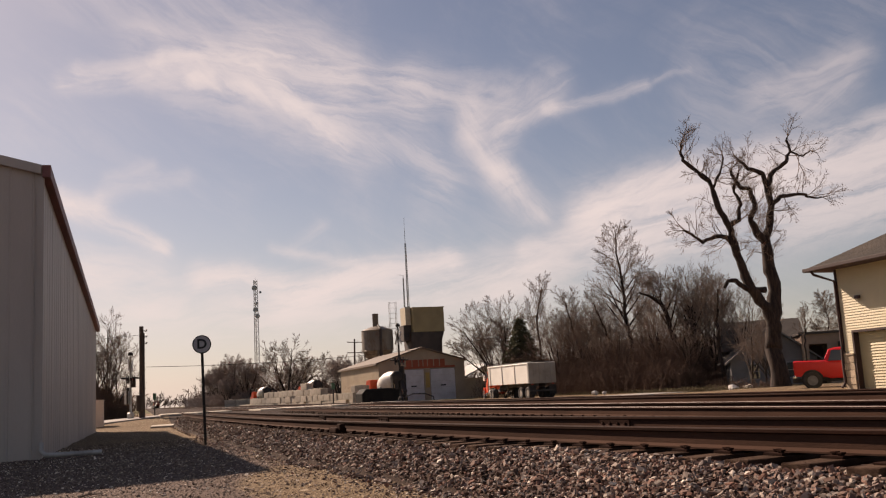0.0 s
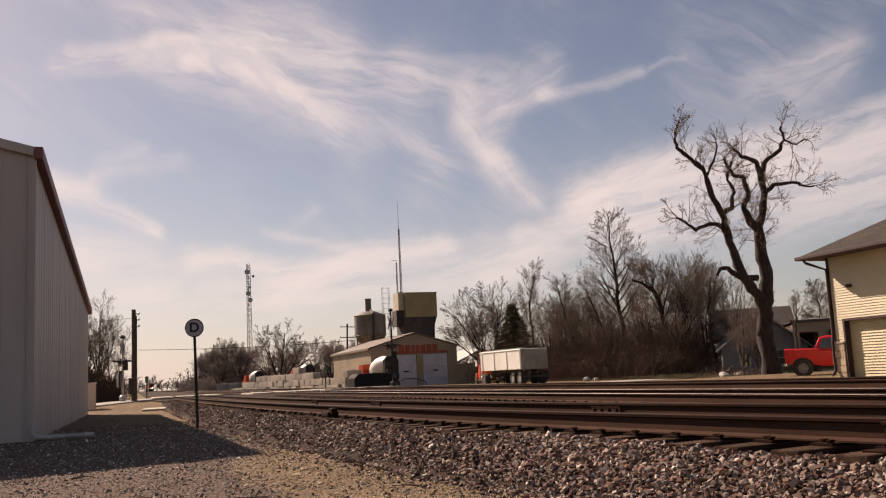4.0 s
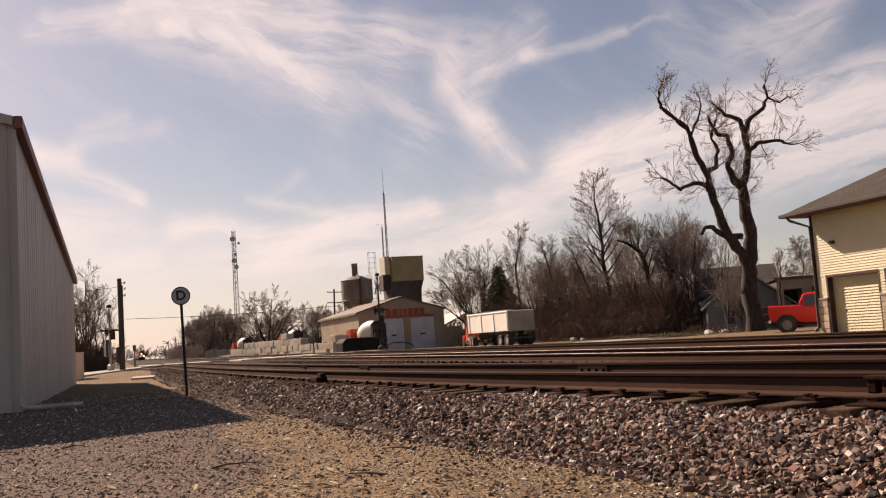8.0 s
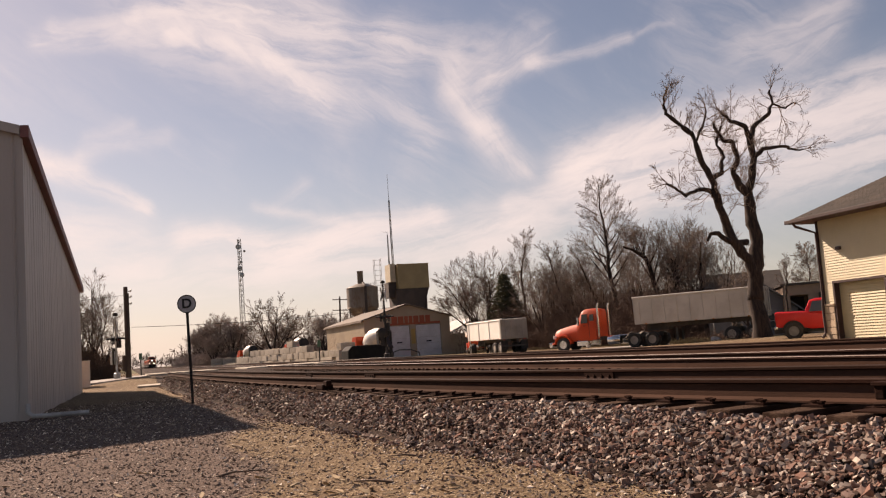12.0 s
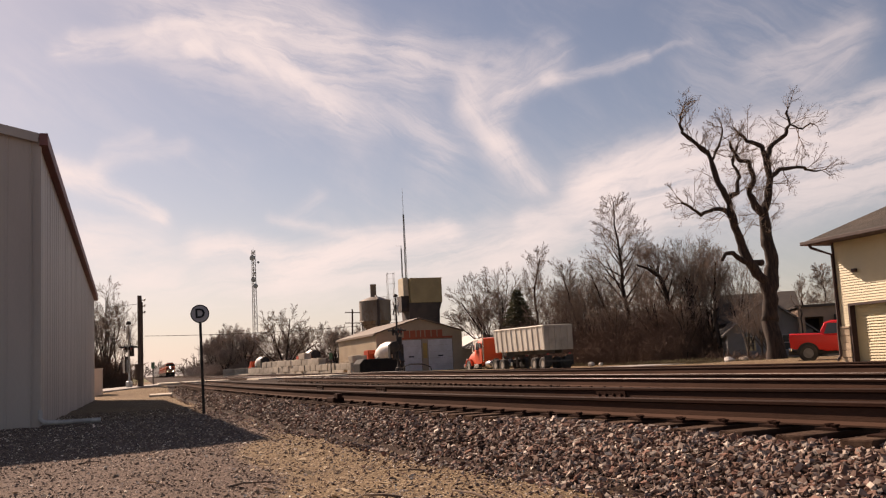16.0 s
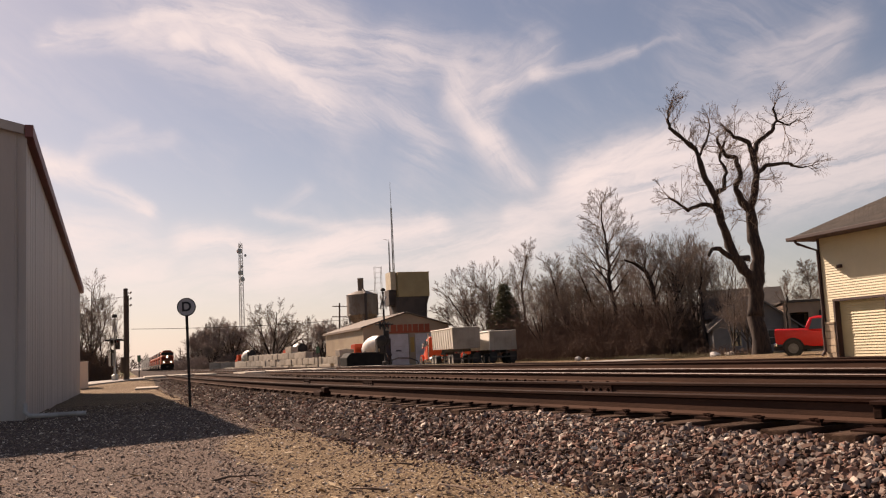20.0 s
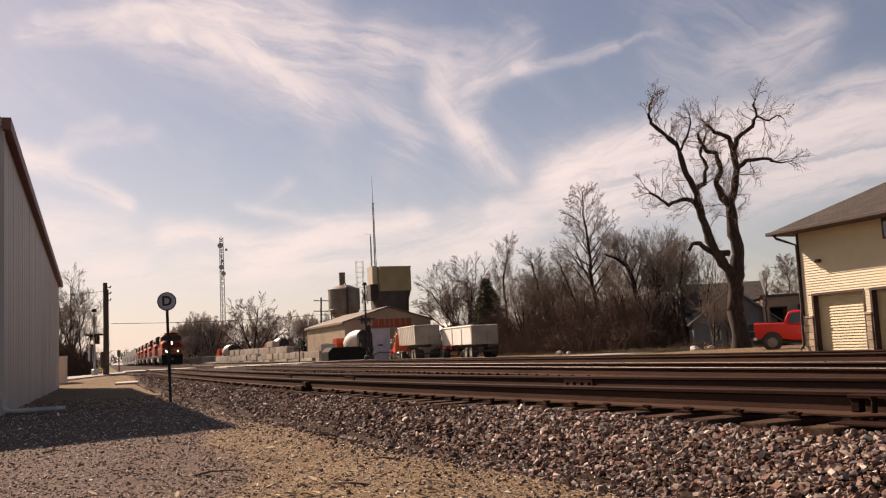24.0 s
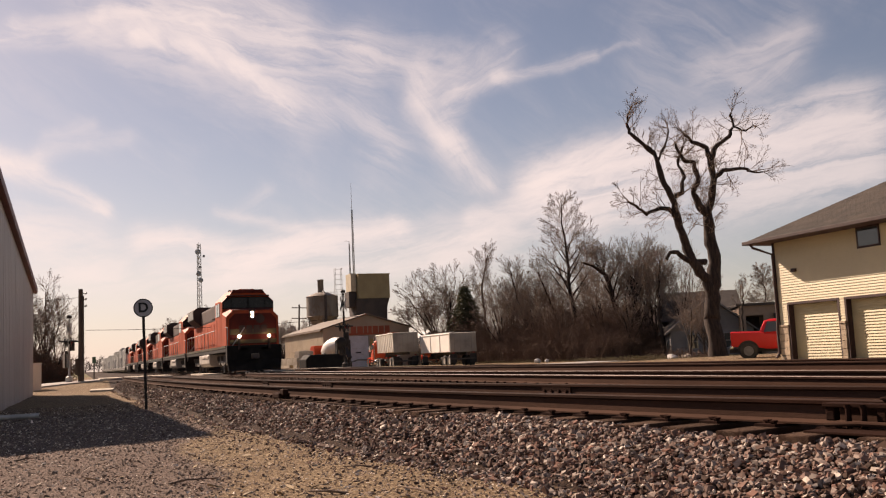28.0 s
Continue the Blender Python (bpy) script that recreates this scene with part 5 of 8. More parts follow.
# ---- wall of stacked concrete blocks ----
def build_block_wall():
    bw = thing("block_wall", None, "stacked pale concrete blocks in uneven courses", "block wall")
    blk = B()
    box(blk, -0.9, 0.9, -0.45, 0.45, 0.0, 0.72, 0.04)
    box(blk, -0.25, 0.25, -0.2, 0.2, 0.72, 0.80, 0.03)
    me = bpy.data.meshes.new("block")
    blk.to_mesh(me)
    blk.free()
    me.materials.append(M_CONC)
    r = random.Random(8)
    a, b = Vector((13.6, 138.0)), Vector((21.5, 101.0))
    n = 21
    dx = (b - a) / n
    ang = math.degrees(math.atan2(dx.y, dx.x))
    for i in range(n):
        high = 1 if i < 2 else 2 if i < 6 else 3 if i < 17 else 2
        if i in (9, 13):
            high += 1 if i == 13 else 0
        for k in range(high):
            ob = new("block", me)
            p = a + dx * (i + 0.5 + (0.5 if k % 2 else 0.0)) 
            ob.parent, ob.matrix_basis = bw, pose(p.x + r.uniform(-0.06, 0.06), p.y, k * 0.73 - 0.05, 0, 0, ang + r.uniform(-2, 2))
    st = thing("block_stack", pose(22.0, 99.0, 0.0, 0, 0, 12), "short stack of grey concrete blocks", "block wall")
    for i, (x, z) in enumerate(((0, 0), (0, 0.73), (1.9, 0), (0.2, 1.46))):
        ob = new("block", me)
        ob.parent, ob.matrix_basis = st, pose(x, 0, z - 0.05, 0, 0, i * 2)
    gs = thing("grey_block_stack", pose(13.0, 150.0, 0.0, 0, 0, -20), "low grey stack of concrete blocks", "block wall")
    for i in range(6):
        ob = new("block", me)
        ob.parent, ob.matrix_basis = gs, pose((i % 3) * 1.85, 0, (i // 3) * 0.73 + 0.1, 0, 0, i)


build_block_wall()


# ---- houses behind the trees ----
M_GREYSIDE = surf("grey blue clapboard", (0.185, 0.175, 0.178), (0.145, 0.138, 0.14), 0.8, 0, 0.8, 25, 0.15, 0.12)
M_GREYROOF = surf("dark grey roof", (0.10, 0.083, 0.072), (0.075, 0.062, 0.054), 0.9, 0, 0.8, 20, 0.4, 0.25)
M_TANHOUSE = surf("brown house wall", (0.34, 0.24, 0.18), (0.28, 0.20, 0.15), 0.8, 0, 0.8, 20, 0.15, 0.12)
M_WTRIM = surf("weathered grey trim", (0.24, 0.235, 0.24), (0.18, 0.175, 0.18), 0.7)


M_BARGE = surf("dull grey bargeboard", (0.19, 0.18, 0.18), (0.14, 0.135, 0.135), 0.8)


def build_houses():
    h = thing("grey_house", pose(49.0, 64.5, -0.2, 0, 0, -28), "grey clapboard house with a steep dark roof behind trees", "house")
    bm = B()
    box(bm, -3.4, 3.4, 0, 7, 0, 2.3)
    prism(bm, ((-3.4, 2.3), (3.4, 2.3), (0, 4.9)), 0.0, 0.15, "y")
    prism(bm, ((-3.4, 2.3), (3.4, 2.3), (0, 4.9)), 6.85, 7.0, "y")
    part("wall", bm, M_GREYSIDE, h)
    for k in range(18):
        bm = B()
        hull(bm, ((-3.4, -0.03, 0.05 + k * 0.125), (3.4, -0.03, 0.05 + k * 0.125), (3.4, 0, 0.05 + k * 0.125), (-3.4, 0, 0.05 + k * 0.125), (-3.4, -0.008, 0.175 + k * 0.125), (3.4, -0.008, 0.175 + k * 0.125), (3.4, 0, 0.175 + k * 0.125), (-3.4, 0, 0.175 + k * 0.125)), BOX)
        part("clapboard", bm, M_GREYSIDE, h)
    for s in (-1, 1):
        bm = B()
        hull(bm, ((s * 3.75, -0.3, 2.05), (0, -0.3, 4.95), (0, 7.3, 4.95), (s * 3.75, 7.3, 2.05), (s * 3.75, -0.3, 2.2), (0, -0.3, 5.1), (0, 7.3, 5.1), (s * 3.75, 7.3, 2.2)), BOX)
        part("roof_slope", bm, M_GREYROOF, h)
        bm = B()
        hull(bm, ((s * 3.8, -0.34, 2.0), (0, -0.34, 4.92), (0, -0.30, 4.92), (s * 3.8, -0.30, 2.0), (s * 3.8, -0.34, 2.14), (0, -0.34, 5.06), (0, -0.30, 5.06), (s * 3.8, -0.30, 2.14)), BOX)
        part("bargeboard", bm, M_BARGE, h)
    for x in (-1.6, 1.4):
        w = thing("window", None)
        w.parent = h
        bm = B()
        for a in ((x - 0.5, x - 0.4, 0.7, 2.05), (x + 0.4, x + 0.5, 0.7, 2.05), (x - 0.4, x + 0.4, 0.7, 0.8), (x - 0.4, x + 0.4, 1.95, 2.05), (x - 0.4, x + 0.4, 1.34, 1.40)):
            box(bm, a[0], a[1], -0.06, -0.016, a[2], a[3])
        part("window_frame", bm, M_WTRIM, w)
        bm = B()
        box(bm, x - 0.4, x + 0.4, -0.035, -0.017, 0.8, 1.95)
        part("pane", bm, M_GLASS, w)
    h2 = thing("tall_grey_house", pose(54.6, 71.0, -0.2, 0, 0, -30), "taller grey house with a plain dark gable roof", "house")
    bm = B()
    box(bm, -4.5, 2.3, 0, 8, 0, 3.5)
    part("wall", bm, M_GREYSIDE, h2)
    bm = B()
    prism(bm, ((-0.4, 3.3), (8.4, 3.3), (4, 6.2)), -4.9, 2.6, "x")
    part("roof", bm, M_GREYROOF, h2)
    h4 = thing("long_brown_building", pose(55.5, 91.0, -0.2, 0, 0, -8), "long brown building hidden behind the tree line", "building")
    bm = B()
    box(bm, -7.0, 7.0, 0, 9, 0, 3.9)
    part("wall", bm, surf("dark brown wall", (0.15, 0.10, 0.075), (0.12, 0.08, 0.06), 0.85), h4)
    bm = B()
    prism(bm, ((-0.4, 3.8), (9.4, 3.8), (4.5, 5.9)), -7.3, 7.3, "x")
    part("roof", bm, surf("brown metal roof", (0.105, 0.066, 0.05), (0.08, 0.05, 0.038), 0.8, 0, 0.6, 20, 0.2, 0.15), h4)
    h3 = thing("brown_house", pose(52.1, 62.0, -0.2, 0, 0, -32), "brown house with a dark porch opening", "house")
    bm = B()
    box(bm, -1.7, -1.2, 0, 0.2, 0, 4.1)
    box(bm, 0.2, 5.0, 0, 0.2, 0, 4.1)
    box(bm, -1.2, 0.2, 0, 0.2, 3.3, 4.1)
    box(bm, -1.7, -1.5, 0.2, 7, 0, 4.1)
    box(bm, -1.5, 5.0, 2.6, 2.8, 0, 4.1)
    part("wall", bm, M_TANHOUSE, h3)
    bm = B()
    box(bm, -1.9, 5.3, -0.2, 7.3, 4.1, 4.3)
    part("roof", bm, M_GREYROOF, h3)
    bm = B()
    box(bm, -1.2, 0.2, 2.5, 2.58, 0, 3.2)
    part("door", bm, M_BROWN, h3)
    bm = B()
    box(bm, 1.0, 1.3, -0.3, -0.02, 2.7, 3.4, 0.03)
    part("porch_lamp", bm, M_DARK, h3)


build_houses()

# ---- road vehicles: local +y is forward, the origin lies on the ground under the front bumper ----
M_RED = surf("glossy red car paint", (0.62, 0.022, 0.022), (0.55, 0.02, 0.02), 0.22, 0, 0.6, 30, 0.0, 0.03)
M_ORANGE = surf("orange truck paint", (0.58, 0.062, 0.012), (0.50, 0.054, 0.011), 0.5, 0, 0.6, 30, 0.02, 0.06, spec=0.3)
M_TRAILER = surf("dusty grey aluminium trailer", (0.64, 0.60, 0.53), (0.53, 0.49, 0.425), 0.6, 0.0, 0.5, 20, 0.1, 0.12)
M_WTRAILER = surf("white painted trailer", (0.90, 0.87, 0.80), (0.82, 0.79, 0.72), 0.5, 0.0, 0.5, 20, 0.06, 0.1)
# tailgates: road dust, and the shade of the rear put into the colour
M_GATE = surf("dusty tailgate with shade painted in", (0.36, 0.325, 0.28), (0.27, 0.24, 0.205), 0.85, 0, 0.8, 20, 0.1, 0.15)
M_CHASSIS = surf("dusty black chassis", (0.045, 0.04, 0.036), (0.085, 0.075, 0.065), 0.8, 0.1, 1.0, 20, 0.2, 0.3)
M_LAMPRED = surf("red lamp lens", (0.35, 0.02, 0.015), None, 0.3)
M_LAMPCLEAR = surf("clear lamp lens", (0.7, 0.7, 0.68), None, 0.2)
M_AMBER = surf("amber lamp lens", (0.6, 0.22, 0.02), None, 0.3)


M_DUSTRIM = surf("dusty steel wheel", (0.34, 0.305, 0.26), (0.25, 0.22, 0.185), 0.7, 0.15, 2.0, 30, 0.1, 0.2)


def wheel(parent, x, y, r, w, rim_mat, name="wheel", dish=1.0):
    """A wheel whose axle lies along x; the rim looks outwards on the side of x."""
    ob = new(name)
    ob.parent, ob.matrix_basis = parent, pose(x, y, r)
    s = 1 if x > 0 else -1
    turn = pose(0, 0, 0, 0, 90 * s, 0)
    bm = B()
    k = r * 0.58
    lathe(bm, ((k, -w * 0.5), (r * 0.9, -w * 0.5), (r, -w * 0.36), (r, w * 0.36), (r * 0.9, w * 0.5), (k, w * 0.5), (k, -w * 0.5)), 26, turn)
    part("tyre", bm, M_BLACK, ob, smooth=True)
    bm = B()
    lathe(bm, ((k, w * 0.44), (k * 0.93, w * 0.44), (k * 0.85, w * (0.44 - 0.26 * dish)), (k * 0.42, w * (0.44 - 0.30 * dish)), (k * 0.36, w * 0.40), (0.0, w * 0.42)), 22, turn)
    part("rim", bm, rim_mat, ob, smooth=True)
    for a in range(8):
        bm = B()
        q = a * math.pi / 4
        lathe(bm, ((0.0, 0.0), (k * 0.13, 0.0), (k * 0.13, 0.01), (0.0, 0.012)), 8, turn @ pose(k * 0.63 * math.cos(q), k * 0.63 * math.sin(q), w * (0.44 - 0.27 * dish)))
        part("hand_hole", bm, M_DARK, ob)
    return ob


def loft(bm, sections, mi=0):
    """Skins a row of equal rings of points, with caps."""
    rings = [[bm.verts.new(p) for p in s] for s in sections]
    n = len(rings[0])
    for a, b in zip(rings, rings[1:]):
        for k in range(n):
            bm.faces.new((a[k], a[(k + 1) % n], b[(k + 1) % n], b[k])).material_index = mi
    bm.faces.new(rings[0][::-1])
    bm.faces.new(rings[-1])
    bmesh.ops.recalc_face_normals(bm, faces=bm.faces[:])


def arch(bm, x0, x1, y, z, r0, r1, a0, a1, n):
    """A curved band over a wheel, in one piece."""
    rows = []
    for k in range(n + 1):
        w = math.pi * (a0 + (a1 - a0) * k / n)
        rows.append([(x, y + r * math.cos(w), z + r * math.sin(w)) for x, r in ((x0, r0), (x1, r0), (x1, r1), (x0, r1))])
    loft(bm, rows)


M_CARGLASS = glassy("tinted car glass", (0.07, 0.08, 0.09), 0.05)
M_RIM = surf("dark alloy wheel", (0.20, 0.19, 0.185), (0.14, 0.135, 0.13), 0.4, 0.6, 3, 40, 0.05, 0.1)


def pickup(m):
    """A crew cab pickup, 5.4 m long; built from profiles across its length."""
    t = thing("pickup_truck", m, "glossy red crew cab pickup truck parked beside the garages", "pickup truck")
    W = 0.93

    def ring(y, z0, z1, w0, w1, r=0.10):
        return [(-w0, y, z0), (w0, y, z0), (w0 + 0.03, y, z0 + r), (w1 + 0.02, y, z1 - r), (w1 - r, y, z1), (-w1 + r, y, z1), (-w1 - 0.02, y, z1 - r), (-w0 - 0.03, y, z0 + r)]
    bm = B()
    loft(bm, [ring(-0.02, 0.55, 0.95, 0.78, 0.72), ring(-0.12, 0.46, 1.08, 0.88, 0.86), ring(-0.55, 0.44, 1.16, 0.92, 0.9), ring(-1.35, 0.44, 1.20, W, 0.92),
              ring(-1.5, 0.44, 1.22, W, 0.93), ring(-3.35, 0.46, 1.26, W, 0.93), ring(-3.55, 0.52, 1.29, W, 0.93, 0.06), ring(-4.80, 0.60, 1.33, W, 0.93, 0.06), ring(-4.90, 0.64, 1.31, 0.9, 0.91, 0.06)])
    part("body", bm, M_RED, t, smooth=True)
    bm = B()
    loft(bm, [ring(-1.45, 1.18, 1.26, 0.86, 0.80, 0.03), ring(-2.15, 1.18, 1.80, 0.88, 0.70, 0.09), ring(-2.5, 1.18, 1.87, 0.88, 0.69, 0.10), ring(-3.05, 1.18, 1.86, 0.88, 0.69, 0.10), ring(-3.34, 1.18, 1.79, 0.87, 0.70, 0.08), ring(-3.56, 1.18, 1.36, 0.86, 0.82, 0.03)])
    part("cab", bm, M_RED, t, smooth=True)
    for s in (-1, 1):
        for a, b, c, d in ((-2.02, -2.62, -2.66, -1.66), (-2.72, -3.22, -3.40, -2.72)):
            bm = B()
            x0, x1 = s * 0.935, s * 0.785
            hull(bm, ((x0, d, 1.25), (x0, c, 1.25), (x1, b, 1.73), (x1, a, 1.73), (x0 - s * 0.04, d, 1.25), (x0 - s * 0.04, c, 1.25), (x1 - s * 0.04, b, 1.73), (x1 - s * 0.04, a, 1.73)), BOX)
            bmesh.ops.recalc_face_normals(bm, faces=bm.faces[:])
            part("side_window", bm, M_CARGLASS, t)
        bm = B()
        box(bm, s * 0.95 - 0.012, s * 0.95 + 0.012, -2.58, -2.42, 1.06, 1.10, 0.005)
        part("door_handle", bm, M_RED, t)
        bm = B()
        box(bm, s * 0.93, s * 1.13, -1.75, -1.62, 1.2, 1.36, 0.03)
        part("side_mirror", bm, M_DARK, t)
        bm = B()
        box(bm, s * 0.80 - 0.11, s * 0.80 + 0.11, -4.925, -4.80, 0.90, 1.24, 0.03)
        part("tail_lamp", bm, M_LAMPRED, t)
        bm = B()
        box(bm, s * 0.7 - 0.17, s * 0.7 + 0.17, -0.16, -0.02, 0.84, 1.0, 0.04)
        part("headlight", bm, M_LAMPCLEAR, t)
        for y in (-0.92, -4.14):
            bm = B()
            arch(bm, s * 0.80, s * 0.985, y, 0.40, 0.44, 0.49, 0.0, 1.0, 12)
            part("wheel_arch", bm, M_DARK, t, "dark wheel arch moulding")
            bm = B()
            lathe(bm, ((0.0, 0.0), (0.44, 0.0), (0.44, 0.02), (0.0, 0.02)), 20, pose(s * 0.955, y, 0.42) @ pose(0, 0, 0, 0, 90 * s, 0))
            part("wheel_well", bm, M_BLACK, t)
            wheel(t, s * 0.90, y, 0.395, 0.27, M_RIM, dish=0.3)
    bm = B()
    box(bm, -0.72, 0.72, -4.75, -3.65, 1.20, 1.335)
    part("bed_cover", bm, M_DARK, t)
    bm = B()
    box(bm, -0.93, 0.93, -4.99, -4.84, 0.50, 0.66, 0.04)
    part("rear_bumper", bm, M_CHROME, t)
    bm = B()
    box(bm, -0.93, 0.93, -0.1, 0.04, 0.44, 0.62, 0.05)
    part("front_bumper", bm, M_DARK, t)
    bm = B()
    hull(bm, ((-0.80, -1.50, 1.26), (0.80, -1.50, 1.26), (0.66, -2.08, 1.74), (-0.66, -2.08, 1.74), (-0.80, -1.53, 1.24), (0.80, -1.53, 1.24), (0.66, -2.11, 1.72), (-0.66, -2.11, 1.72)), BOX)
    bmesh.ops.recalc_face_normals(bm, faces=bm.faces[:])
    part("windscreen", bm, M_GLASS, t)
    bm = B()
    box(bm, -0.8, 0.8, -5.0, -0.4, 0.32, 0.5)
    part("underbody", bm, M_BLACK, t)
    return t


pickup(pose(33.1, 34.0, 0.15, 0, 0, -130))


def tractor(t):
    """A conventional day cab tractor, built under the thing t: 7 m from the bumper to the end of the chassis."""
    bm = B()
    for x in (-0.45, 0.35):
        box(bm, x, x + 0.1, -8.9, -0.3, 0.72, 0.95)
    for y in (-1.0, -2.6, -4.4, -8.3):
        box(bm, -0.4, 0.4, y, y + 0.15, 0.74, 0.92)
    part("chassis", bm, M_CHASSIS, t)

    def ring(y, z0, z1, w0, w1, r):
        return [(-w0, y, z0), (w0, y, z0), (w0, y, z0 + (z1 - z0) * 0.45), (w1, y, z1 - r), (w1 - r, y, z1), (-w1 + r, y, z1), (-w1, y, z1 - r), (-w0, y, z0 + (z1 - z0) * 0.45)]
    bm = B()
    loft(bm, [ring(-0.45, 0.75, 1.42, 0.60, 0.52, 0.12), ring(-0.60, 0.62, 1.58, 0.76, 0.64, 0.16), ring(-1.0, 0.66, 1.72, 0.84, 0.70, 0.2), ring(-1.7, 0.70, 1.86, 0.90, 0.76, 0.22), ring(-2.55, 0.75, 2.0, 0.98, 0.86, 0.2)])
    part("hood", bm, M_ORANGE, t, smooth=True)
    bm = B()
    loft(bm, [ring(-2.5, 0.80, 2.0, 1.02, 0.98, 0.08), ring(-2.62, 0.80, 2.08, 1.06, 1.0, 0.08), ring(-2.86, 0.72, 2.82, 1.08, 0.92, 0.16), ring(-3.08, 0.72, 3.0, 1.08, 0.90, 0.2), ring(-3.6, 0.72, 3.06, 1.08, 0.9, 0.2), ring(-4.08, 0.78, 2.98, 1.08, 0.92, 0.16)])
    cab = part("cab", bm, M_ORANGE, t, "orange painted cab", smooth=True)
    bm = B()
    hull(bm, ((-0.86, -2.58, 2.06), (0.86, -2.58, 2.06), (0.78, -2.83, 2.76), (-0.78, -2.83, 2.76), (-0.86, -2.64, 2.02), (0.86, -2.64, 2.02), (0.78, -2.89, 2.72), (-0.78, -2.89, 2.72)), BOX)
    bmesh.ops.recalc_face_normals(bm, faces=bm.faces[:])
    part("windscreen", bm, M_GLASS, cab)
    for s in (-1, 1):
        bm = B()
        prism(bm, ((-2.86, 2.0), (-3.42, 2.0), (-3.42, 2.66), (-3.0, 2.66)), s * 1.02, s * 1.085, "x")
        part("door_window", bm, M_GLASS, cab)
        bm = B()
        prism(bm, ((-3.62, 2.14), (-3.92, 2.14), (-3.92, 2.62), (-3.62, 2.62)), s * 1.02, s * 1.085, "x")
        part("rear_side_window", bm, M_GLASS, cab)
        bm = B()
        box(bm, s * 1.09 - 0.006, s * 1.09 + 0.006, -3.53, -3.51, 0.95, 2.7)
        box(bm, s * 1.09 - 0.012, s * 1.09 + 0.012, -3.28, -3.10, 1.78, 1.83)
        part("door_seam", bm, M_DARK, cab)
        bm = B()
        box(bm, s * 1.12, s * 1.36, -2.82, -2.70, 1.85, 2.45, 0.04)
        part("mirror", bm, M_CHROME, t)
        # front fender over the steering wheel
        bm = B()
        arch(bm, s * 0.68, s * 1.17, -1.35, 0.52, 0.60, 0.70, 0.02, 0.98, 12)
        part("front_fender", bm, M_ORANGE, t)
        bm = B()
        box(bm, s * 0.78 - 0.16, s * 0.78 + 0.16, -0.66, -0.44, 0.98, 1.22, 0.05)
        part("headlight", bm, M_LAMPCLEAR, t)
        bm = B()
        box(bm, s * 0.95 - 0.2, s * 0.95 + 0.2, -3.4, -2.5, 0.36, 0.72, 0.03)
        part("step_box", bm, M_CHROME, t)
        bm = B()
        lathe(bm, ((0.0, 0.0), (0.30, 0.0), (0.33, 0.04), (0.33, 0.96), (0.30, 1.0), (0.0, 1.0)), 20, pose(s * 0.88, -5.9, 0.66) @ LIE_Y)
        part("fuel_tank", bm, M_CHROME, t, "polished aluminium fuel tank", smooth=True)
        bm = B()
        tube(bm, ((s * 0.98, -4.24, 0.9), (s * 0.98, -4.24, 3.15), (s * 0.98, -4.34, 3.4)), 0.065, 10)
        part("exhaust_pipe", bm, M_CHROME, t, smooth=True)
        wheel(t, s * 1.03, -1.35, 0.52, 0.28, M_CHROME)
        for y in (-7.0, -8.35):
            wheel(t, s * 0.98, y, 0.52, 0.52, M_DUSTRIM)
        bm = B()
        arch(bm, s * 0.74, s * 1.22, -6.95, 0.52, 0.58, 0.61, 0.1, 0.5, 8)
        part("rear_fender", bm, M_CHROME, t)
    bm = B()
    box(bm, -0.50, 0.50, -0.49, -0.42, 0.82, 1.38, 0.05)
    part("grille", bm, M_CHROME, t)
    bm = B()
    box(bm, -1.15, 1.15, -0.50, -0.20, 0.38, 0.72, 0.05)
    part("front_bumper", bm, M_CHROME, t)
    for k in range(5):
        bm = B()
        box(bm, -0.6 + k * 0.28, -0.48 + k * 0.28, -3.18, -3.08, 2.98, 3.07, 0.02)
        part("marker_lamp", bm, M_AMBER, t)


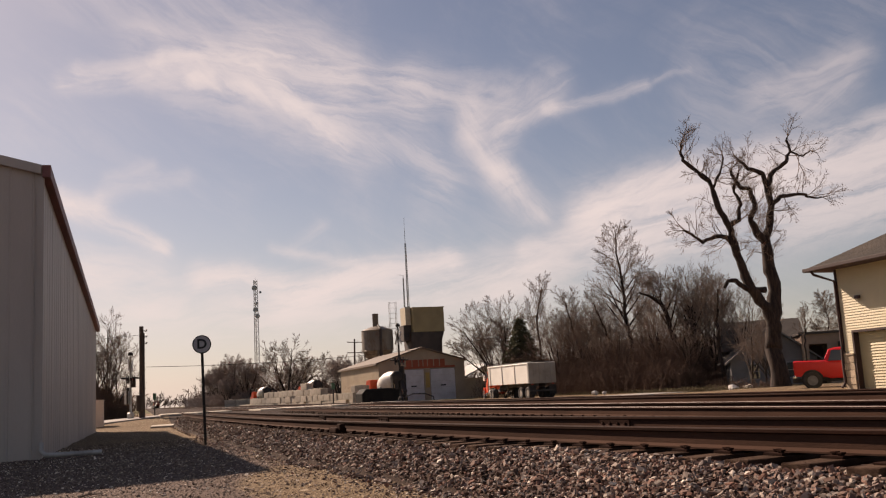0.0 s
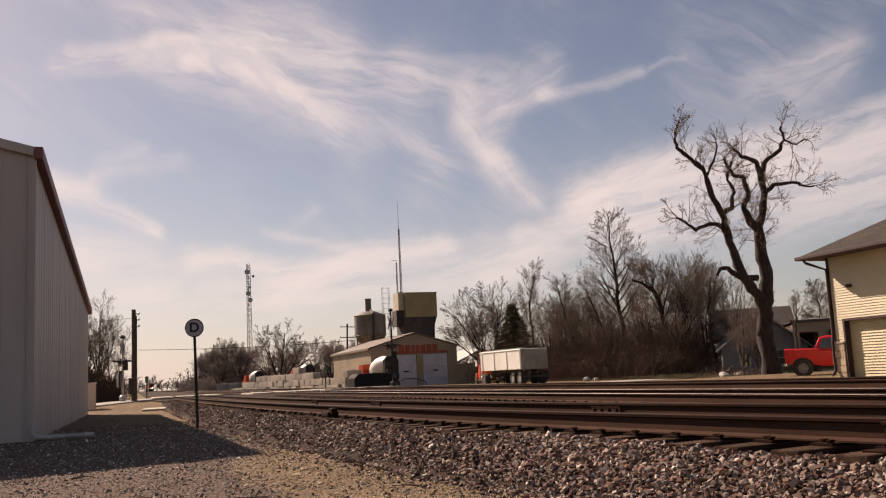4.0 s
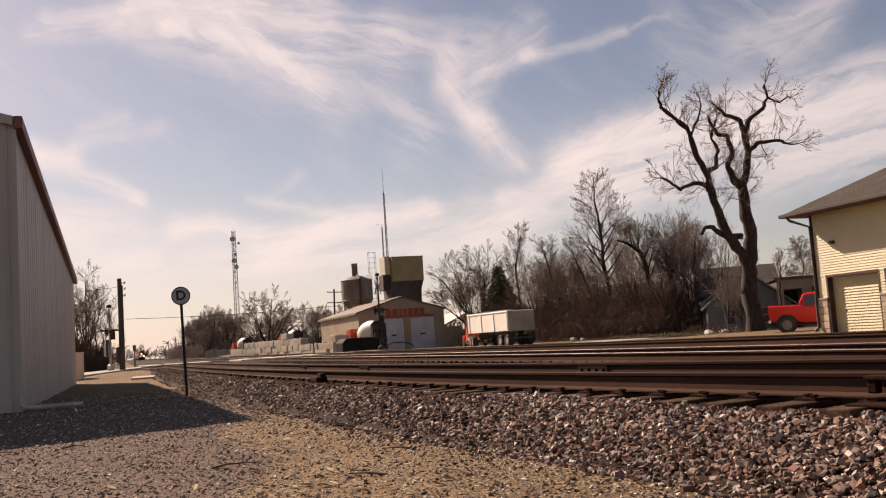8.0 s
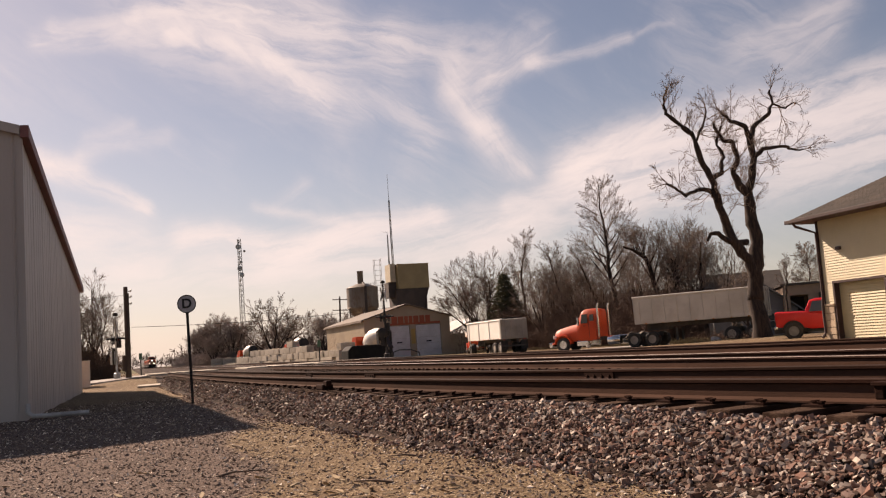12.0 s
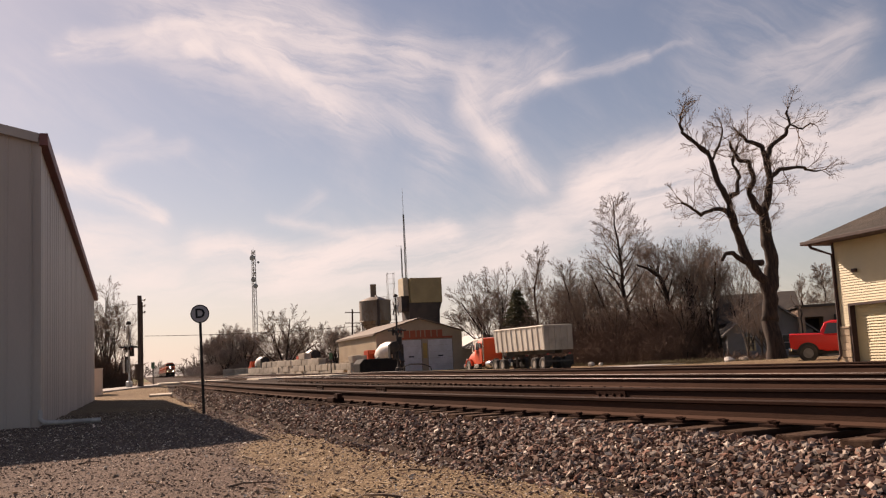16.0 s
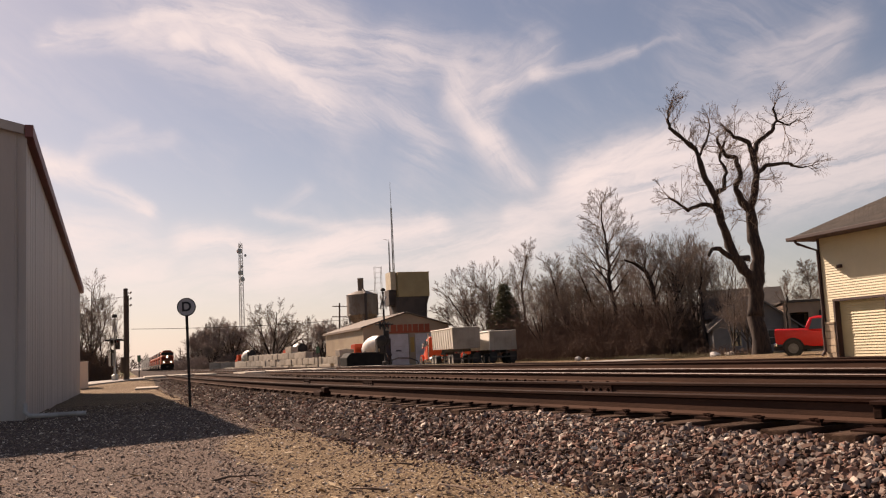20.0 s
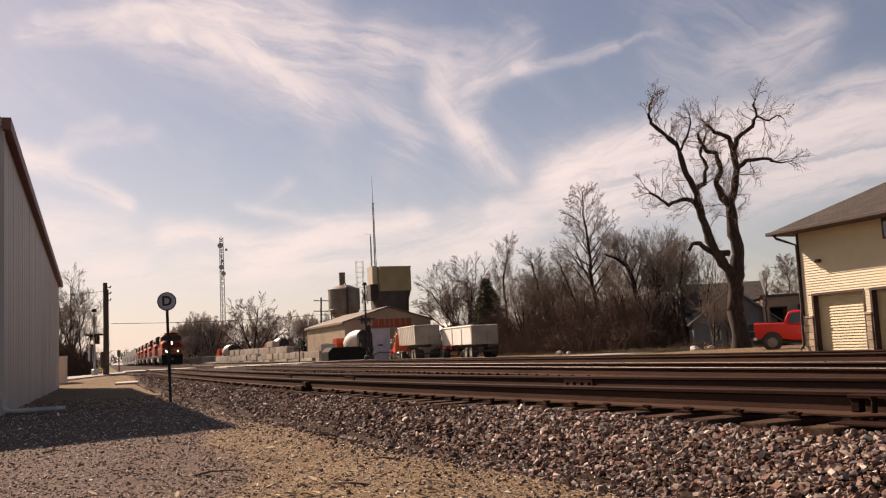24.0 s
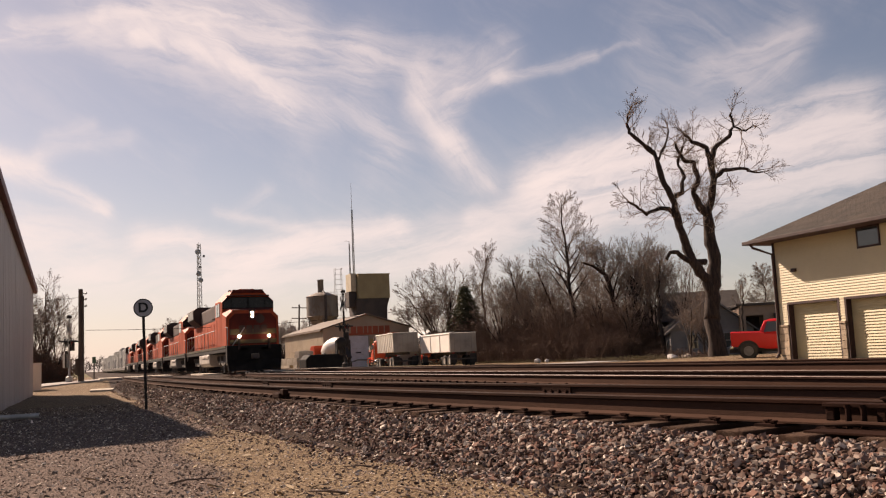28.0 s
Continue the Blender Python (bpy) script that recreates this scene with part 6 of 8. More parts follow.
def end_dump(t, body, y0, length, ribs, label, zt=3.5, zb=1.62, wb=1.12):
    """An end dump trailer from y0 backwards, built under the thing t."""
    y1 = y0 - length
    wt = 1.27
    tr = part("tub", loft_tub(y0, y1, wt, wb, zt, zb), body, t, label)
    bm = B()
    for s in (-1, 1):
        tube(bm, ((s * wt, y0 + 0.02, zt), (s * wt, y1, zt)), 0.07, 8)
    tube(bm, ((-wt, y0, zt), (wt, y0, zt)), 0.07, 8)
    tube(bm, ((-wt, y1, zt), (wt, y1, zt)), 0.07, 8)
    part("top_rail", bm, body, t, smooth=True)
    for k in range(ribs):
        y = y0 - 0.35 - k * (length - 0.6) / (ribs - 1)
        for s in (-1, 1):
            bm = B()
            hull(bm, ((s * wb, y, zb), (s * (wb + 0.06), y, zb), (s * (wb + 0.06), y - 0.11, zb), (s * wb, y - 0.11, zb),
                      (s * wt, y, zt - 0.05), (s * (wt + 0.05), y, zt - 0.05), (s * (wt + 0.05), y - 0.11, zt - 0.05), (s * wt, y - 0.11, zt - 0.05)), BOX)
            bmesh.ops.recalc_face_normals(bm, faces=bm.faces[:])
            part("rib", bm, body, t)
    bm = B()
    box(bm, -wt - 0.03, wt + 0.03, y1 - 0.09, y1 - 0.02, zb - 0.05, zt + 0.05, 0.02)
    gate = part("tailgate", bm, M_GATE, t, "dusty grey tailgate, shade of the rear painted in")
    for x in (-0.85, -0.28, 0.28, 0.85):
        bm = B()
        box(bm, x - 0.05, x + 0.05, y1 - 0.15, y1 - 0.09, zb, zt - 0.1, 0.01)
        part("gate_post", bm, M_GATE, gate)
    for z in (zb + 0.25, zt - 0.35):
        bm = B()
        box(bm, -wt + 0.05, wt - 0.05, y1 - 0.14, y1 - 0.092, z, z + 0.09, 0.01)
        part("gate_bar", bm, M_GATE, gate)
    for x in (-0.22, 0.05):
        bm = B()
        box(bm, x, x + 0.17, y1 - 0.16, y1 - 0.142, zb + 0.55, zb + 1.25, 0.005)
        part("gate_panel", bm, M_GATE, gate)
    for s in (-1, 1):
        for k in range(7):
            bm = B()
            box(bm, s * (wb + 0.015) - 0.02, s * (wb + 0.015) + 0.02, y0 - 0.9 - k * 1.2, y0 - 0.78 - k * 1.2, zb - 0.02, zb + 0.05, 0.01)
            part("marker_lamp", bm, M_AMBER, tr)
    bm = B()
    for x in (-0.42, 0.32):
        box(bm, x, x + 0.1, y1 + 0.1, y0 - 0.6, zb - 0.3, zb - 0.02)
    box(bm, -0.5, 0.5, y0 - 2.2, y0 - 0.6, zb - 0.5, zb - 0.3)
    part("trailer_chassis", bm, M_CHASSIS, t)
    for s in (-1, 1):
        for y in (y1 + 0.6, y1 + 2.0):
            wheel(t, s * 0.98, y, 0.52, 0.52, M_DUSTRIM)
        bm = B()
        box(bm, s * 0.98 - 0.33, s * 0.98 + 0.33, y1 + 0.02, y1 + 0.05, 0.35, 1.15, 0.005)
        part("mud_flap", bm, M_BLACK, t)
        bm = B()
        box(bm, s * 1.0 - 0.1, s * 1.0 + 0.1, y1 - 0.02, y1 + 0.02, 1.2, 1.32, 0.02)
        part("tail_lamp", bm, M_LAMPRED, t)
        bm = B()
        box(bm, s * 0.6 - 0.06, s * 0.6 + 0.06, y0 - 2.9, y0 - 2.75, 0.35, 1.2, 0.01)
        part("landing_leg", bm, M_CHASSIS, t)
    bm = B()
    box(bm, -1.22, 1.22, y1 - 0.05, y1 + 0.08, 0.62, 0.76, 0.02)
    part("under_run_bar", bm, M_CHASSIS, t)
    return tr


def loft_tub(y0, y1, wt, wb, zt, zb):
    bm = B()
    outer = ((-wb, zb), (wb, zb), (wt, zt), (wt - 0.07, zt), (wb - 0.06, zb + 0.1), (-wb + 0.06, zb + 0.1), (-wt + 0.07, zt), (-wt, zt))
    prism(bm, outer, y1, y0, "y")
    prism(bm, ((-wb, zb), (wb, zb), (wt, zt), (-wt, zt)), y0 - 0.08, y0 + 0.02, "y")
    return bm


def dump_semi(name, m, body, length, ribs, tarp, label, tub_label, zt=3.5, zb=1.62, bend=0.0):
    t = thing(name, m, label, "dump truck", "dump trucks")
    tractor(t)
    turn = pose(0, -7.9, 0) @ pose(0, 0, 0, 0, 0, bend) @ pose(0, 7.9, 0)
    for ob in list(t.children):
        ob.matrix_basis = turn @ ob.matrix_basis
    end_dump(t, body, -7.15, length, ribs, tub_label, zt, zb, 1.25 if tarp else 1.16)
    if tarp:
        bm = B()
        for k in range(10):
            a, b = math.pi * k / 10, math.pi * (k + 1) / 10
            q = [(1.25 * math.cos(w), y, zt + 0.02 + 0.2 * math.sin(w)) for y in (-7.0, -6.95 - length) for w in (a, b)]
            hull(bm, q, ((0, 1, 3, 2),))
        part("tarp", bm, surf("dark tarp", (0.10, 0.10, 0.085), (0.07, 0.07, 0.06), 0.8), t)
    return t


WHITE_TRUCK = dump_semi("white_dump_truck", None, M_WTRAILER, 8.8, 4, True, "orange tractor with a white tarped end dump trailer", "white painted dump tub", 3.05, 1.36, -16)
GREY_TRUCK = dump_semi("grey_dump_truck", None, M_TRAILER, 8.8, 10, False, "orange tractor hauling a dusty grey ribbed dump trailer", "dusty grey aluminium dump tub")


# ---- concrete mixers ----
M_DRUM = surf("white mixer drum", (0.74, 0.70, 0.65), (0.60, 0.55, 0.50), 0.5, 0, 0.7, 20, 0.1, 0.12)


def mixer(m, label):
    t = thing("concrete_mixer", m, label, "mixer truck", "mixer trucks")
    bm = B()
    for x in (-0.45, 0.35):
        box(bm, x, x + 0.1, -8.6, -0.4, 0.8, 1.05)
    part("chassis", bm, M_CHASSIS, t)
    bm = B()
    box(bm, -0.95, 0.95, -1.6, -0.2, 0.8, 1.75, 0.15)
    part("hood", bm, M_ORANGE, t)
    bm = B()
    prism(bm, ((-1.5, 0.8), (-1.5, 1.8), (-1.95, 2.75), (-3.0, 2.8), (-3.05, 0.8)), -1.15, 1.15, "x", bev=0.06)
    part("cab", bm, M_ORANGE, t)
    bm = B()
    hull(bm, ((-0.95, -1.50, 1.9), (0.95, -1.50, 1.9), (0.9, -1.88, 2.62), (-0.9, -1.88, 2.62), (-0.95, -1.58, 1.9), (0.95, -1.58, 1.9), (0.9, -1.96, 2.62), (-0.9, -1.96, 2.62)), BOX)
    part("windscreen", bm, M_GLASS, t)
    bm = B()
    lathe(bm, ((0.35, 0.0), (0.62, 0.15), (0.98, 1.2), (1.1, 2.1), (1.08, 2.9), (0.76, 4.1), (0.55, 4.7), (0.60, 4.75), (0.45, 4.8), (0.0, 4.3)), 24, pose(0, -3.4, 1.95) @ pose(0, 0, 0, 78, 0, 0))
    part("drum", bm, M_DRUM, t, "white mixer drum", smooth=True)
    bm = B()
    lathe(bm, ((0.9, 0.0), (0.75, 0.25), (0.62, 0.5), (0.70, 0.52), (0.0, 0.55)), 16, pose(0, -7.9, 2.75) @ pose(0, 0, 0, 70, 0, 0))
    box(bm, -0.85, -0.7, -8.2, -7.7, 0.9, 3.2)
    box(bm, 0.7, 0.85, -8.2, -7.7, 0.9, 3.2)
    box(bm, -0.85, 0.85, -8.0, -7.85, 3.1, 3.25)
    part("hopper_frame", bm, M_DARK, t)
    bm = B()
    prism(bm, ((-8.3, 2.5), (-9.5, 1.2), (-9.6, 1.3), (-8.4, 2.65)), -0.25, 0.25, "x")
    part("chute", bm, M_DARK, t)
    for s in (-1, 1):
        wheel(t, s * 1.0, -1.0, 0.52, 0.3, M_STEEL)
        for y in (-6.0, -7.3):
            wheel(t, s * 0.95, y, 0.52, 0.5, M_STEEL)
        bm = B()
        box(bm, s * 0.95 - 0.2, s * 0.95 + 0.2, -5.4, -5.0, 0.9, 1.9, 0.08)
        part("water_tank", bm, M_STEEL, t)
    return t


mixer(pose(25.6, 109.6, 0.0, 0, 0, 12), "orange mixer truck with a white drum before the workshop")
mixer(pose(24.6, 153.0, 0.3, 0, 0, 8), "orange mixer truck with a white drum behind the blocks")
mixer(pose(22.0, 199.0, 0.3, 0, 0, 12), "distant mixer truck with a white drum behind the blocks")

# black low tank trailer standing before the mixer
M_PITCH = surf("matt black tank paint", (0.014, 0.013, 0.013), (0.022, 0.02, 0.018), 0.8, 0, 1.0, 20, 0.1, 0.2, spec=0.15)
bt = thing("black_tank", pose(20.6, 84.0, 0.0, 0, 0, 8), "low black rounded tank on a skid in the yard", "tank")
bm = B()
prism(bm, ((-2.0, 0.25), (2.0, 0.25), (2.0, 1.2), (1.75, 1.6), (-1.6, 1.6), (-2.0, 1.2)), -0.9, 0.9, "y", bev=0.08)
part("body", bm, M_PITCH, bt)
for s in (-0.7, 0.7):
    bm = B()
    box(bm, -2.1, 2.1, s - 0.08, s + 0.08, 0.0, 0.25)
    part("skid", bm, M_DARK, bt)
bm = B()
tube(bm, ((2.1, -1.0, 0.1), (2.3, -1.0, 0.75), (3.0, -1.0, 0.95), (4.2, -1.0, 0.9), (5.0, -1.0, 0.6), (5.1, -1.0, 0.05)), 0.06, 8)
tagged(part("pipe_arch", bm, M_CHASSIS, at=pose(20.6, 84.0, 0.0, 0, 0, 8)), "dark bent pipe standing on the yard", "pipe")

# ---- train: local +y is backwards, the origin lies at rail height under the front coupler ----
M_LOCO = surf("orange locomotive paint", (0.46, 0.072, 0.018), (0.35, 0.055, 0.016), 0.65, 0, 0.5, 18, 0.04, 0.1, rust=(0.16, 0.06, 0.03), rust_at=(0.62, 0.82), spec=0.25)
# grimy red with the front's shade put into the colour, darker than M_LOCO
M_LOCOSHADE = surf("grimy red locomotive front, shade painted in", (0.115, 0.015, 0.008), (0.075, 0.011, 0.007), 0.7, 0, 0.8, 18, 0.05, 0.15, rust=(0.07, 0.03, 0.02), rust_at=(0.6, 0.8), spec=0.2)
M_LOCODARK = surf("sooty dark green black roof", (0.038, 0.016, 0.011), (0.055, 0.027, 0.02), 0.75, 0.0, 0.5, 18, 0.1, 0.2)
M_YELLOW = surf("yellow locomotive stripe", (0.072, 0.047, 0.011), (0.046, 0.029, 0.009), 0.45, 0, 0.6, 20, 0.04, 0.12)
M_TRUCKFR = surf("dusty locomotive truck", (0.075, 0.062, 0.052), (0.13, 0.11, 0.09), 0.85, 0.1, 1.0, 20, 0.3, 0.3)
M_TANKGREY = surf("dusty pale fuel tank", (0.42, 0.37, 0.32), (0.33, 0.29, 0.25), 0.7, 0.1, 0.8, 20, 0.15, 0.2)
M_PILOT = surf("sooty black pilot", (0.010, 0.009, 0.008), (0.02, 0.017, 0.015), 0.85, 0, 1.0, 20, 0.2, 0.3, spec=0.2)
M_CABGLASS = surf("dark cab glass", (0.012, 0.012, 0.013), (0.02, 0.02, 0.02), 0.25, 0, 1, 10, 0, 0.1, spec=0.25)
M_LIGHT = glow("lit headlamp", (1.0, 0.90, 0.72), 24.0)
M_DITCH = glow("lit ditch lamp", (1.0, 0.86, 0.64), 18.0)
M_DIM = surf("unlit lamp glass", (0.35, 0.34, 0.32), None, 0.2)


def loco(lit):
    t = thing("locomotive", None, "orange diesel locomotive with dark roof and yellow stripes" + (", headlights lit" if lit else ""), "locomotive", "" if lit else "trailing locomotives")
    L = 22.2
    bm = B()
    box(bm, -1.5, 1.5, 1.1, L - 0.5, 1.18, 1.52, 0.03)
    part("frame_sill", bm, M_PILOT, t)
    for s in (-1, 1):
        bm = B()
        box(bm, s * 1.5 - 0.02, s * 1.5 + 0.02, 1.1, L - 0.5, 1.40, 1.54)
        part("sill_stripe", bm, M_YELLOW, t)
    # short hood, its top rising to the cab
    def ring(y, w, z0, z1, c):
        return [(-w, y, z0), (w, y, z0), (w, y, z1 - c), (w - c, y, z1), (-w + c, y, z1), (-w, y, z1 - c)]
    bm = B()
    loft(bm, [ring(0.85, 1.30, 1.52, 3.30, 0.30), ring(1.0, 1.46, 1.52, 3.48, 0.36), ring(2.36, 1.50, 1.52, 3.66, 0.30)])
    nose = part("nose", bm, M_LOCO, t, smooth=True)
    bm = B()
    prism(bm, ((-1.31, 1.54), (1.31, 1.54), (1.31, 2.98), (1.0, 3.29), (-1.0, 3.29), (-1.31, 2.98)), 0.82, 0.847, "y")
    part("nose_front", bm, M_LOCOSHADE, nose, "grimy red nose front with its shade painted in")
    bm = B()
    hull(bm, ((-1.06, 0.98, 3.492), (1.06, 0.98, 3.492), (1.18, 2.34, 3.672), (-1.18, 2.34, 3.672), (-1.06, 0.98, 3.5), (1.06, 0.98, 3.5), (1.18, 2.34, 3.68), (-1.18, 2.34, 3.68)), BOX)
    part("nose_top", bm, M_LOCOSHADE, nose)
    bm = B()
    box(bm, -1.30, 1.30, 0.80, 0.819, 2.12, 2.42, 0.005)
    part("nose_stripe", bm, M_YELLOW, nose)
    bm = B()
    box(bm, -1.30, 1.30, 0.80, 0.819, 1.62, 1.84, 0.005)
    part("nose_stripe", bm, M_YELLOW, nose)
    for x, w in ((-0.78, 0.34), (-0.38, 0.34), (0.02, 0.34), (0.42, 0.34)):
        bm = B()
        box(bm, x, x + w, 0.785, 0.799, 2.20, 2.62, 0.004)
        part("emblem_bar", bm, M_LOCODARK, nose)
    bm = B()
    lathe(bm, ((0.0, 0.0), (0.25, 0.0), (0.25, 0.03), (0.0, 0.03)), 20, pose(0.40, 0.83, 2.98) @ pose(0, 0, 0, 90, 0, 0))
    part("round_cover", bm, M_LOCODARK, nose)
    bm = B()
    box(bm, -0.20, 0.14, 0.78, 0.9, 2.92, 3.52, 0.03)
    hb = part("headlight_box", bm, M_LOCODARK, t)
    for z in (3.14, 3.32):
        bm = B()
        lathe(bm, ((0.0, 0.02), (0.085, 0.0), (0.085, -0.03), (0.0, -0.03)), 14, pose(-0.03, 0.77, z) @ pose(0, 0, 0, 90, 0, 0))
        part("headlight", bm, M_LIGHT if lit else M_DIM, hb)
    # cab with a wide dark window band under the roof
    bm = B()
    loft(bm, [ring(2.38, 1.46, 1.52, 4.54, 0.52), ring(2.75, 1.53, 1.52, 4.68, 0.58), ring(4.9, 1.53, 1.52, 4.72, 0.58)])
    cab = part("cab", bm, M_LOCO, t, smooth=True)
    bm = B()
    prism(bm, ((-0.96, 4.54), (0.96, 4.54), (0.86, 4.75), (-0.86, 4.75)), 2.33, 4.9, "y", bev=0.02)
    part("cab_roof", bm, M_LOCOSHADE, cab, "grimy red cab roof in the shade-darkened paint")
    for a, b, c in ((-1.40, -0.98, 0.26), (-0.93, -0.04, 0.0), (0.04, 0.93, 0.0), (0.98, 1.40, 0.26)):
        bm = B()
        lo, hi = (c, 0.0) if a < -0.95 else (0.0, c)
        hull(bm, ((a, 2.34, 3.70), (b, 2.34, 3.70), (b, 2.40, 3.70), (a, 2.40, 3.70), (a, 2.34, 4.28 - lo), (b, 2.34, 4.28 - hi), (b, 2.40, 4.28 - hi), (a, 2.40, 4.28 - lo)), BOX)
        part("windscreen_pane", bm, M_CABGLASS, cab)
    bm = B()
    prism(bm, ((-1.46, 3.64), (1.46, 3.64), (1.46, 4.04), (1.18, 4.32), (-1.18, 4.32), (-1.46, 4.04)), 2.36, 2.385, "y")
    part("window_surround", bm, M_PILOT, cab)
    bm = B()
    box(bm, -1.20, 1.20, 2.22, 2.62, 4.36, 4.42, 0.02)
    part("visor", bm, M_LOCODARK, cab)
    for s in (-1, 1):
        for a, b in ((2.95, 3.65), (3.78, 4.55)):
            bm = B()
            box(bm, s * 1.535 - 0.02, s * 1.535 + 0.02, a, b, 3.25, 4.0, 0.01)
            part("side_window", bm, M_GLASS, cab)
        bm = B()
        box(bm, s * 1.54 - 0.01, s * 1.54 + 0.01, 4.2, 4.8, 1.6, 3.15)
        part("door_panel", bm, M_LOCO, cab)
        bm = B()
        box(bm, s * 0.62 - 0.26, s * 0.62 + 0.26, 0.55, 0.82, 1.22, 1.40, 0.02)
        part("platform_step", bm, M_PILOT, t)
        bm = B()
        lathe(bm, ((0.0, 0.02), (0.075, 0.0), (0.085, -0.12), (0.0, -0.14)), 14, pose(s * 0.82, 0.42, 2.0) @ pose(0, 0, 0, 90, 0, 0))
        part("ditch_light", bm, M_DITCH if lit else M_DIM, t)
        bm = B()
        box(bm, s * 0.83 - 0.05, s * 0.83 + 0.05, 0.46, 0.6, 1.3, 1.95)
        part("ditch_light_bracket", bm, M_LOCODARK, t)
    bm = B()
    box(bm, -0.45, 0.45, 2.75, 3.5, 4.64, 4.82, 0.05)
    part("air_conditioner", bm, M_LOCO, t)
    for x in (-0.9, 0.8):
        bm = B()
        lathe(bm, ((0.0, 0.0), (0.09, 0.0), (0.09, 0.15), (0.0, 0.2)), 10, pose(x, 3.2, 4.62))
        part("antenna", bm, M_LOCODARK, t)
    # long hood: orange lower half, dark upper half
    for a, b, w in ((4.92, 9.0, 0.98), (9.02, 14.2, 1.0), (14.22, 16.8, 0.98)):
        bm = B()
        box(bm, -w, w, a, b, 1.52, 3.30, 0.03)
        hd = part("hood_section", bm, M_LOCO, t)
        bm = B()
        box(bm, -w - 0.005, w + 0.005, a, b, 3.30, 4.28, 0.12)
        part("hood_top", bm, M_LOCODARK, t)
        y = a + 0.3
        while y < b - 0.7:
            for s in (-1, 1):
                bm = B()
                box(bm, s * w - 0.02, s * w + 0.02, y, y + 0.62, 1.70, 3.1, 0.01)
                part("hood_door", bm, M_LOCO, hd)
            y += 0.72
    # radiator wings and the rear
    bm = B()
    prism(bm, ((-1.0, 3.3), (1.0, 3.3), (1.5, 3.75), (1.5, 4.45), (1.2, 4.66), (-1.2, 4.66), (-1.5, 4.45), (-1.5, 3.75)), 16.82, 20.4, "y", bev=0.03)
    part("radiator", bm, M_LOCODARK, t)
    bm = B()
    box(bm, -1.0, 1.0, 16.82, 21.2, 1.52, 3.29, 0.04)
    part("rear_hood", bm, M_LOCO, t)
    for s in (-1, 1):
        for k in range(3):
            bm = B()
            box(bm, s * 1.51 - 0.02, s * 1.51 + 0.02, 16.95 + k * 1.15, 18.0 + k * 1.15, 3.8, 4.4, 0.01)
            part("radiator_grille", bm, M_STEEL, t)
    bm = B()
    box(bm, -0.5, 0.5, 10.6, 11.5, 4.28, 4.58, 0.05)
    part("exhaust_housing", bm, M_LOCODARK, t)
    bm = B()
    box(bm, -1.28, -0.98, 5.2, 8.6, 3.35, 4.15, 0.05)
    box(bm, 0.98, 1.28, 5.2, 8.6, 3.35, 4.15, 0.05)
    part("inverter_cabinet", bm, M_LOCODARK, t)
    # pilot, plow, coupler, hoses, steps
    bm = B()
    box(bm, -1.5, 1.5, 0.55, 1.1, 0.55, 1.52, 0.03)
    part("pilot", bm, M_PILOT, t)
    bm = B()
    hull(bm, ((-1.45, 0.50, 0.12), (0, 0.18, 0.12), (0, 0.55, 0.12), (-1.45, 0.6, 0.12), (-1.45, 0.50, 0.72), (0, 0.32, 0.72), (0, 0.55, 0.72), (-1.45, 0.6, 0.72)), BOX)
    hull(bm, ((0, 0.18, 0.12), (1.45, 0.50, 0.12), (1.45, 0.6, 0.12), (0, 0.55, 0.12), (0, 0.32, 0.72), (1.45, 0.50, 0.72), (1.45, 0.6, 0.72), (0, 0.55, 0.72)), BOX)
    part("snow_plow", bm, M_PILOT, t)
    bm = B()
    box(bm, -0.18, 0.18, 0.0, 0.6, 0.75, 1.05, 0.06)
    part("coupler", bm, M_TRUCKFR, t)
    for s in (-1, 1):
        for z in (0.45, 0.8, 1.15):
            bm = B()
            box(bm, s * 1.28 - 0.2, s * 1.28 + 0.2, 0.6, 1.05, z, z + 0.04)
            part("step_tread", bm, M_TRUCKFR, t)
    # handrails
    for s in (-1, 1):
        bm = B()
        tube(bm, [(s * 1.45, 0.62, 1.0), (s * 1.45, 0.62, 2.5), (s * 1.45, 0.9, 2.55), (s * 1.47, 2.6, 2.55)], 0.02, 5)
        tube(bm, [(s * 1.45, 5.0, 2.55), (s * 1.45, L - 1.0, 2.55), (s * 1.45, L - 0.65, 2.4), (s * 1.45, L - 0.62, 0.9)], 0.02, 5)
        part("handrail", bm, M_STEEL, t)
        for k in range(9):
            bm = B()
            y = 5.3 + k * 1.9
            tube(bm, ((s * 1.45, y, 1.5), (s * 1.45, y, 2.55)), 0.018, 5)
            part("stanchion", bm, M_STEEL, t)
    bm = B()
    tube(bm, ((-1.2, 0.58, 1.5), (-0.55, 0.55, 2.45)), 0.03, 5)
    tube(bm, ((-0.55, 0.55, 2.45), (-0.5, 0.6, 2.5)), 0.02, 5)
    part("front_rail", bm, M_STEEL, t)
    # fuel tank
    bm = B()
    prism(bm, ((-1.35, 0.40), (1.35, 0.40), (1.5, 0.6), (1.5, 1.15), (-1.5, 1.15), (-1.5, 0.6)), 8.3, 13.6, "y", bev=0.04)
    part("fuel_tank", bm, M_TANKGREY, t, "dusty pale fuel tank")
    for s in (-1, 1):
        for k in range(2):
            bm = B()
            lathe(bm, ((0.0, 0.0), (0.2, 0.03), (0.2, 1.4), (0.0, 1.43)), 14, pose(s * 1.35, 8.6 + k * 1.7, 1.0) @ LIE_Y)
            part("air_reservoir", bm, M_TANKGREY, t, smooth=True)
    # two three-axle trucks
    for y0 in (2.6, 15.2):
        tk = thing("truck", pose(0, y0, 0))
        tk.parent = t
        for s in (-1, 1):
            bm = B()
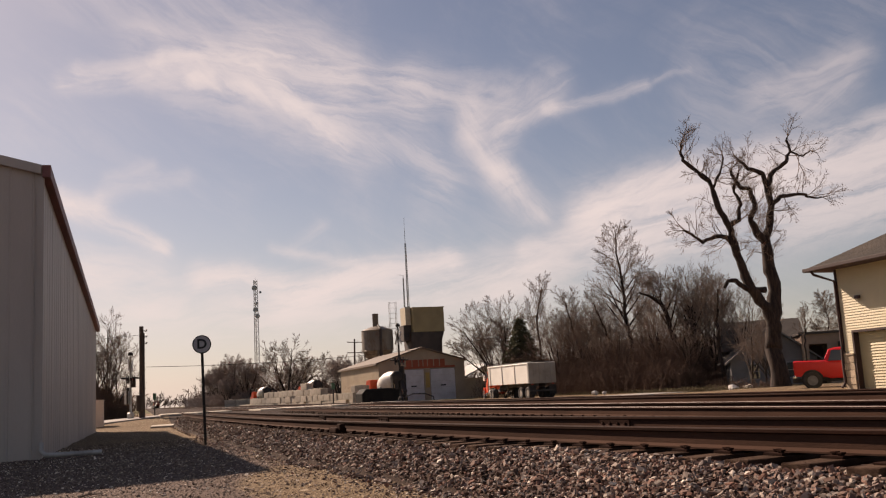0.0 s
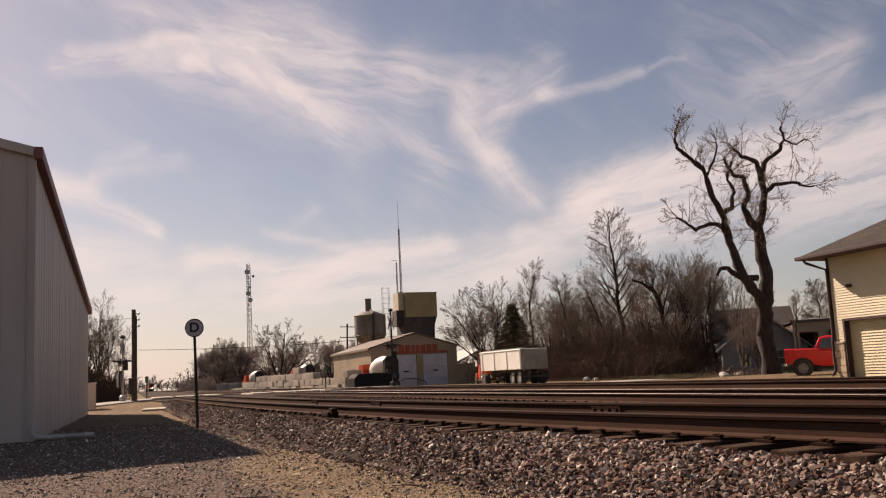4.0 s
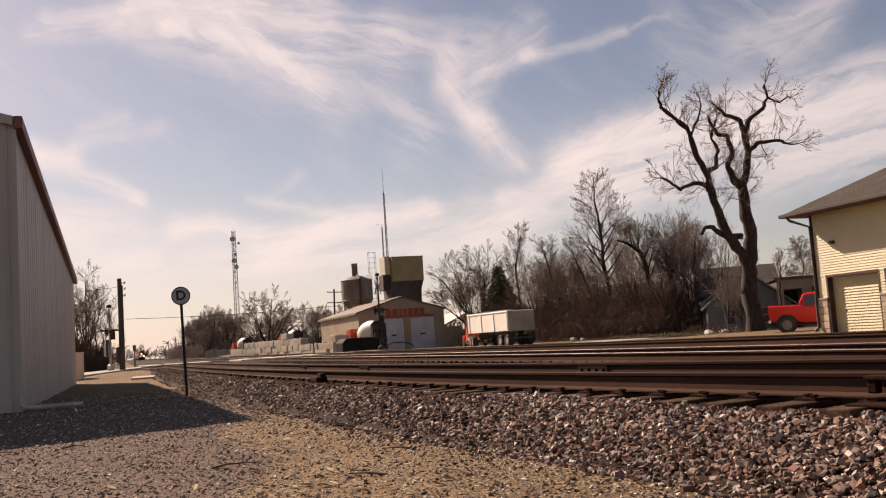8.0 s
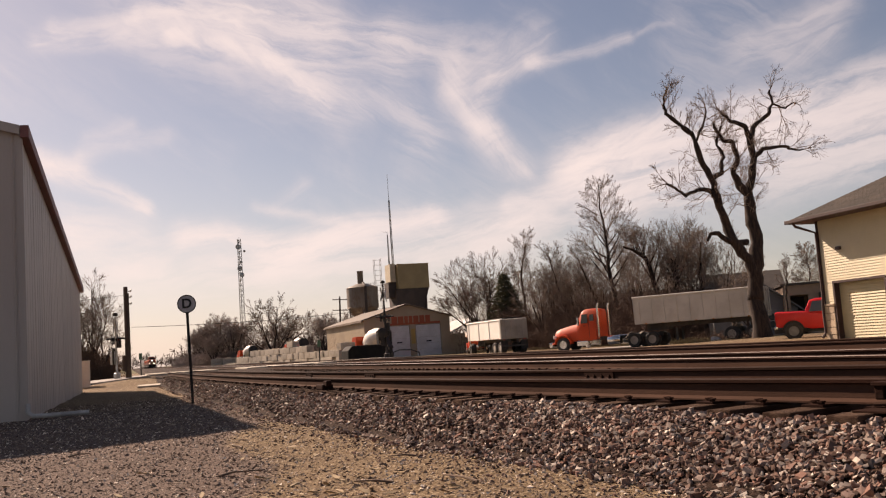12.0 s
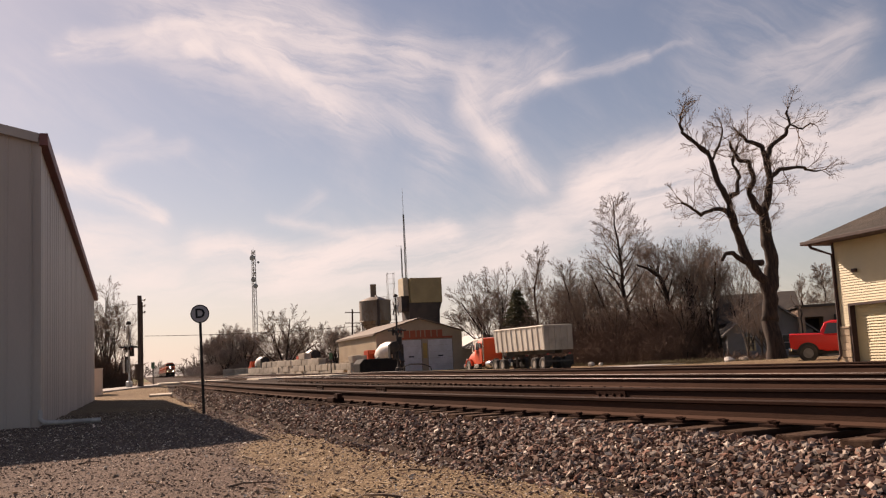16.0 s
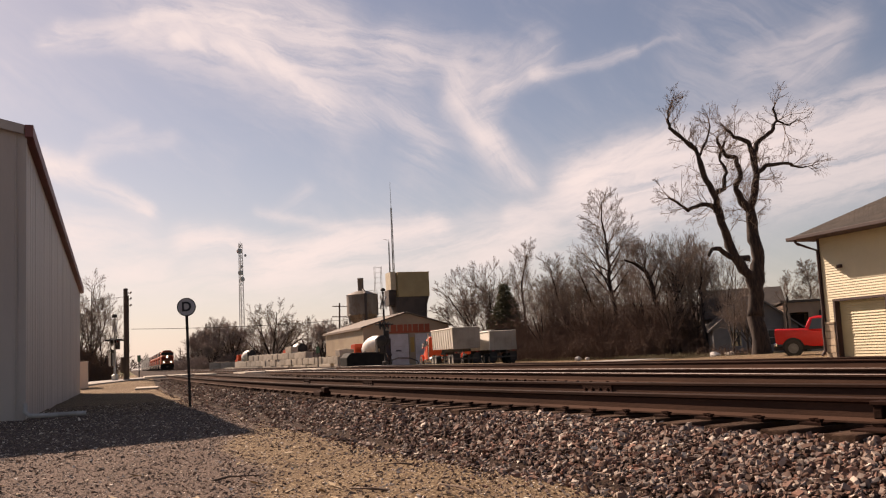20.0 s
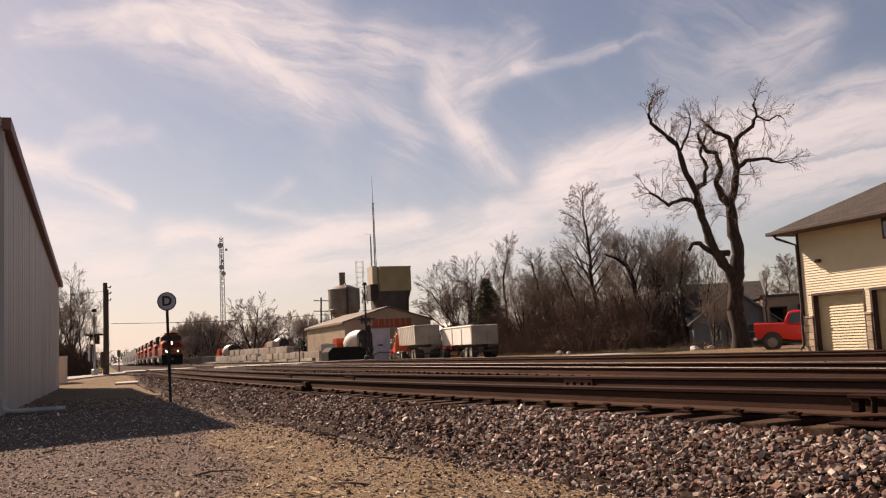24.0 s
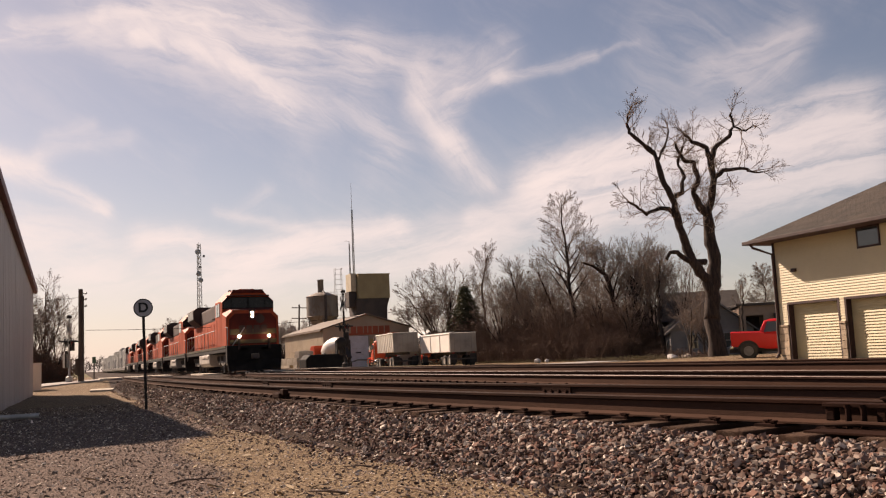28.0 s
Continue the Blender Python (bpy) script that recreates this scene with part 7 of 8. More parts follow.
            prism(bm, ((0.0, 0.75), (0.2, 1.02), (3.9, 1.02), (4.1, 0.75), (3.7, 0.45), (3.2, 0.62), (2.5, 0.45), (1.6, 0.45), (0.9, 0.62), (0.4, 0.45)), s * 1.02, s * 1.16, "x")
            part("side_frame", bm, M_TRUCKFR, tk)
            for k in range(3):
                bm = B()
                lathe(bm, ((0.56, -0.07), (0.56, -0.04), (0.53, -0.03), (0.52, 0.07), (0.42, 0.07), (0.36, 0.03), (0.14, 0.04), (0.12, 0.12), (0.0, 0.12)), 22, pose(s * 0.78, 0.2 + k * 1.85, 0.53) @ pose(0, 0, 0, 0, 90 * s, 0))
                part("wheel", bm, M_TRUCKFR, tk, smooth=True)
                bm = B()
                lathe(bm, ((0.0, 0.0), (0.09, 0.0), (0.10, 0.28), (0.0, 0.3)), 8, pose(s * 1.2, 0.45 + k * 1.6, 0.72))
                part("spring", bm, M_TRUCKFR, tk)
    return t


def container_car(colours, label):
    t = thing("well_car", None, label, "freight car", "container cars")
    bm = B()
    box(bm, -1.45, 1.45, 0.6, 18.6, 0.45, 0.95, 0.03)
    box(bm, -1.3, 1.3, 0.3, 2.0, 0.95, 1.2, 0.03)
    box(bm, -1.3, 1.3, 17.2, 18.9, 0.95, 1.2, 0.03)
    part("well", bm, M_TRUCKFR, t)
    for k, c in enumerate(colours):
        z = 0.6 + k * 2.6 if k == 0 else 3.2
        top = 4.5 if len(colours) == 1 else z + 2.56 if k == 0 else z + 1.9
        bm = B()
        box(bm, -1.22, 1.22, 2.4, 16.8, z if k else 0.97, top, 0.03)
        for j in range(30):
            for s in (-1, 1):
                box(bm, s * 1.235 - 0.016, s * 1.235 + 0.016, 2.7 + j * 0.47, 2.9 + j * 0.47, (z if k else 0.97) + 0.15, top - 0.16)
        part("container", bm, c, t)
    for y in (1.4, 17.8):
        tk = thing("truck", pose(0, y, 0))
        tk.parent = t
        for s in (-1, 1):
            bm = B()
            box(bm, s * 1.05 - 0.06, s * 1.05 + 0.06, -1.0, 1.0, 0.35, 0.65, 0.02)
            part("side_frame", bm, M_TRUCKFR, tk)
            for k in (-0.85, 0.85):
                bm = B()
                lathe(bm, ((0.46, -0.06), (0.42, 0.06), (0.0, 0.06)), 16, pose(s * 0.78, k, 0.42) @ pose(0, 0, 0, 0, 90 * s, 0))
                part("wheel", bm, M_TRUCKFR, tk, smooth=True)
    return t


UNIT, CAR = 22.5, 19.4
SPEED, NOSE_END = 22.5, 51.6          # metres a second, and where the nose is at the end
TRAIN = []


def build_train():
    TRAIN.append((loco(True), 0.0))
    tail = loco(False)
    TRAIN.append((tail, UNIT))
    for k in range(2, 6):
        TRAIN.append((copy_thing(tail, pose(0, 0, 0)), UNIT * k))
    white = surf("white container", (0.55, 0.53, 0.50), (0.46, 0.44, 0.41), 0.55, 0.1, 0.4, 15, 0.05, 0.1)
    grey = surf("grey container", (0.30, 0.29, 0.28), (0.24, 0.23, 0.22), 0.6, 0.1, 0.4, 15, 0.05, 0.1)
    a = container_car((grey, white), "well car with stacked white and grey containers")
    b = container_car((white,), "well car with one white container")
    y = UNIT * 6
    TRAIN.append((b, y))
    TRAIN.append((a, y + CAR))
    for k in range(2, 12):
        TRAIN.append((copy_thing(b if k % 3 else a, pose(0, 0, 0)), y + CAR * k))


build_train()

# ---- bare trees ----
def sticks(name, segs, material, parent, sides=3, label="", kind=""):
    """Joins tapered sticks (p, q, radius at p, radius at q) into one mesh."""
    n = len(segs)
    P = np.array([s[0] for s in segs], dtype=float)
    Q = np.array([s[1] for s in segs], dtype=float)
    R = np.array([(s[2], s[3]) for s in segs], dtype=float)
    d = Q - P
    d /= np.maximum(np.linalg.norm(d, axis=1), 1e-6)[:, None]
    ref = np.where(np.abs(d[:, 2:3]) > 0.9, np.array([[1.0, 0, 0]]), np.array([[0, 0, 1.0]]))
    u = np.cross(d, ref)
    u /= np.linalg.norm(u, axis=1)[:, None]
    v = np.cross(d, u)
    a = np.arange(sides) * 2 * np.pi / sides
    ring = np.cos(a)[None, :, None] * u[:, None, :] + np.sin(a)[None, :, None] * v[:, None, :]
    co = np.concatenate([P[:, None] + ring * R[:, 0, None, None], Q[:, None] + ring * R[:, 1, None, None]], axis=1).reshape(-1, 3)
    k = np.arange(sides)
    quad = np.stack([k, (k + 1) % sides, sides + (k + 1) % sides, sides + k], axis=1)
    faces = (quad[None] + (np.arange(n) * 2 * sides)[:, None, None]).reshape(-1, 4)
    me = bpy.data.meshes.new(name)
    me.vertices.add(len(co))
    me.vertices.foreach_set("co", co.reshape(-1).astype(np.float32))
    me.loops.add(faces.size)
    me.loops.foreach_set("vertex_index", faces.reshape(-1).astype(np.int32))
    me.polygons.add(len(faces))
    me.polygons.foreach_set("loop_start", np.arange(0, faces.size, 4, dtype=np.int32))
    me.polygons.foreach_set("use_smooth", np.ones(len(faces), dtype=bool))
    me.update(calc_edges=True)
    me.materials.append(material)
    ob = new(name, me)
    if parent:
        ob.parent = parent
    return tagged(ob, label, kind=kind)


class Grower:
    """Grows limbs that wander, fork and thin out into twigs."""

    def __init__(self, seed, levels=4, wander=0.16, lift=0.10, angle=0.75, kids=4.2, shrink=0.60, thin=0.013):
        self.r, self.levels, self.wander, self.lift, self.angle, self.kids, self.shrink, self.thin = random.Random(seed), levels, wander, lift, angle, kids, shrink, thin
        self.thick, self.fine = [], []

    def rnd(self):
        return Vector((self.r.gauss(0, 1), self.r.gauss(0, 1), self.r.gauss(0, 1)))

    def put(self, p, q, a, b):
        (self.thick if a > 0.05 else self.fine).append((p[:], q[:], max(a, self.thin), max(b, self.thin * 0.55)))

    def limb(self, p, d, length, rad, level, bare=0.35):
        n = 5 if level < self.levels else 3
        pts, dirs = [p], []
        for i in range(n):
            d = (d + self.rnd() * self.wander + Vector((0, 0, self.lift * (1 if level < 3 else 0.45)))).normalized()
            q = p + d * (length / n)
            a, b = rad * (1 - 0.75 * i / n), rad * (1 - 0.75 * (i + 1) / n)
            self.put(p, q, a, b)
            p = q
            pts.append(p)
            dirs.append((d.copy(), b))
        if level >= self.levels:
            # short side shoots near the tip
            for i in (1,):
                e = (dirs[i][0] * 0.8 + self.rnd() * 0.5).normalized()
                self.put(pts[i], pts[i] + e * length * self.r.uniform(0.25, 0.5), self.thin * 0.8, self.thin * 0.5)
            return
        count = int(self.kids + self.r.random() + (1 if level == self.levels - 1 else 0))
        for k in range(count):
            f = bare + (1 - bare) * (k + self.r.random()) / count
            i = min(n - 1, int(f * n))
            base = pts[i].lerp(pts[i + 1], f * n - i)
            dd, b = dirs[i]
            side = dd.cross(self.rnd()).normalized()
            nd = (dd * math.cos(self.angle * self.r.uniform(0.6, 1.3)) + side * math.sin(self.angle * self.r.uniform(0.6, 1.3))).normalized()
            self.limb(base, nd, length * self.shrink * self.r.uniform(0.75, 1.12) * (1.35 - 0.85 * f), max(b * 0.66, self.thin), level + 1, 0.12)


def make_tree(name, m, g, label, bark=None, twig=None, group=""):
    t = thing(name, m, label, "tree", group)
    if g.thick:
        sticks("trunk", g.thick, bark or M_BARK, t, 5)
    sticks("crown", g.fine, twig or M_TWIG, t, 3)
    return t


def bare_tree(m, seed, h, label, rad=0.16, forks=6, spread=0.5, upright=0.12, levels=4, kids=4.0, stem=0.25, name="bare_tree", group="bare trees", twig=None, shrink=0.60, thin=0.013):
    g = Grower(seed, min(levels, 4), 0.075, upright, 0.70, kids + 1.0, shrink, thin)
    g.put(Vector((0, 0, -0.3)), Vector((0.02, 0, h * stem)), rad, rad * 0.85)
    for k in range(forks):
        a = 2 * math.pi * (k + g.r.random() * 0.7) / forks
        tilt = spread * g.r.uniform(0.4, 1.2)
        d = Vector((math.sin(tilt) * math.cos(a), math.sin(tilt) * math.sin(a), math.cos(tilt)))
        g.limb(Vector((0, 0, h * stem * g.r.uniform(0.75, 1.0))), d, h * (1 - stem) * g.r.uniform(0.62, 0.86), rad * 0.6, 1)
    g.limb(Vector((0.02, 0, h * stem)), Vector((0.05, 0, 1)), h * (1 - stem) * 0.85, rad * 0.8, 1)
    return make_tree(name, m, g, label, twig=twig, group=group)


def leader_tree(m, seed, h, label, rad, first=0.28, reach=0.33, count=26, levels=4, group="bare trees", thin=0.016, tilt=0.85):
    """One stem to the top with ascending side limbs that shorten upwards."""
    g = Grower(seed, levels, 0.06, 0.06, 0.66, 5.6, 0.60, thin)
    n, p, pts = 14, Vector((0, 0, -0.3)), []
    for i in range(n):
        q = p + Vector((g.r.gauss(0, 0.10), g.r.gauss(0, 0.10), (h + 0.3) / n))
        g.put(p, q, rad * (1 - 0.9 * i / n), rad * (1 - 0.9 * (i + 1) / n))
        pts.append((p, q))
        p = q
    for k in range(count):
        f = first + (0.97 - first) * (k + g.r.random()) / count
        a, b = pts[min(n - 1, int(f * n))]
        base = a.lerp(b, f * n - int(f * n))
        w = k * 2.4 + g.r.uniform(-0.4, 0.4)
        up = tilt * g.r.uniform(0.8, 1.15)
        d = Vector((math.sin(up) * math.cos(w), math.sin(up) * math.sin(w), math.cos(up)))
        g.limb(base, d, h * reach * (1.08 - f * 0.78) * g.r.uniform(0.8, 1.2), rad * 0.42 * (1.1 - f), 2, 0.2)
    return make_tree("bare_tree", m, g, label, group=group)


def build_big_tree():
    g = Grower(21, 3, 0.15, 0.05, 0.68, 4.2, 0.56, 0.0075)
    limbs = (
        (0.54, 0.30, ((0.1, -0.2), (-0.1, 1.4), (-0.1, 2.8), (0.05, 4.2), (0.15, 5.0))),
        (0.36, 0.13, ((0.0, 3.0), (-0.1, 4.0), (-0.4, 4.8), (-1.0, 5.6), (-1.6, 7.0), (-2.1, 8.3), (-2.4, 9.7), (-2.9, 10.8), (-3.4, 12.4))),
        (0.14, 0.05, ((-3.4, 12.4), (-4.1, 12.9), (-5.0, 13.6), (-5.1, 14.3), (-4.9, 14.9))),
        (0.09, 0.04, ((-3.2, 12.0), (-2.5, 12.9), (-2.3, 14.0))),
        (0.46, 0.30, ((-0.1, 2.4), (0.05, 4.1), (0.4, 5.8), (0.2, 7.3), (0.1, 8.6))),
        (0.26, 0.08, ((0.1, 8.6), (0.4, 9.7), (0.8, 10.9), (0.7, 12.2), (0.5, 12.9), (-0.5, 13.2), (-1.2, 13.7))),
        (0.15, 0.04, ((0.8, 10.9), (1.5, 11.5), (2.6, 11.6), (3.6, 11.6), (4.6, 11.5))),
        (0.17, 0.05, ((0.7, 12.1), (1.2, 13.0), (2.1, 13.6), (2.5, 14.3), (2.5, 15.2))),
        (0.07, 0.03, ((2.5, 14.3), (3.5, 14.1), (4.2, 14.4))),
        (0.24, 0.08, ((0.1, 8.6), (-0.5, 9.3), (-0.8, 10.0), (-0.4, 10.8), (-0.6, 11.9), (-1.3, 12.0), (-1.8, 13.1))),
        (0.16, 0.05, ((-2.4, 9.7), (-1.7, 10.0), (-1.5, 11.0), (-1.6, 12.0), (-1.3, 12.9))),
        (0.16, 0.05, ((-2.1, 8.3), (-2.6, 9.0), (-3.3, 9.1), (-4.3, 8.7), (-4.9, 9.2), (-5.5, 9.4))),
        (0.19, 0.08, ((-0.3, 5.9), (-1.5, 5.9), (-2.3, 6.4), (-2.9, 6.4), (-3.1, 6.0))),
    )
    t = thing("old_tree", pose(35.2, 46.0, 0.0), "old bare tree with two thick twisting stems and broken limbs", "tree")
    for j, (ra, rb, line) in enumerate(limbs):
        pts = []
        for (xa, za), (xb, zb) in zip(line, line[1:]):
            for k in range(4):
                f = k / 4
                q = Vector((xa + (xb - xa) * f, noise.noise((xa * 0.7, za * 0.5 + f, 2.0)) * 0.3, za + (zb - za) * f))
                pts.append(q + Vector((noise.noise(q * 1.3) * 0.14, 0, noise.noise(q * 1.3 + Vector((5, 0, 0))) * 0.12)))
        pts.append(Vector((line[-1][0], 0, line[-1][1])))
        n = len(pts) - 1
        radii = [(ra + (rb - ra) * i / n) * (1 + 0.16 * noise.noise(pts[i] * 1.7 + Vector((0, 9, 0)))) for i in range(n + 1)]
        if j == 0:
            radii[0], radii[1] = ra * 1.3, ra * 1.12
        bm = B()
        tube(bm, pts, radii, 14)
        for v in bm.verts:
            v.co += Vector((noise.noise(v.co * 3.1), noise.noise(v.co * 3.1 + Vector((7, 0, 0))), 0)) * 0.07
            v.co += Vector((noise.noise(v.co * 9.0), noise.noise(v.co * 9.0 + Vector((3, 0, 0))), 0)) * 0.03
        part("limb" if j else "trunk", bm, M_BARK, t, smooth=2)
        for i in range(n):
            if pts[i].z > 7.2 and g.r.random() < 0.62:
                d = (pts[i + 1] - pts[i]).normalized()
                side = d.cross(g.rnd()).normalized()
                g.limb(pts[i], (d * 0.6 + side).normalized(), g.r.uniform(0.9, 2.1), 0.03, 1, 0.15)
        if line[-1][1] > 8:
            for _ in range(3):
                g.limb(pts[-1], ((pts[-1] - pts[-2]).normalized() + g.rnd() * 0.45).normalized(), g.r.uniform(0.8, 1.5), 0.028, 1, 0.1)
    sticks("crown", g.fine + g.thick, M_TWIG, t, 3)


build_big_tree()


def evergreen(m, h, label):
    t = thing("evergreen", m, label, "tree")
    bm = B()
    tube(bm, ((0, 0, -0.2), (0, 0, h * 0.95)), (0.16, 0.03), 7)
    part("trunk", bm, M_BARK, t)
    r = random.Random(3)
    segs = []
    for k in range(46):
        f = k / 46
        z = h * (0.07 + 0.92 * f)
        for j in range(int(15 - 8 * f)):
            a = j * 2 * math.pi / (15 - 8 * f) + k * 1.9 + r.uniform(-0.3, 0.3)
            z = h * (0.05 + 0.93 * f) + r.uniform(-0.12, 0.12)
            reach = (h * 0.42 * (1 - f) ** 0.9 + 0.10) * r.uniform(0.7, 1.08)
            out = Vector((math.cos(a), math.sin(a), 0))
            p, q = Vector((0, 0, z)), out * reach + Vector((0, 0, z - reach * 0.22 + 0.05))
            segs.append((p[:], q[:], 0.045, 0.02))
            across = Vector((-out.y, out.x, 0))
            for _ in range(int(5 + reach * 11)):
                w = 0.25 + 0.75 * r.random() ** 0.6
                b = p.lerp(q, w)
                e = b + across * r.gauss(0, 0.34) + out * r.uniform(0.05, 0.4) + Vector((0, 0, r.uniform(-0.24, 0.10)))
                segs.append((b[:], e[:], 0.055, 0.02))
    sticks("crown", segs, surf("dark conifer needles", (0.060, 0.062, 0.030), (0.10, 0.092, 0.045), 0.9, 0, 0.8, 6, 0, 0.35), t, 3)


def line_tree(m, seed, line, ra, rb, label, first=0.3, reach=5.0, count=26, levels=5, thin=0.013, tilt=0.75, kids=4.0, top=0.45, lift=0.13, group="bare trees", lr=0.36):
    """A trunk along a bent line in x and z, with ascending limbs that shorten towards the tip."""
    g = Grower(seed, min(levels, 4), 0.07, lift, 0.66, kids + 1.3, 0.60, thin)
    count = int(count * 1.3)
    pts = []
    for (xa, za), (xb, zb) in zip(line, line[1:]):
        for k in range(4):
            f = k / 4
            pts.append(Vector((xa + (xb - xa) * f + g.r.gauss(0, 0.05), g.r.gauss(0, 0.06), za + (zb - za) * f)))
    pts.append(Vector((line[-1][0], 0, line[-1][1])))
    n = len(pts) - 1
    for i in range(n):
        g.put(pts[i], pts[i + 1], ra + (rb - ra) * i / n, ra + (rb - ra) * (i + 1) / n)
    for k in range(count):
        f = first + (0.99 - first) * (k + g.r.random()) / count
        i = min(n - 1, int(f * n))
        base = pts[i].lerp(pts[i + 1], f * n - i)
        w = k * 2.4 + g.r.uniform(-0.4, 0.4)
        up = tilt * g.r.uniform(0.65, 1.2)
        d = Vector((math.sin(up) * math.cos(w), math.sin(up) * math.sin(w), math.cos(up)))
        g.limb(base, d, reach * (1 - (1 - top) * (f - first) / (1 - first)) * g.r.uniform(0.75, 1.2), max((ra + (rb - ra) * f) * lr, 0.03), 2, 0.25)
    return make_tree("bare_tree", m, g, label, group=group)


def fan_tree(m, seed, h, label, rad, forks=9, spread=1.05, levels=4, kids=6.4, thin=0.02, stem=0.12, group="bare trees", angle=0.6):
    """Limbs that fan out from a short trunk into a round crown of fine twigs."""
    g = Grower(seed, levels, 0.06, 0.03, angle, kids, 0.58, thin)
    g.put(Vector((0, 0, -0.3)), Vector((0, 0, h * stem)), rad, rad * 0.9)
    for k in range(forks):
        a = 2.4 * k + g.r.uniform(-0.3, 0.3)
        tilt = spread * math.sqrt((k + 0.3) / forks) * g.r.uniform(0.9, 1.1)
        d = Vector((math.sin(tilt) * math.cos(a), math.sin(tilt) * math.sin(a), math.cos(tilt)))
        g.limb(Vector((0, 0, h * stem * g.r.uniform(0.6, 1.0))), d, h * (1 - stem) * (0.86 - 0.22 * tilt) * g.r.uniform(0.92, 1.06), rad * 0.55, 1, 0.2)
    return make_tree("bare_tree", m, g, label, group=group)


# tree line behind the yard road, from the workshop to the garages
fan_tree(pose(43.3, 112, -0.1), 31, 13.2, "broad rounded bare tree with fine pale twigs", 0.26, 11)
evergreen(pose(43.3, 104, -0.1), 9.6, "dark green conical evergreen in the tree line")
line_tree(pose(44.2, 100, -0.1), 32, ((0, -0.2), (-0.2, 5), (-0.4, 9.1), (0.6, 12.6)), 0.22, 0.05, "slender bare tree in the tree line", 0.4, 3.6, 17, 5, tilt=0.65, kids=3.8)
leader_tree(pose(46.0, 82, -0.1, 0, -1.5, 0), 33, 16.0, "tall upright bare tree with a fan of ascending limbs", 0.34, 0.36, 0.36, 32, 4, thin=0.015, tilt=0.85)
line_tree(pose(47.1, 74, -0.1), 34, ((0, -0.2), (-0.3, 2), (-1.3, 4.75), (-2.2, 7.8), (-3.2, 8.5), (-4.4, 8.9)), 0.36, 0.09, "leaning bare tree with a dark bent trunk", 0.42, 3.2, 17, 5, tilt=0.6, kids=3.7)
line_tree(pose(46.9, 72, -0.1), 35, ((0, -0.2), (-0.1, 2.3), (-0.3, 5), (-0.4, 7.2)), 0.38, 0.26, "thick broken trunk with a crown of upright pale shoots", 0.45, 4.8, 17, 5, tilt=0.75, kids=3.7, top=0.9, lift=0.12, lr=0.2)
line_tree(pose(46.5, 68, -0.1), 36, ((0, -0.2), (-0.1, 3), (-0.1, 5.6), (0.3, 8.4)), 0.22, 0.06, "bare tree with a straight dark trunk", 0.35, 3.6, 17, 5, tilt=0.7, kids=3.8)
line_tree(pose(45.3, 92, -0.1), 37, ((0, -0.2), (0.3, 3), (-0.6, 6), (-1.4, 10)), 0.22, 0.05, "bare tree leaning over the brush", 0.35, 4.2, 18, 5, tilt=0.65, kids=3.8)
line_tree(pose(47.6, 86, -0.1), 38, ((0, -0.2), (-0.8, 3), (-2.2, 6), (-3.4, 9.2)), 0.24, 0.05, "bare tree leaning over the brush", 0.35, 4.2, 18, 5, tilt=0.65, kids=3.8)
line_tree(pose(46.6, 57.5, -0.1), 39, ((0, -0.2), (0.0, 2.6), (0.1, 4.0), (0.3, 5.4)), 0.10, 0.03, "small bare tree behind the old tree", 0.45, 1.7, 10, 4, thin=0.007, tilt=0.6, kids=3.6)
SCRUB = [bare_tree(pose(46.0, 96, -0.1), 40, 9.8, "bare scrub tree with tangled brown twigs", 0.20, 4, 0.45, 0.10, 5, 3.8, 0.15, group="scrub trees", thin=0.014),
         bare_tree(pose(45.0, 88, -0.1), 41, 8.6, "bare scrub tree with tangled brown twigs", 0.20, 4, 0.55, 0.08, 5, 3.8, 0.16, group="scrub trees", thin=0.014),
         bare_tree(pose(44.9, 70.5, -0.1), 42, 6.6, "bare scrub tree with tangled brown twigs", 0.16, 4, 0.7, 0.06, 5, 3.7, 0.22, group="scrub trees", thin=0.012),
         bare_tree(pose(50.2, 76, -0.1), 43, 10.8, "pale topped bare tree with dense upright twigs", 0.15, 7, 0.42, 0.14, 5, 3.9, 0.25, group="scrub trees", thin=0.014)]
VASE = fan_tree(pose(48.0, 74, -0.1), 46, 10.6, "pale topped bare tree with dense upright twigs", 0.16, 7, 0.55, 4, 4.6, 0.011, 0.22, "upright trees", 0.5)
for x, y, sc, a in ((45.0, 75, 0.92, 50), (50.6, 75, 1.0, 140), (52.6, 73.5, 0.93, 230), (47.9, 82, 1.02, 300), (42.8, 93, 0.85, 80), (46.2, 97, 0.98, 200), (44.6, 88, 0.85, 120), (42.2, 56.0, 0.42, 70), (47.0, 63.0, 0.62, 160)):
    ob = copy_thing(VASE, pose(x, y, -0.1, 0, 0, a))
    ob.scale = (sc, sc, sc * 1.03)
rt = random.Random(9)
for x, y, k, s in ((48.4, 98, 1, 1.1), (43.6, 81, 2, 1.0), (51.5, 88, 0, 1.0), (42.0, 58.0, 2, 0.66), (49.0, 104, 0, 0.95), (48.6, 91, 0, 0.95)):
    ob = copy_thing(SCRUB[k], pose(x, y, -0.1, rt.uniform(-5, 5), rt.uniform(-5, 5), rt.uniform(0, 360)))
    ob.scale = (s, s, s)
leader_tree(pose(67.8, 80.0, -0.2), 51, 9.2, "oval tree with dense level branches beyond the houses", 0.15, 0.48, 0.30, 54, 4, "", 0.012, 1.2)

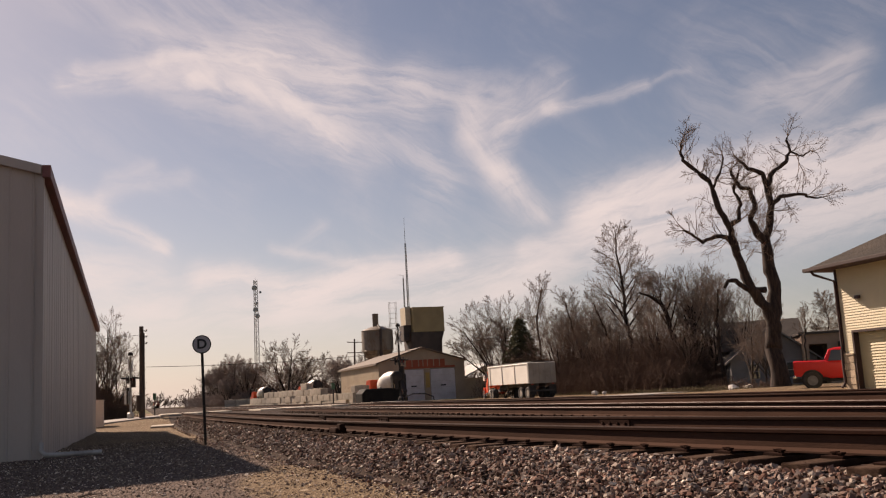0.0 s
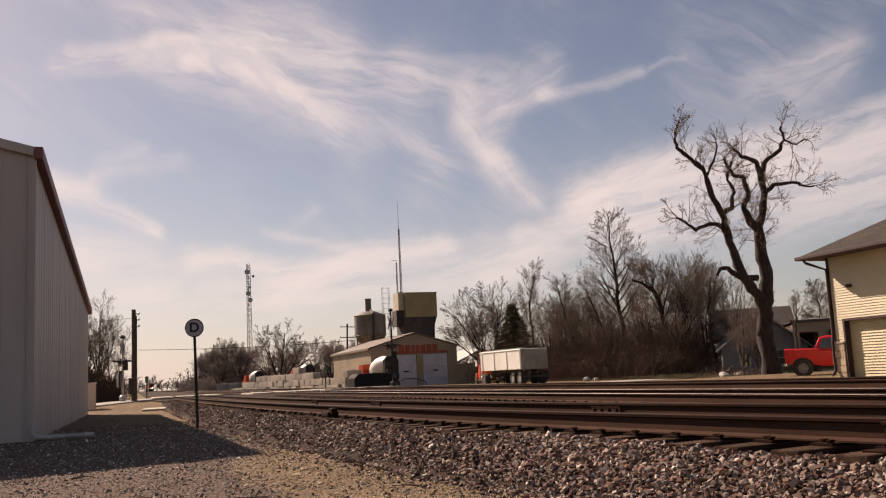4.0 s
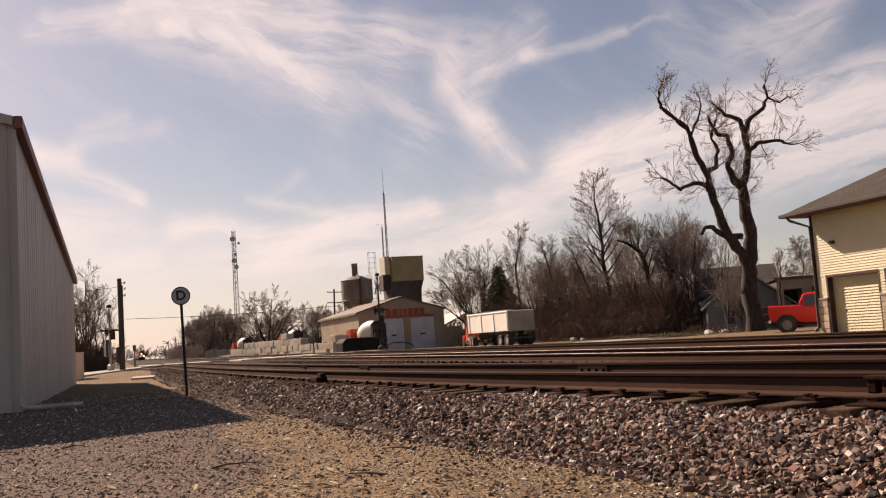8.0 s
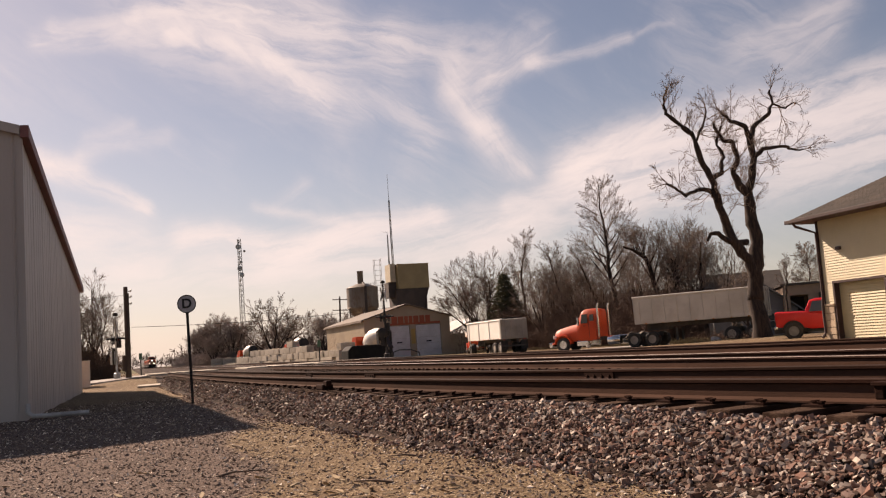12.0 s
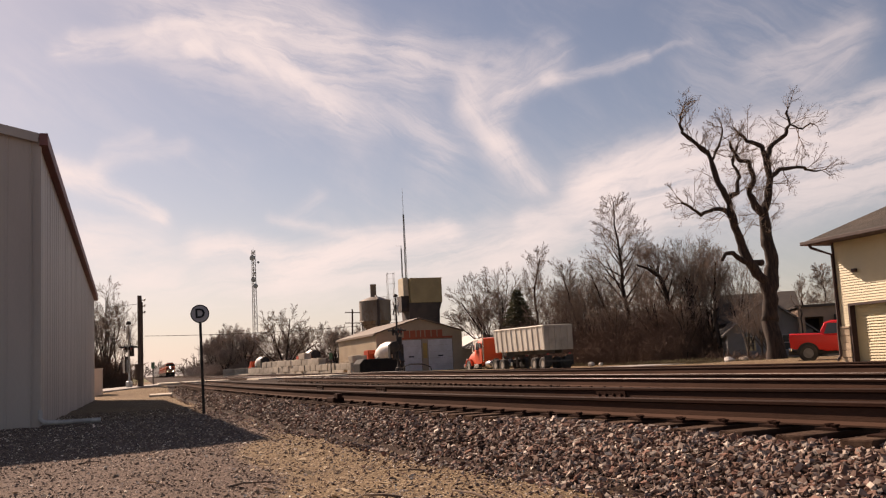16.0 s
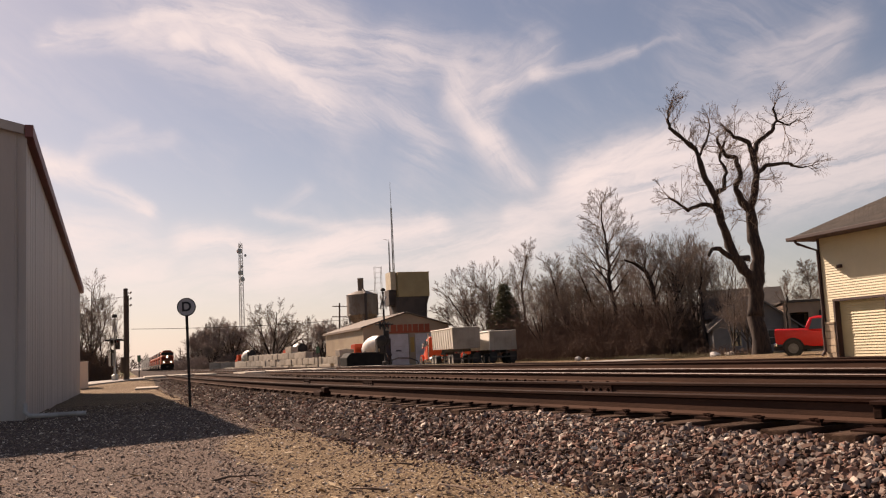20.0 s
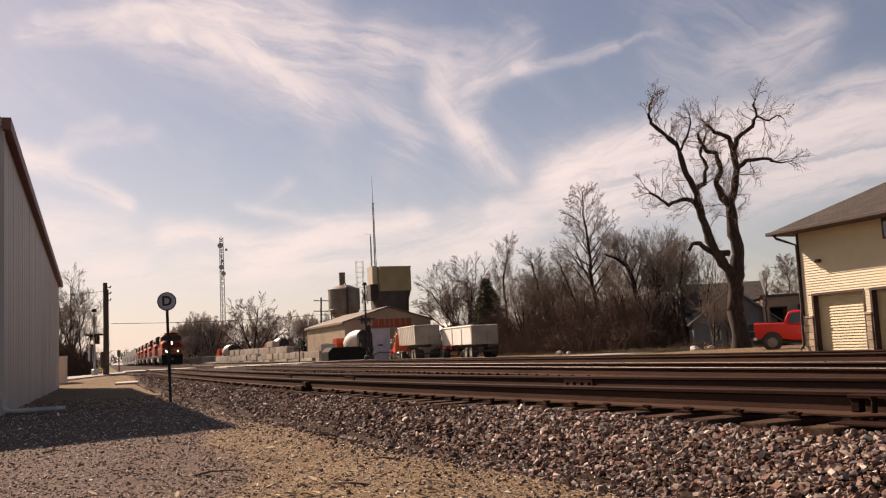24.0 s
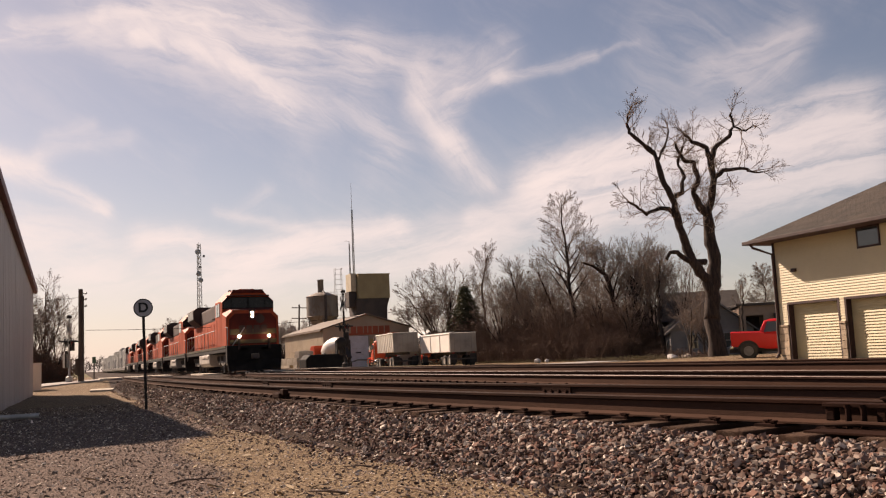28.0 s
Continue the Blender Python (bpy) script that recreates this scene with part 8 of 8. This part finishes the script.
# brush at the foot of the tree line
def brush(name, line, count, width, hmin, hmax, label, seed, material=None, thin=0.016, twigs=5):
    r = random.Random(seed)
    segs = []
    for _ in range(count):
        f = r.random()
        k = min(len(line) - 2, int(f * (len(line) - 1)))
        w = f * (len(line) - 1) - k
        x = line[k][0] + (line[k + 1][0] - line[k][0]) * w + r.gauss(0, width)
        y = line[k][1] + (line[k + 1][1] - line[k][1]) * w + r.gauss(0, width)
        h = r.uniform(hmin, hmax) * (0.6 + 0.8 * max(0, noise.noise((x * 0.25, y * 0.25, 2.0)) + 0.4))
        p = Vector((x, y, -0.15))
        d = Vector((r.gauss(0, 0.22), r.gauss(0, 0.22), 1)).normalized()
        q = p + d * h * 0.55
        e = q + (d + Vector((r.gauss(0, 0.35), r.gauss(0, 0.35), 0.1))).normalized() * h * 0.45
        segs.append((p[:], q[:], thin * 1.6, thin * 1.2))
        segs.append((q[:], e[:], thin * 1.2, thin * 0.6))
        for _ in range(twigs):
            s = p.lerp(e, r.uniform(0.12, 0.95))
            t = s + Vector((r.gauss(0, 0.45), r.gauss(0, 0.45), r.uniform(-0.1, 0.6))) * (h / 3)
            segs.append((s[:], t[:], thin * 0.9, thin * 0.5))
    ob = sticks(name, segs, material or M_TWIG2, None, 3, label, "stuff")
    return tagged(ob, category="brush")


brush("brush", ((42.0, 108), (42.8, 100), (43.3, 86), (43.8, 76), (44.0, 70)), 5000, 1.4, 1.2, 3.0, "dense reddish brown leafless brush under the trees", 1, thin=0.014, twigs=7)
brush("brush", ((42.5, 104), (44.6, 92), (45.4, 80), (45.4, 72)), 2600, 1.6, 3.0, 6.0, "tall thin reddish brown saplings among the trees", 8, thin=0.011, twigs=12)
brush("brush", ((46, 112), (49, 92), (50, 76)), 2400, 2.2, 1.8, 3.8, "dense brown leafless thicket behind the tree line", 2, thin=0.018, twigs=8)
brush("brush", ((43.0, 64), (40.5, 56), (38.0, 50.5)), 260, 0.6, 0.4, 1.1, "low brown brush beside the old tree", 12, thin=0.014, twigs=6)
M_DRYGRASS = surf("dry winter grass", (0.20, 0.155, 0.085), (0.13, 0.105, 0.055), 0.95, 0, 0.5, 5, 0, 0.3)
brush("dry_grass", ((38.6, 104), (40.6, 90), (41.0, 74), (38.6, 58), (36.5, 47)), 4500, 0.8, 0.12, 0.45, "dry brown grass along the yard road", 3, M_DRYGRASS, 0.012, 3)

# trees left of the line, beyond the crossing
lt = bare_tree(pose(-3.2, 92, 0.2), 61, 9.4, "bare tree with arching limbs beyond the crossing", 0.16, 6, 0.55, 0.10, 5, 3.9, 0.2, group="trees beyond the crossing", thin=0.014)
for x, y, s, a in ((-5.2, 84, 0.85, 40), (-2.2, 88, 0.6, 120), (-7, 96, 1.0, 220), (-4.2, 88, 0.8, 260), (-6.4, 90, 0.75, 10)):
    ob = copy_thing(lt, pose(x, y, 0.2, 0, 0, a))
    ob.scale = (s, s, s)
brush("brush", ((-8, 78), (-5, 80), (-3.2, 86), (-2.8, 92)), 3200, 0.8, 1.2, 3.4, "reddish brown brush beyond the crossing", 4, surf("russet brush", (0.16, 0.085, 0.05), (0.12, 0.07, 0.045), 0.95, 0, 0.3, 4, 0, 0.3), 0.014, 8)

# distance haze put into the colour: paler than M_TWIG
M_FARTWIG = surf("far twigs paled for haze", (0.24, 0.185, 0.16), (0.30, 0.24, 0.21), 0.95, 0, 0.1, 1, 0.0, 0.25)
# hedgerow along the far side of the line
hg = bare_tree(pose(29.1, 200, 0), 71, 13.8, "wide spreading bare tree in a far hedgerow", 0.30, 8, 0.95, 0.06, 4, 4.2, 0.12, group="hedgerow trees", thin=0.035)
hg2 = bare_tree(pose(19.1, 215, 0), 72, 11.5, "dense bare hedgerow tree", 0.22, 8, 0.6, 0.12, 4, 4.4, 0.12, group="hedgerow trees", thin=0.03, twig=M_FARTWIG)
for x, y, s, a in ((17.4, 210, 0.6, 60), (19.6, 226, 0.7, 130), (22, 212, 0.9, 200), (25, 225, 0.85, 20), (33, 215, 0.8, 90), (38, 190, 0.8, 170), (42, 205, 0.85, 250), (46, 190, 0.9, 310), (17.6, 240, 0.9, 10), (18.8, 270, 0.9, 80)):
    ob = copy_thing(hg2, pose(x, y, 0, 0, 0, a))
    ob.scale = (s, s, s)
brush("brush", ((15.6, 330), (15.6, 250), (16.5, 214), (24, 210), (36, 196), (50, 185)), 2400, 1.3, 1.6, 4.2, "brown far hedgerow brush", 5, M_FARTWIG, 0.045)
# far woods closing the view
ft = fan_tree(pose(12.0, 800, 0), 81, 15.0, "far bare tree at the end of the line", 0.3, 9, 1.1, 3, 5.0, 0.10, 0.08, "far trees")
for x, y, s, a in ((2, 830, 0.8, 30), (28, 790, 0.7, 100), (40, 760, 0.7, 200), (-12, 800, 0.75, 300), (-4, 780, 0.6, 60), (20, 780, 0.65, 250), (34, 700, 0.6, 20), (-24, 760, 0.7, 140)):
    ob = copy_thing(ft, pose(x, y, 0, 0, 0, a))
    ob.scale = (s, s, s)
brush("far_woods", ((-220, 420), (-60, 460), (-26, 430), (-20, 560)), 1500, 9, 5, 11, "far brown leafless woods", 6, None, 0.15)
brush("far_woods", ((36, 470), (44, 420), (70, 340), (160, 300), (330, 260)), 2200, 8, 5, 11, "far brown leafless woods", 7, None, 0.15)

# stones and scraps at the edge of the yard
rs = random.Random(4)
for x, y, s, pale in ((38.0, 54.6, 0.34, 1), (38.5, 55.2, 0.26, 0), (37.5, 53.9, 0.24, 1), (38.9, 54.2, 0.3, 0), (37.2, 73.5, 0.3, 1), (38.3, 73.9, 0.2, 1)):
    bm = B()
    bmesh.ops.create_icosphere(bm, subdivisions=2, radius=s)
    for v in bm.verts:
        v.co *= 1 + noise.noise(v.co * 4 + Vector((x, y, 0))) * 0.5
        v.co.z *= 0.75
    ob = part("boulder", bm, surf("pale boulder", (0.55, 0.52, 0.49), (0.42, 0.39, 0.36), 0.9, 0, 3, 20, 0.5, 0.2) if pale else M_CONC)
    ob.matrix_basis = pose(x, y, -0.02 + s * 0.4, 0, 0, rs.uniform(0, 360))
    tagged(ob, "pale rough boulder at the edge of the yard", "rock", "boulders")


# ---- what moves ----
def roll(truck, rows):
    """Turns the wheels of a truck by the way that it goes, in steps of less than a quarter turn."""
    rows = sorted(rows)
    turns, way, last, mark, going = [(0.0, 0.0)], 0.0, None, 0.0, True
    for k in range(0, 1401):
        t = k * 0.02
        i = max(j for j in range(len(rows) - 1) if rows[j][0] <= t)
        (ta, pa), (tb, pb) = rows[i], rows[i + 1]
        p = pa.lerp(pb, min(1.0, (t - ta) / (tb - ta)))
        gone = (p - last).length if last is not None else 0.0
        last = p
        if t and (gone > 1e-5) != going:
            going = not going
            if t > turns[-1][0] + 0.05:
                turns.append((t - 0.02, way))
                mark = way
        way += gone
        if way - mark > 0.5:
            turns.append((t, way))
            mark = way
    if turns[-1][0] < 27.9:
        turns.append((28.0, way))
    for ob in truck.children:
        if ob.name.split(".")[0] == "wheel":
            base = ob.matrix_basis.copy()
            walk(ob, [(t, base @ pose(0, 0, 0, -math.degrees(w / 0.52))) for t, w in turns])


def motions():
    ends = [0.0, 0.1] + [float(k) for k in range(1, 28)] + [27.9, 28.0]
    for ob, back in TRAIN:
        walk(ob, [(t, pose(MAIN_X, NOSE_END + SPEED * (28.0 - t) + back, HEAD)) for t in ends])
    # the white truck waits, then rolls a few metres on
    white = [(t, pose(x, 91.0 + d, -0.07, 0, 0, a)) for t, x, d, a in ((0, 32.2, 0, 3), (8.2, 32.2, 0, 3), (9, 32.4, 0.6, 2.4), (10, 32.7, 1.5, 1.5), (12, 33.1, 3.1, 0), (13.5, 33.3, 4.3, -1), (15.0, 33.4, 5.0, -1.5), (16, 33.4, 5.2, -1.5), (28, 33.4, 5.2, -1.5))]
    walk(WHITE_TRUCK, white)
    roll(WHITE_TRUCK, [(t, m.translation.copy()) for t, m in white])
    # the grey truck comes from behind the garages and swings in beside it
    grey = [(t, pose(x, y, z, 0, 0, a)) for t, x, y, z, a in (
        (0, 66.0, -4.0, 0.1, 30), (0.1, 65.7, -3.4, 0.1, 30), (5.5, 48.0, 29.5, 0.08, 36), (8.0, 39.6, 44.3, 0.02, 42),
        (9.0, 37.1, 49.3, -0.02, 44), (9.5, 35.7, 51.7, -0.02, 44), (10.0, 34.3, 54.2, -0.06, 43), (10.5, 33.2, 56.6, -0.06, 42), (11.0, 32.2, 59.3, -0.06, 41), (11.5, 31.3, 62.1, -0.06, 40), (12.0, 30.7, 64.9, -0.06, 38), (12.5, 30.2, 68.1, -0.06, 35),
        (13.5, 30.8, 74.8, -0.07, 24), (14.5, 30.6, 80.0, -0.07, 13), (15.0, 30.2, 81.5, -0.07, 10), (16.0, 29.9, 83.5, -0.07, 5.5), (17.0, 29.9, 86.0, -0.07, 0.5), (18.0, 29.8, 88.5, -0.07, -3), (19.0, 30.3, 92.2, -0.07, -4),
        (20.0, 30.9, 96.4, -0.07, -5.2), (21.0, 31.6, 100.8, -0.07, -5.9), (22.0, 32.0, 104.0, -0.07, -6), (23.5, 32.1, 105.2, -0.07, -6), (28.0, 32.1, 105.2, -0.07, -6))]
    walk(GREY_TRUCK, grey)
    roll(GREY_TRUCK, [(t, m.translation.copy()) for t, m in grey])


motions()
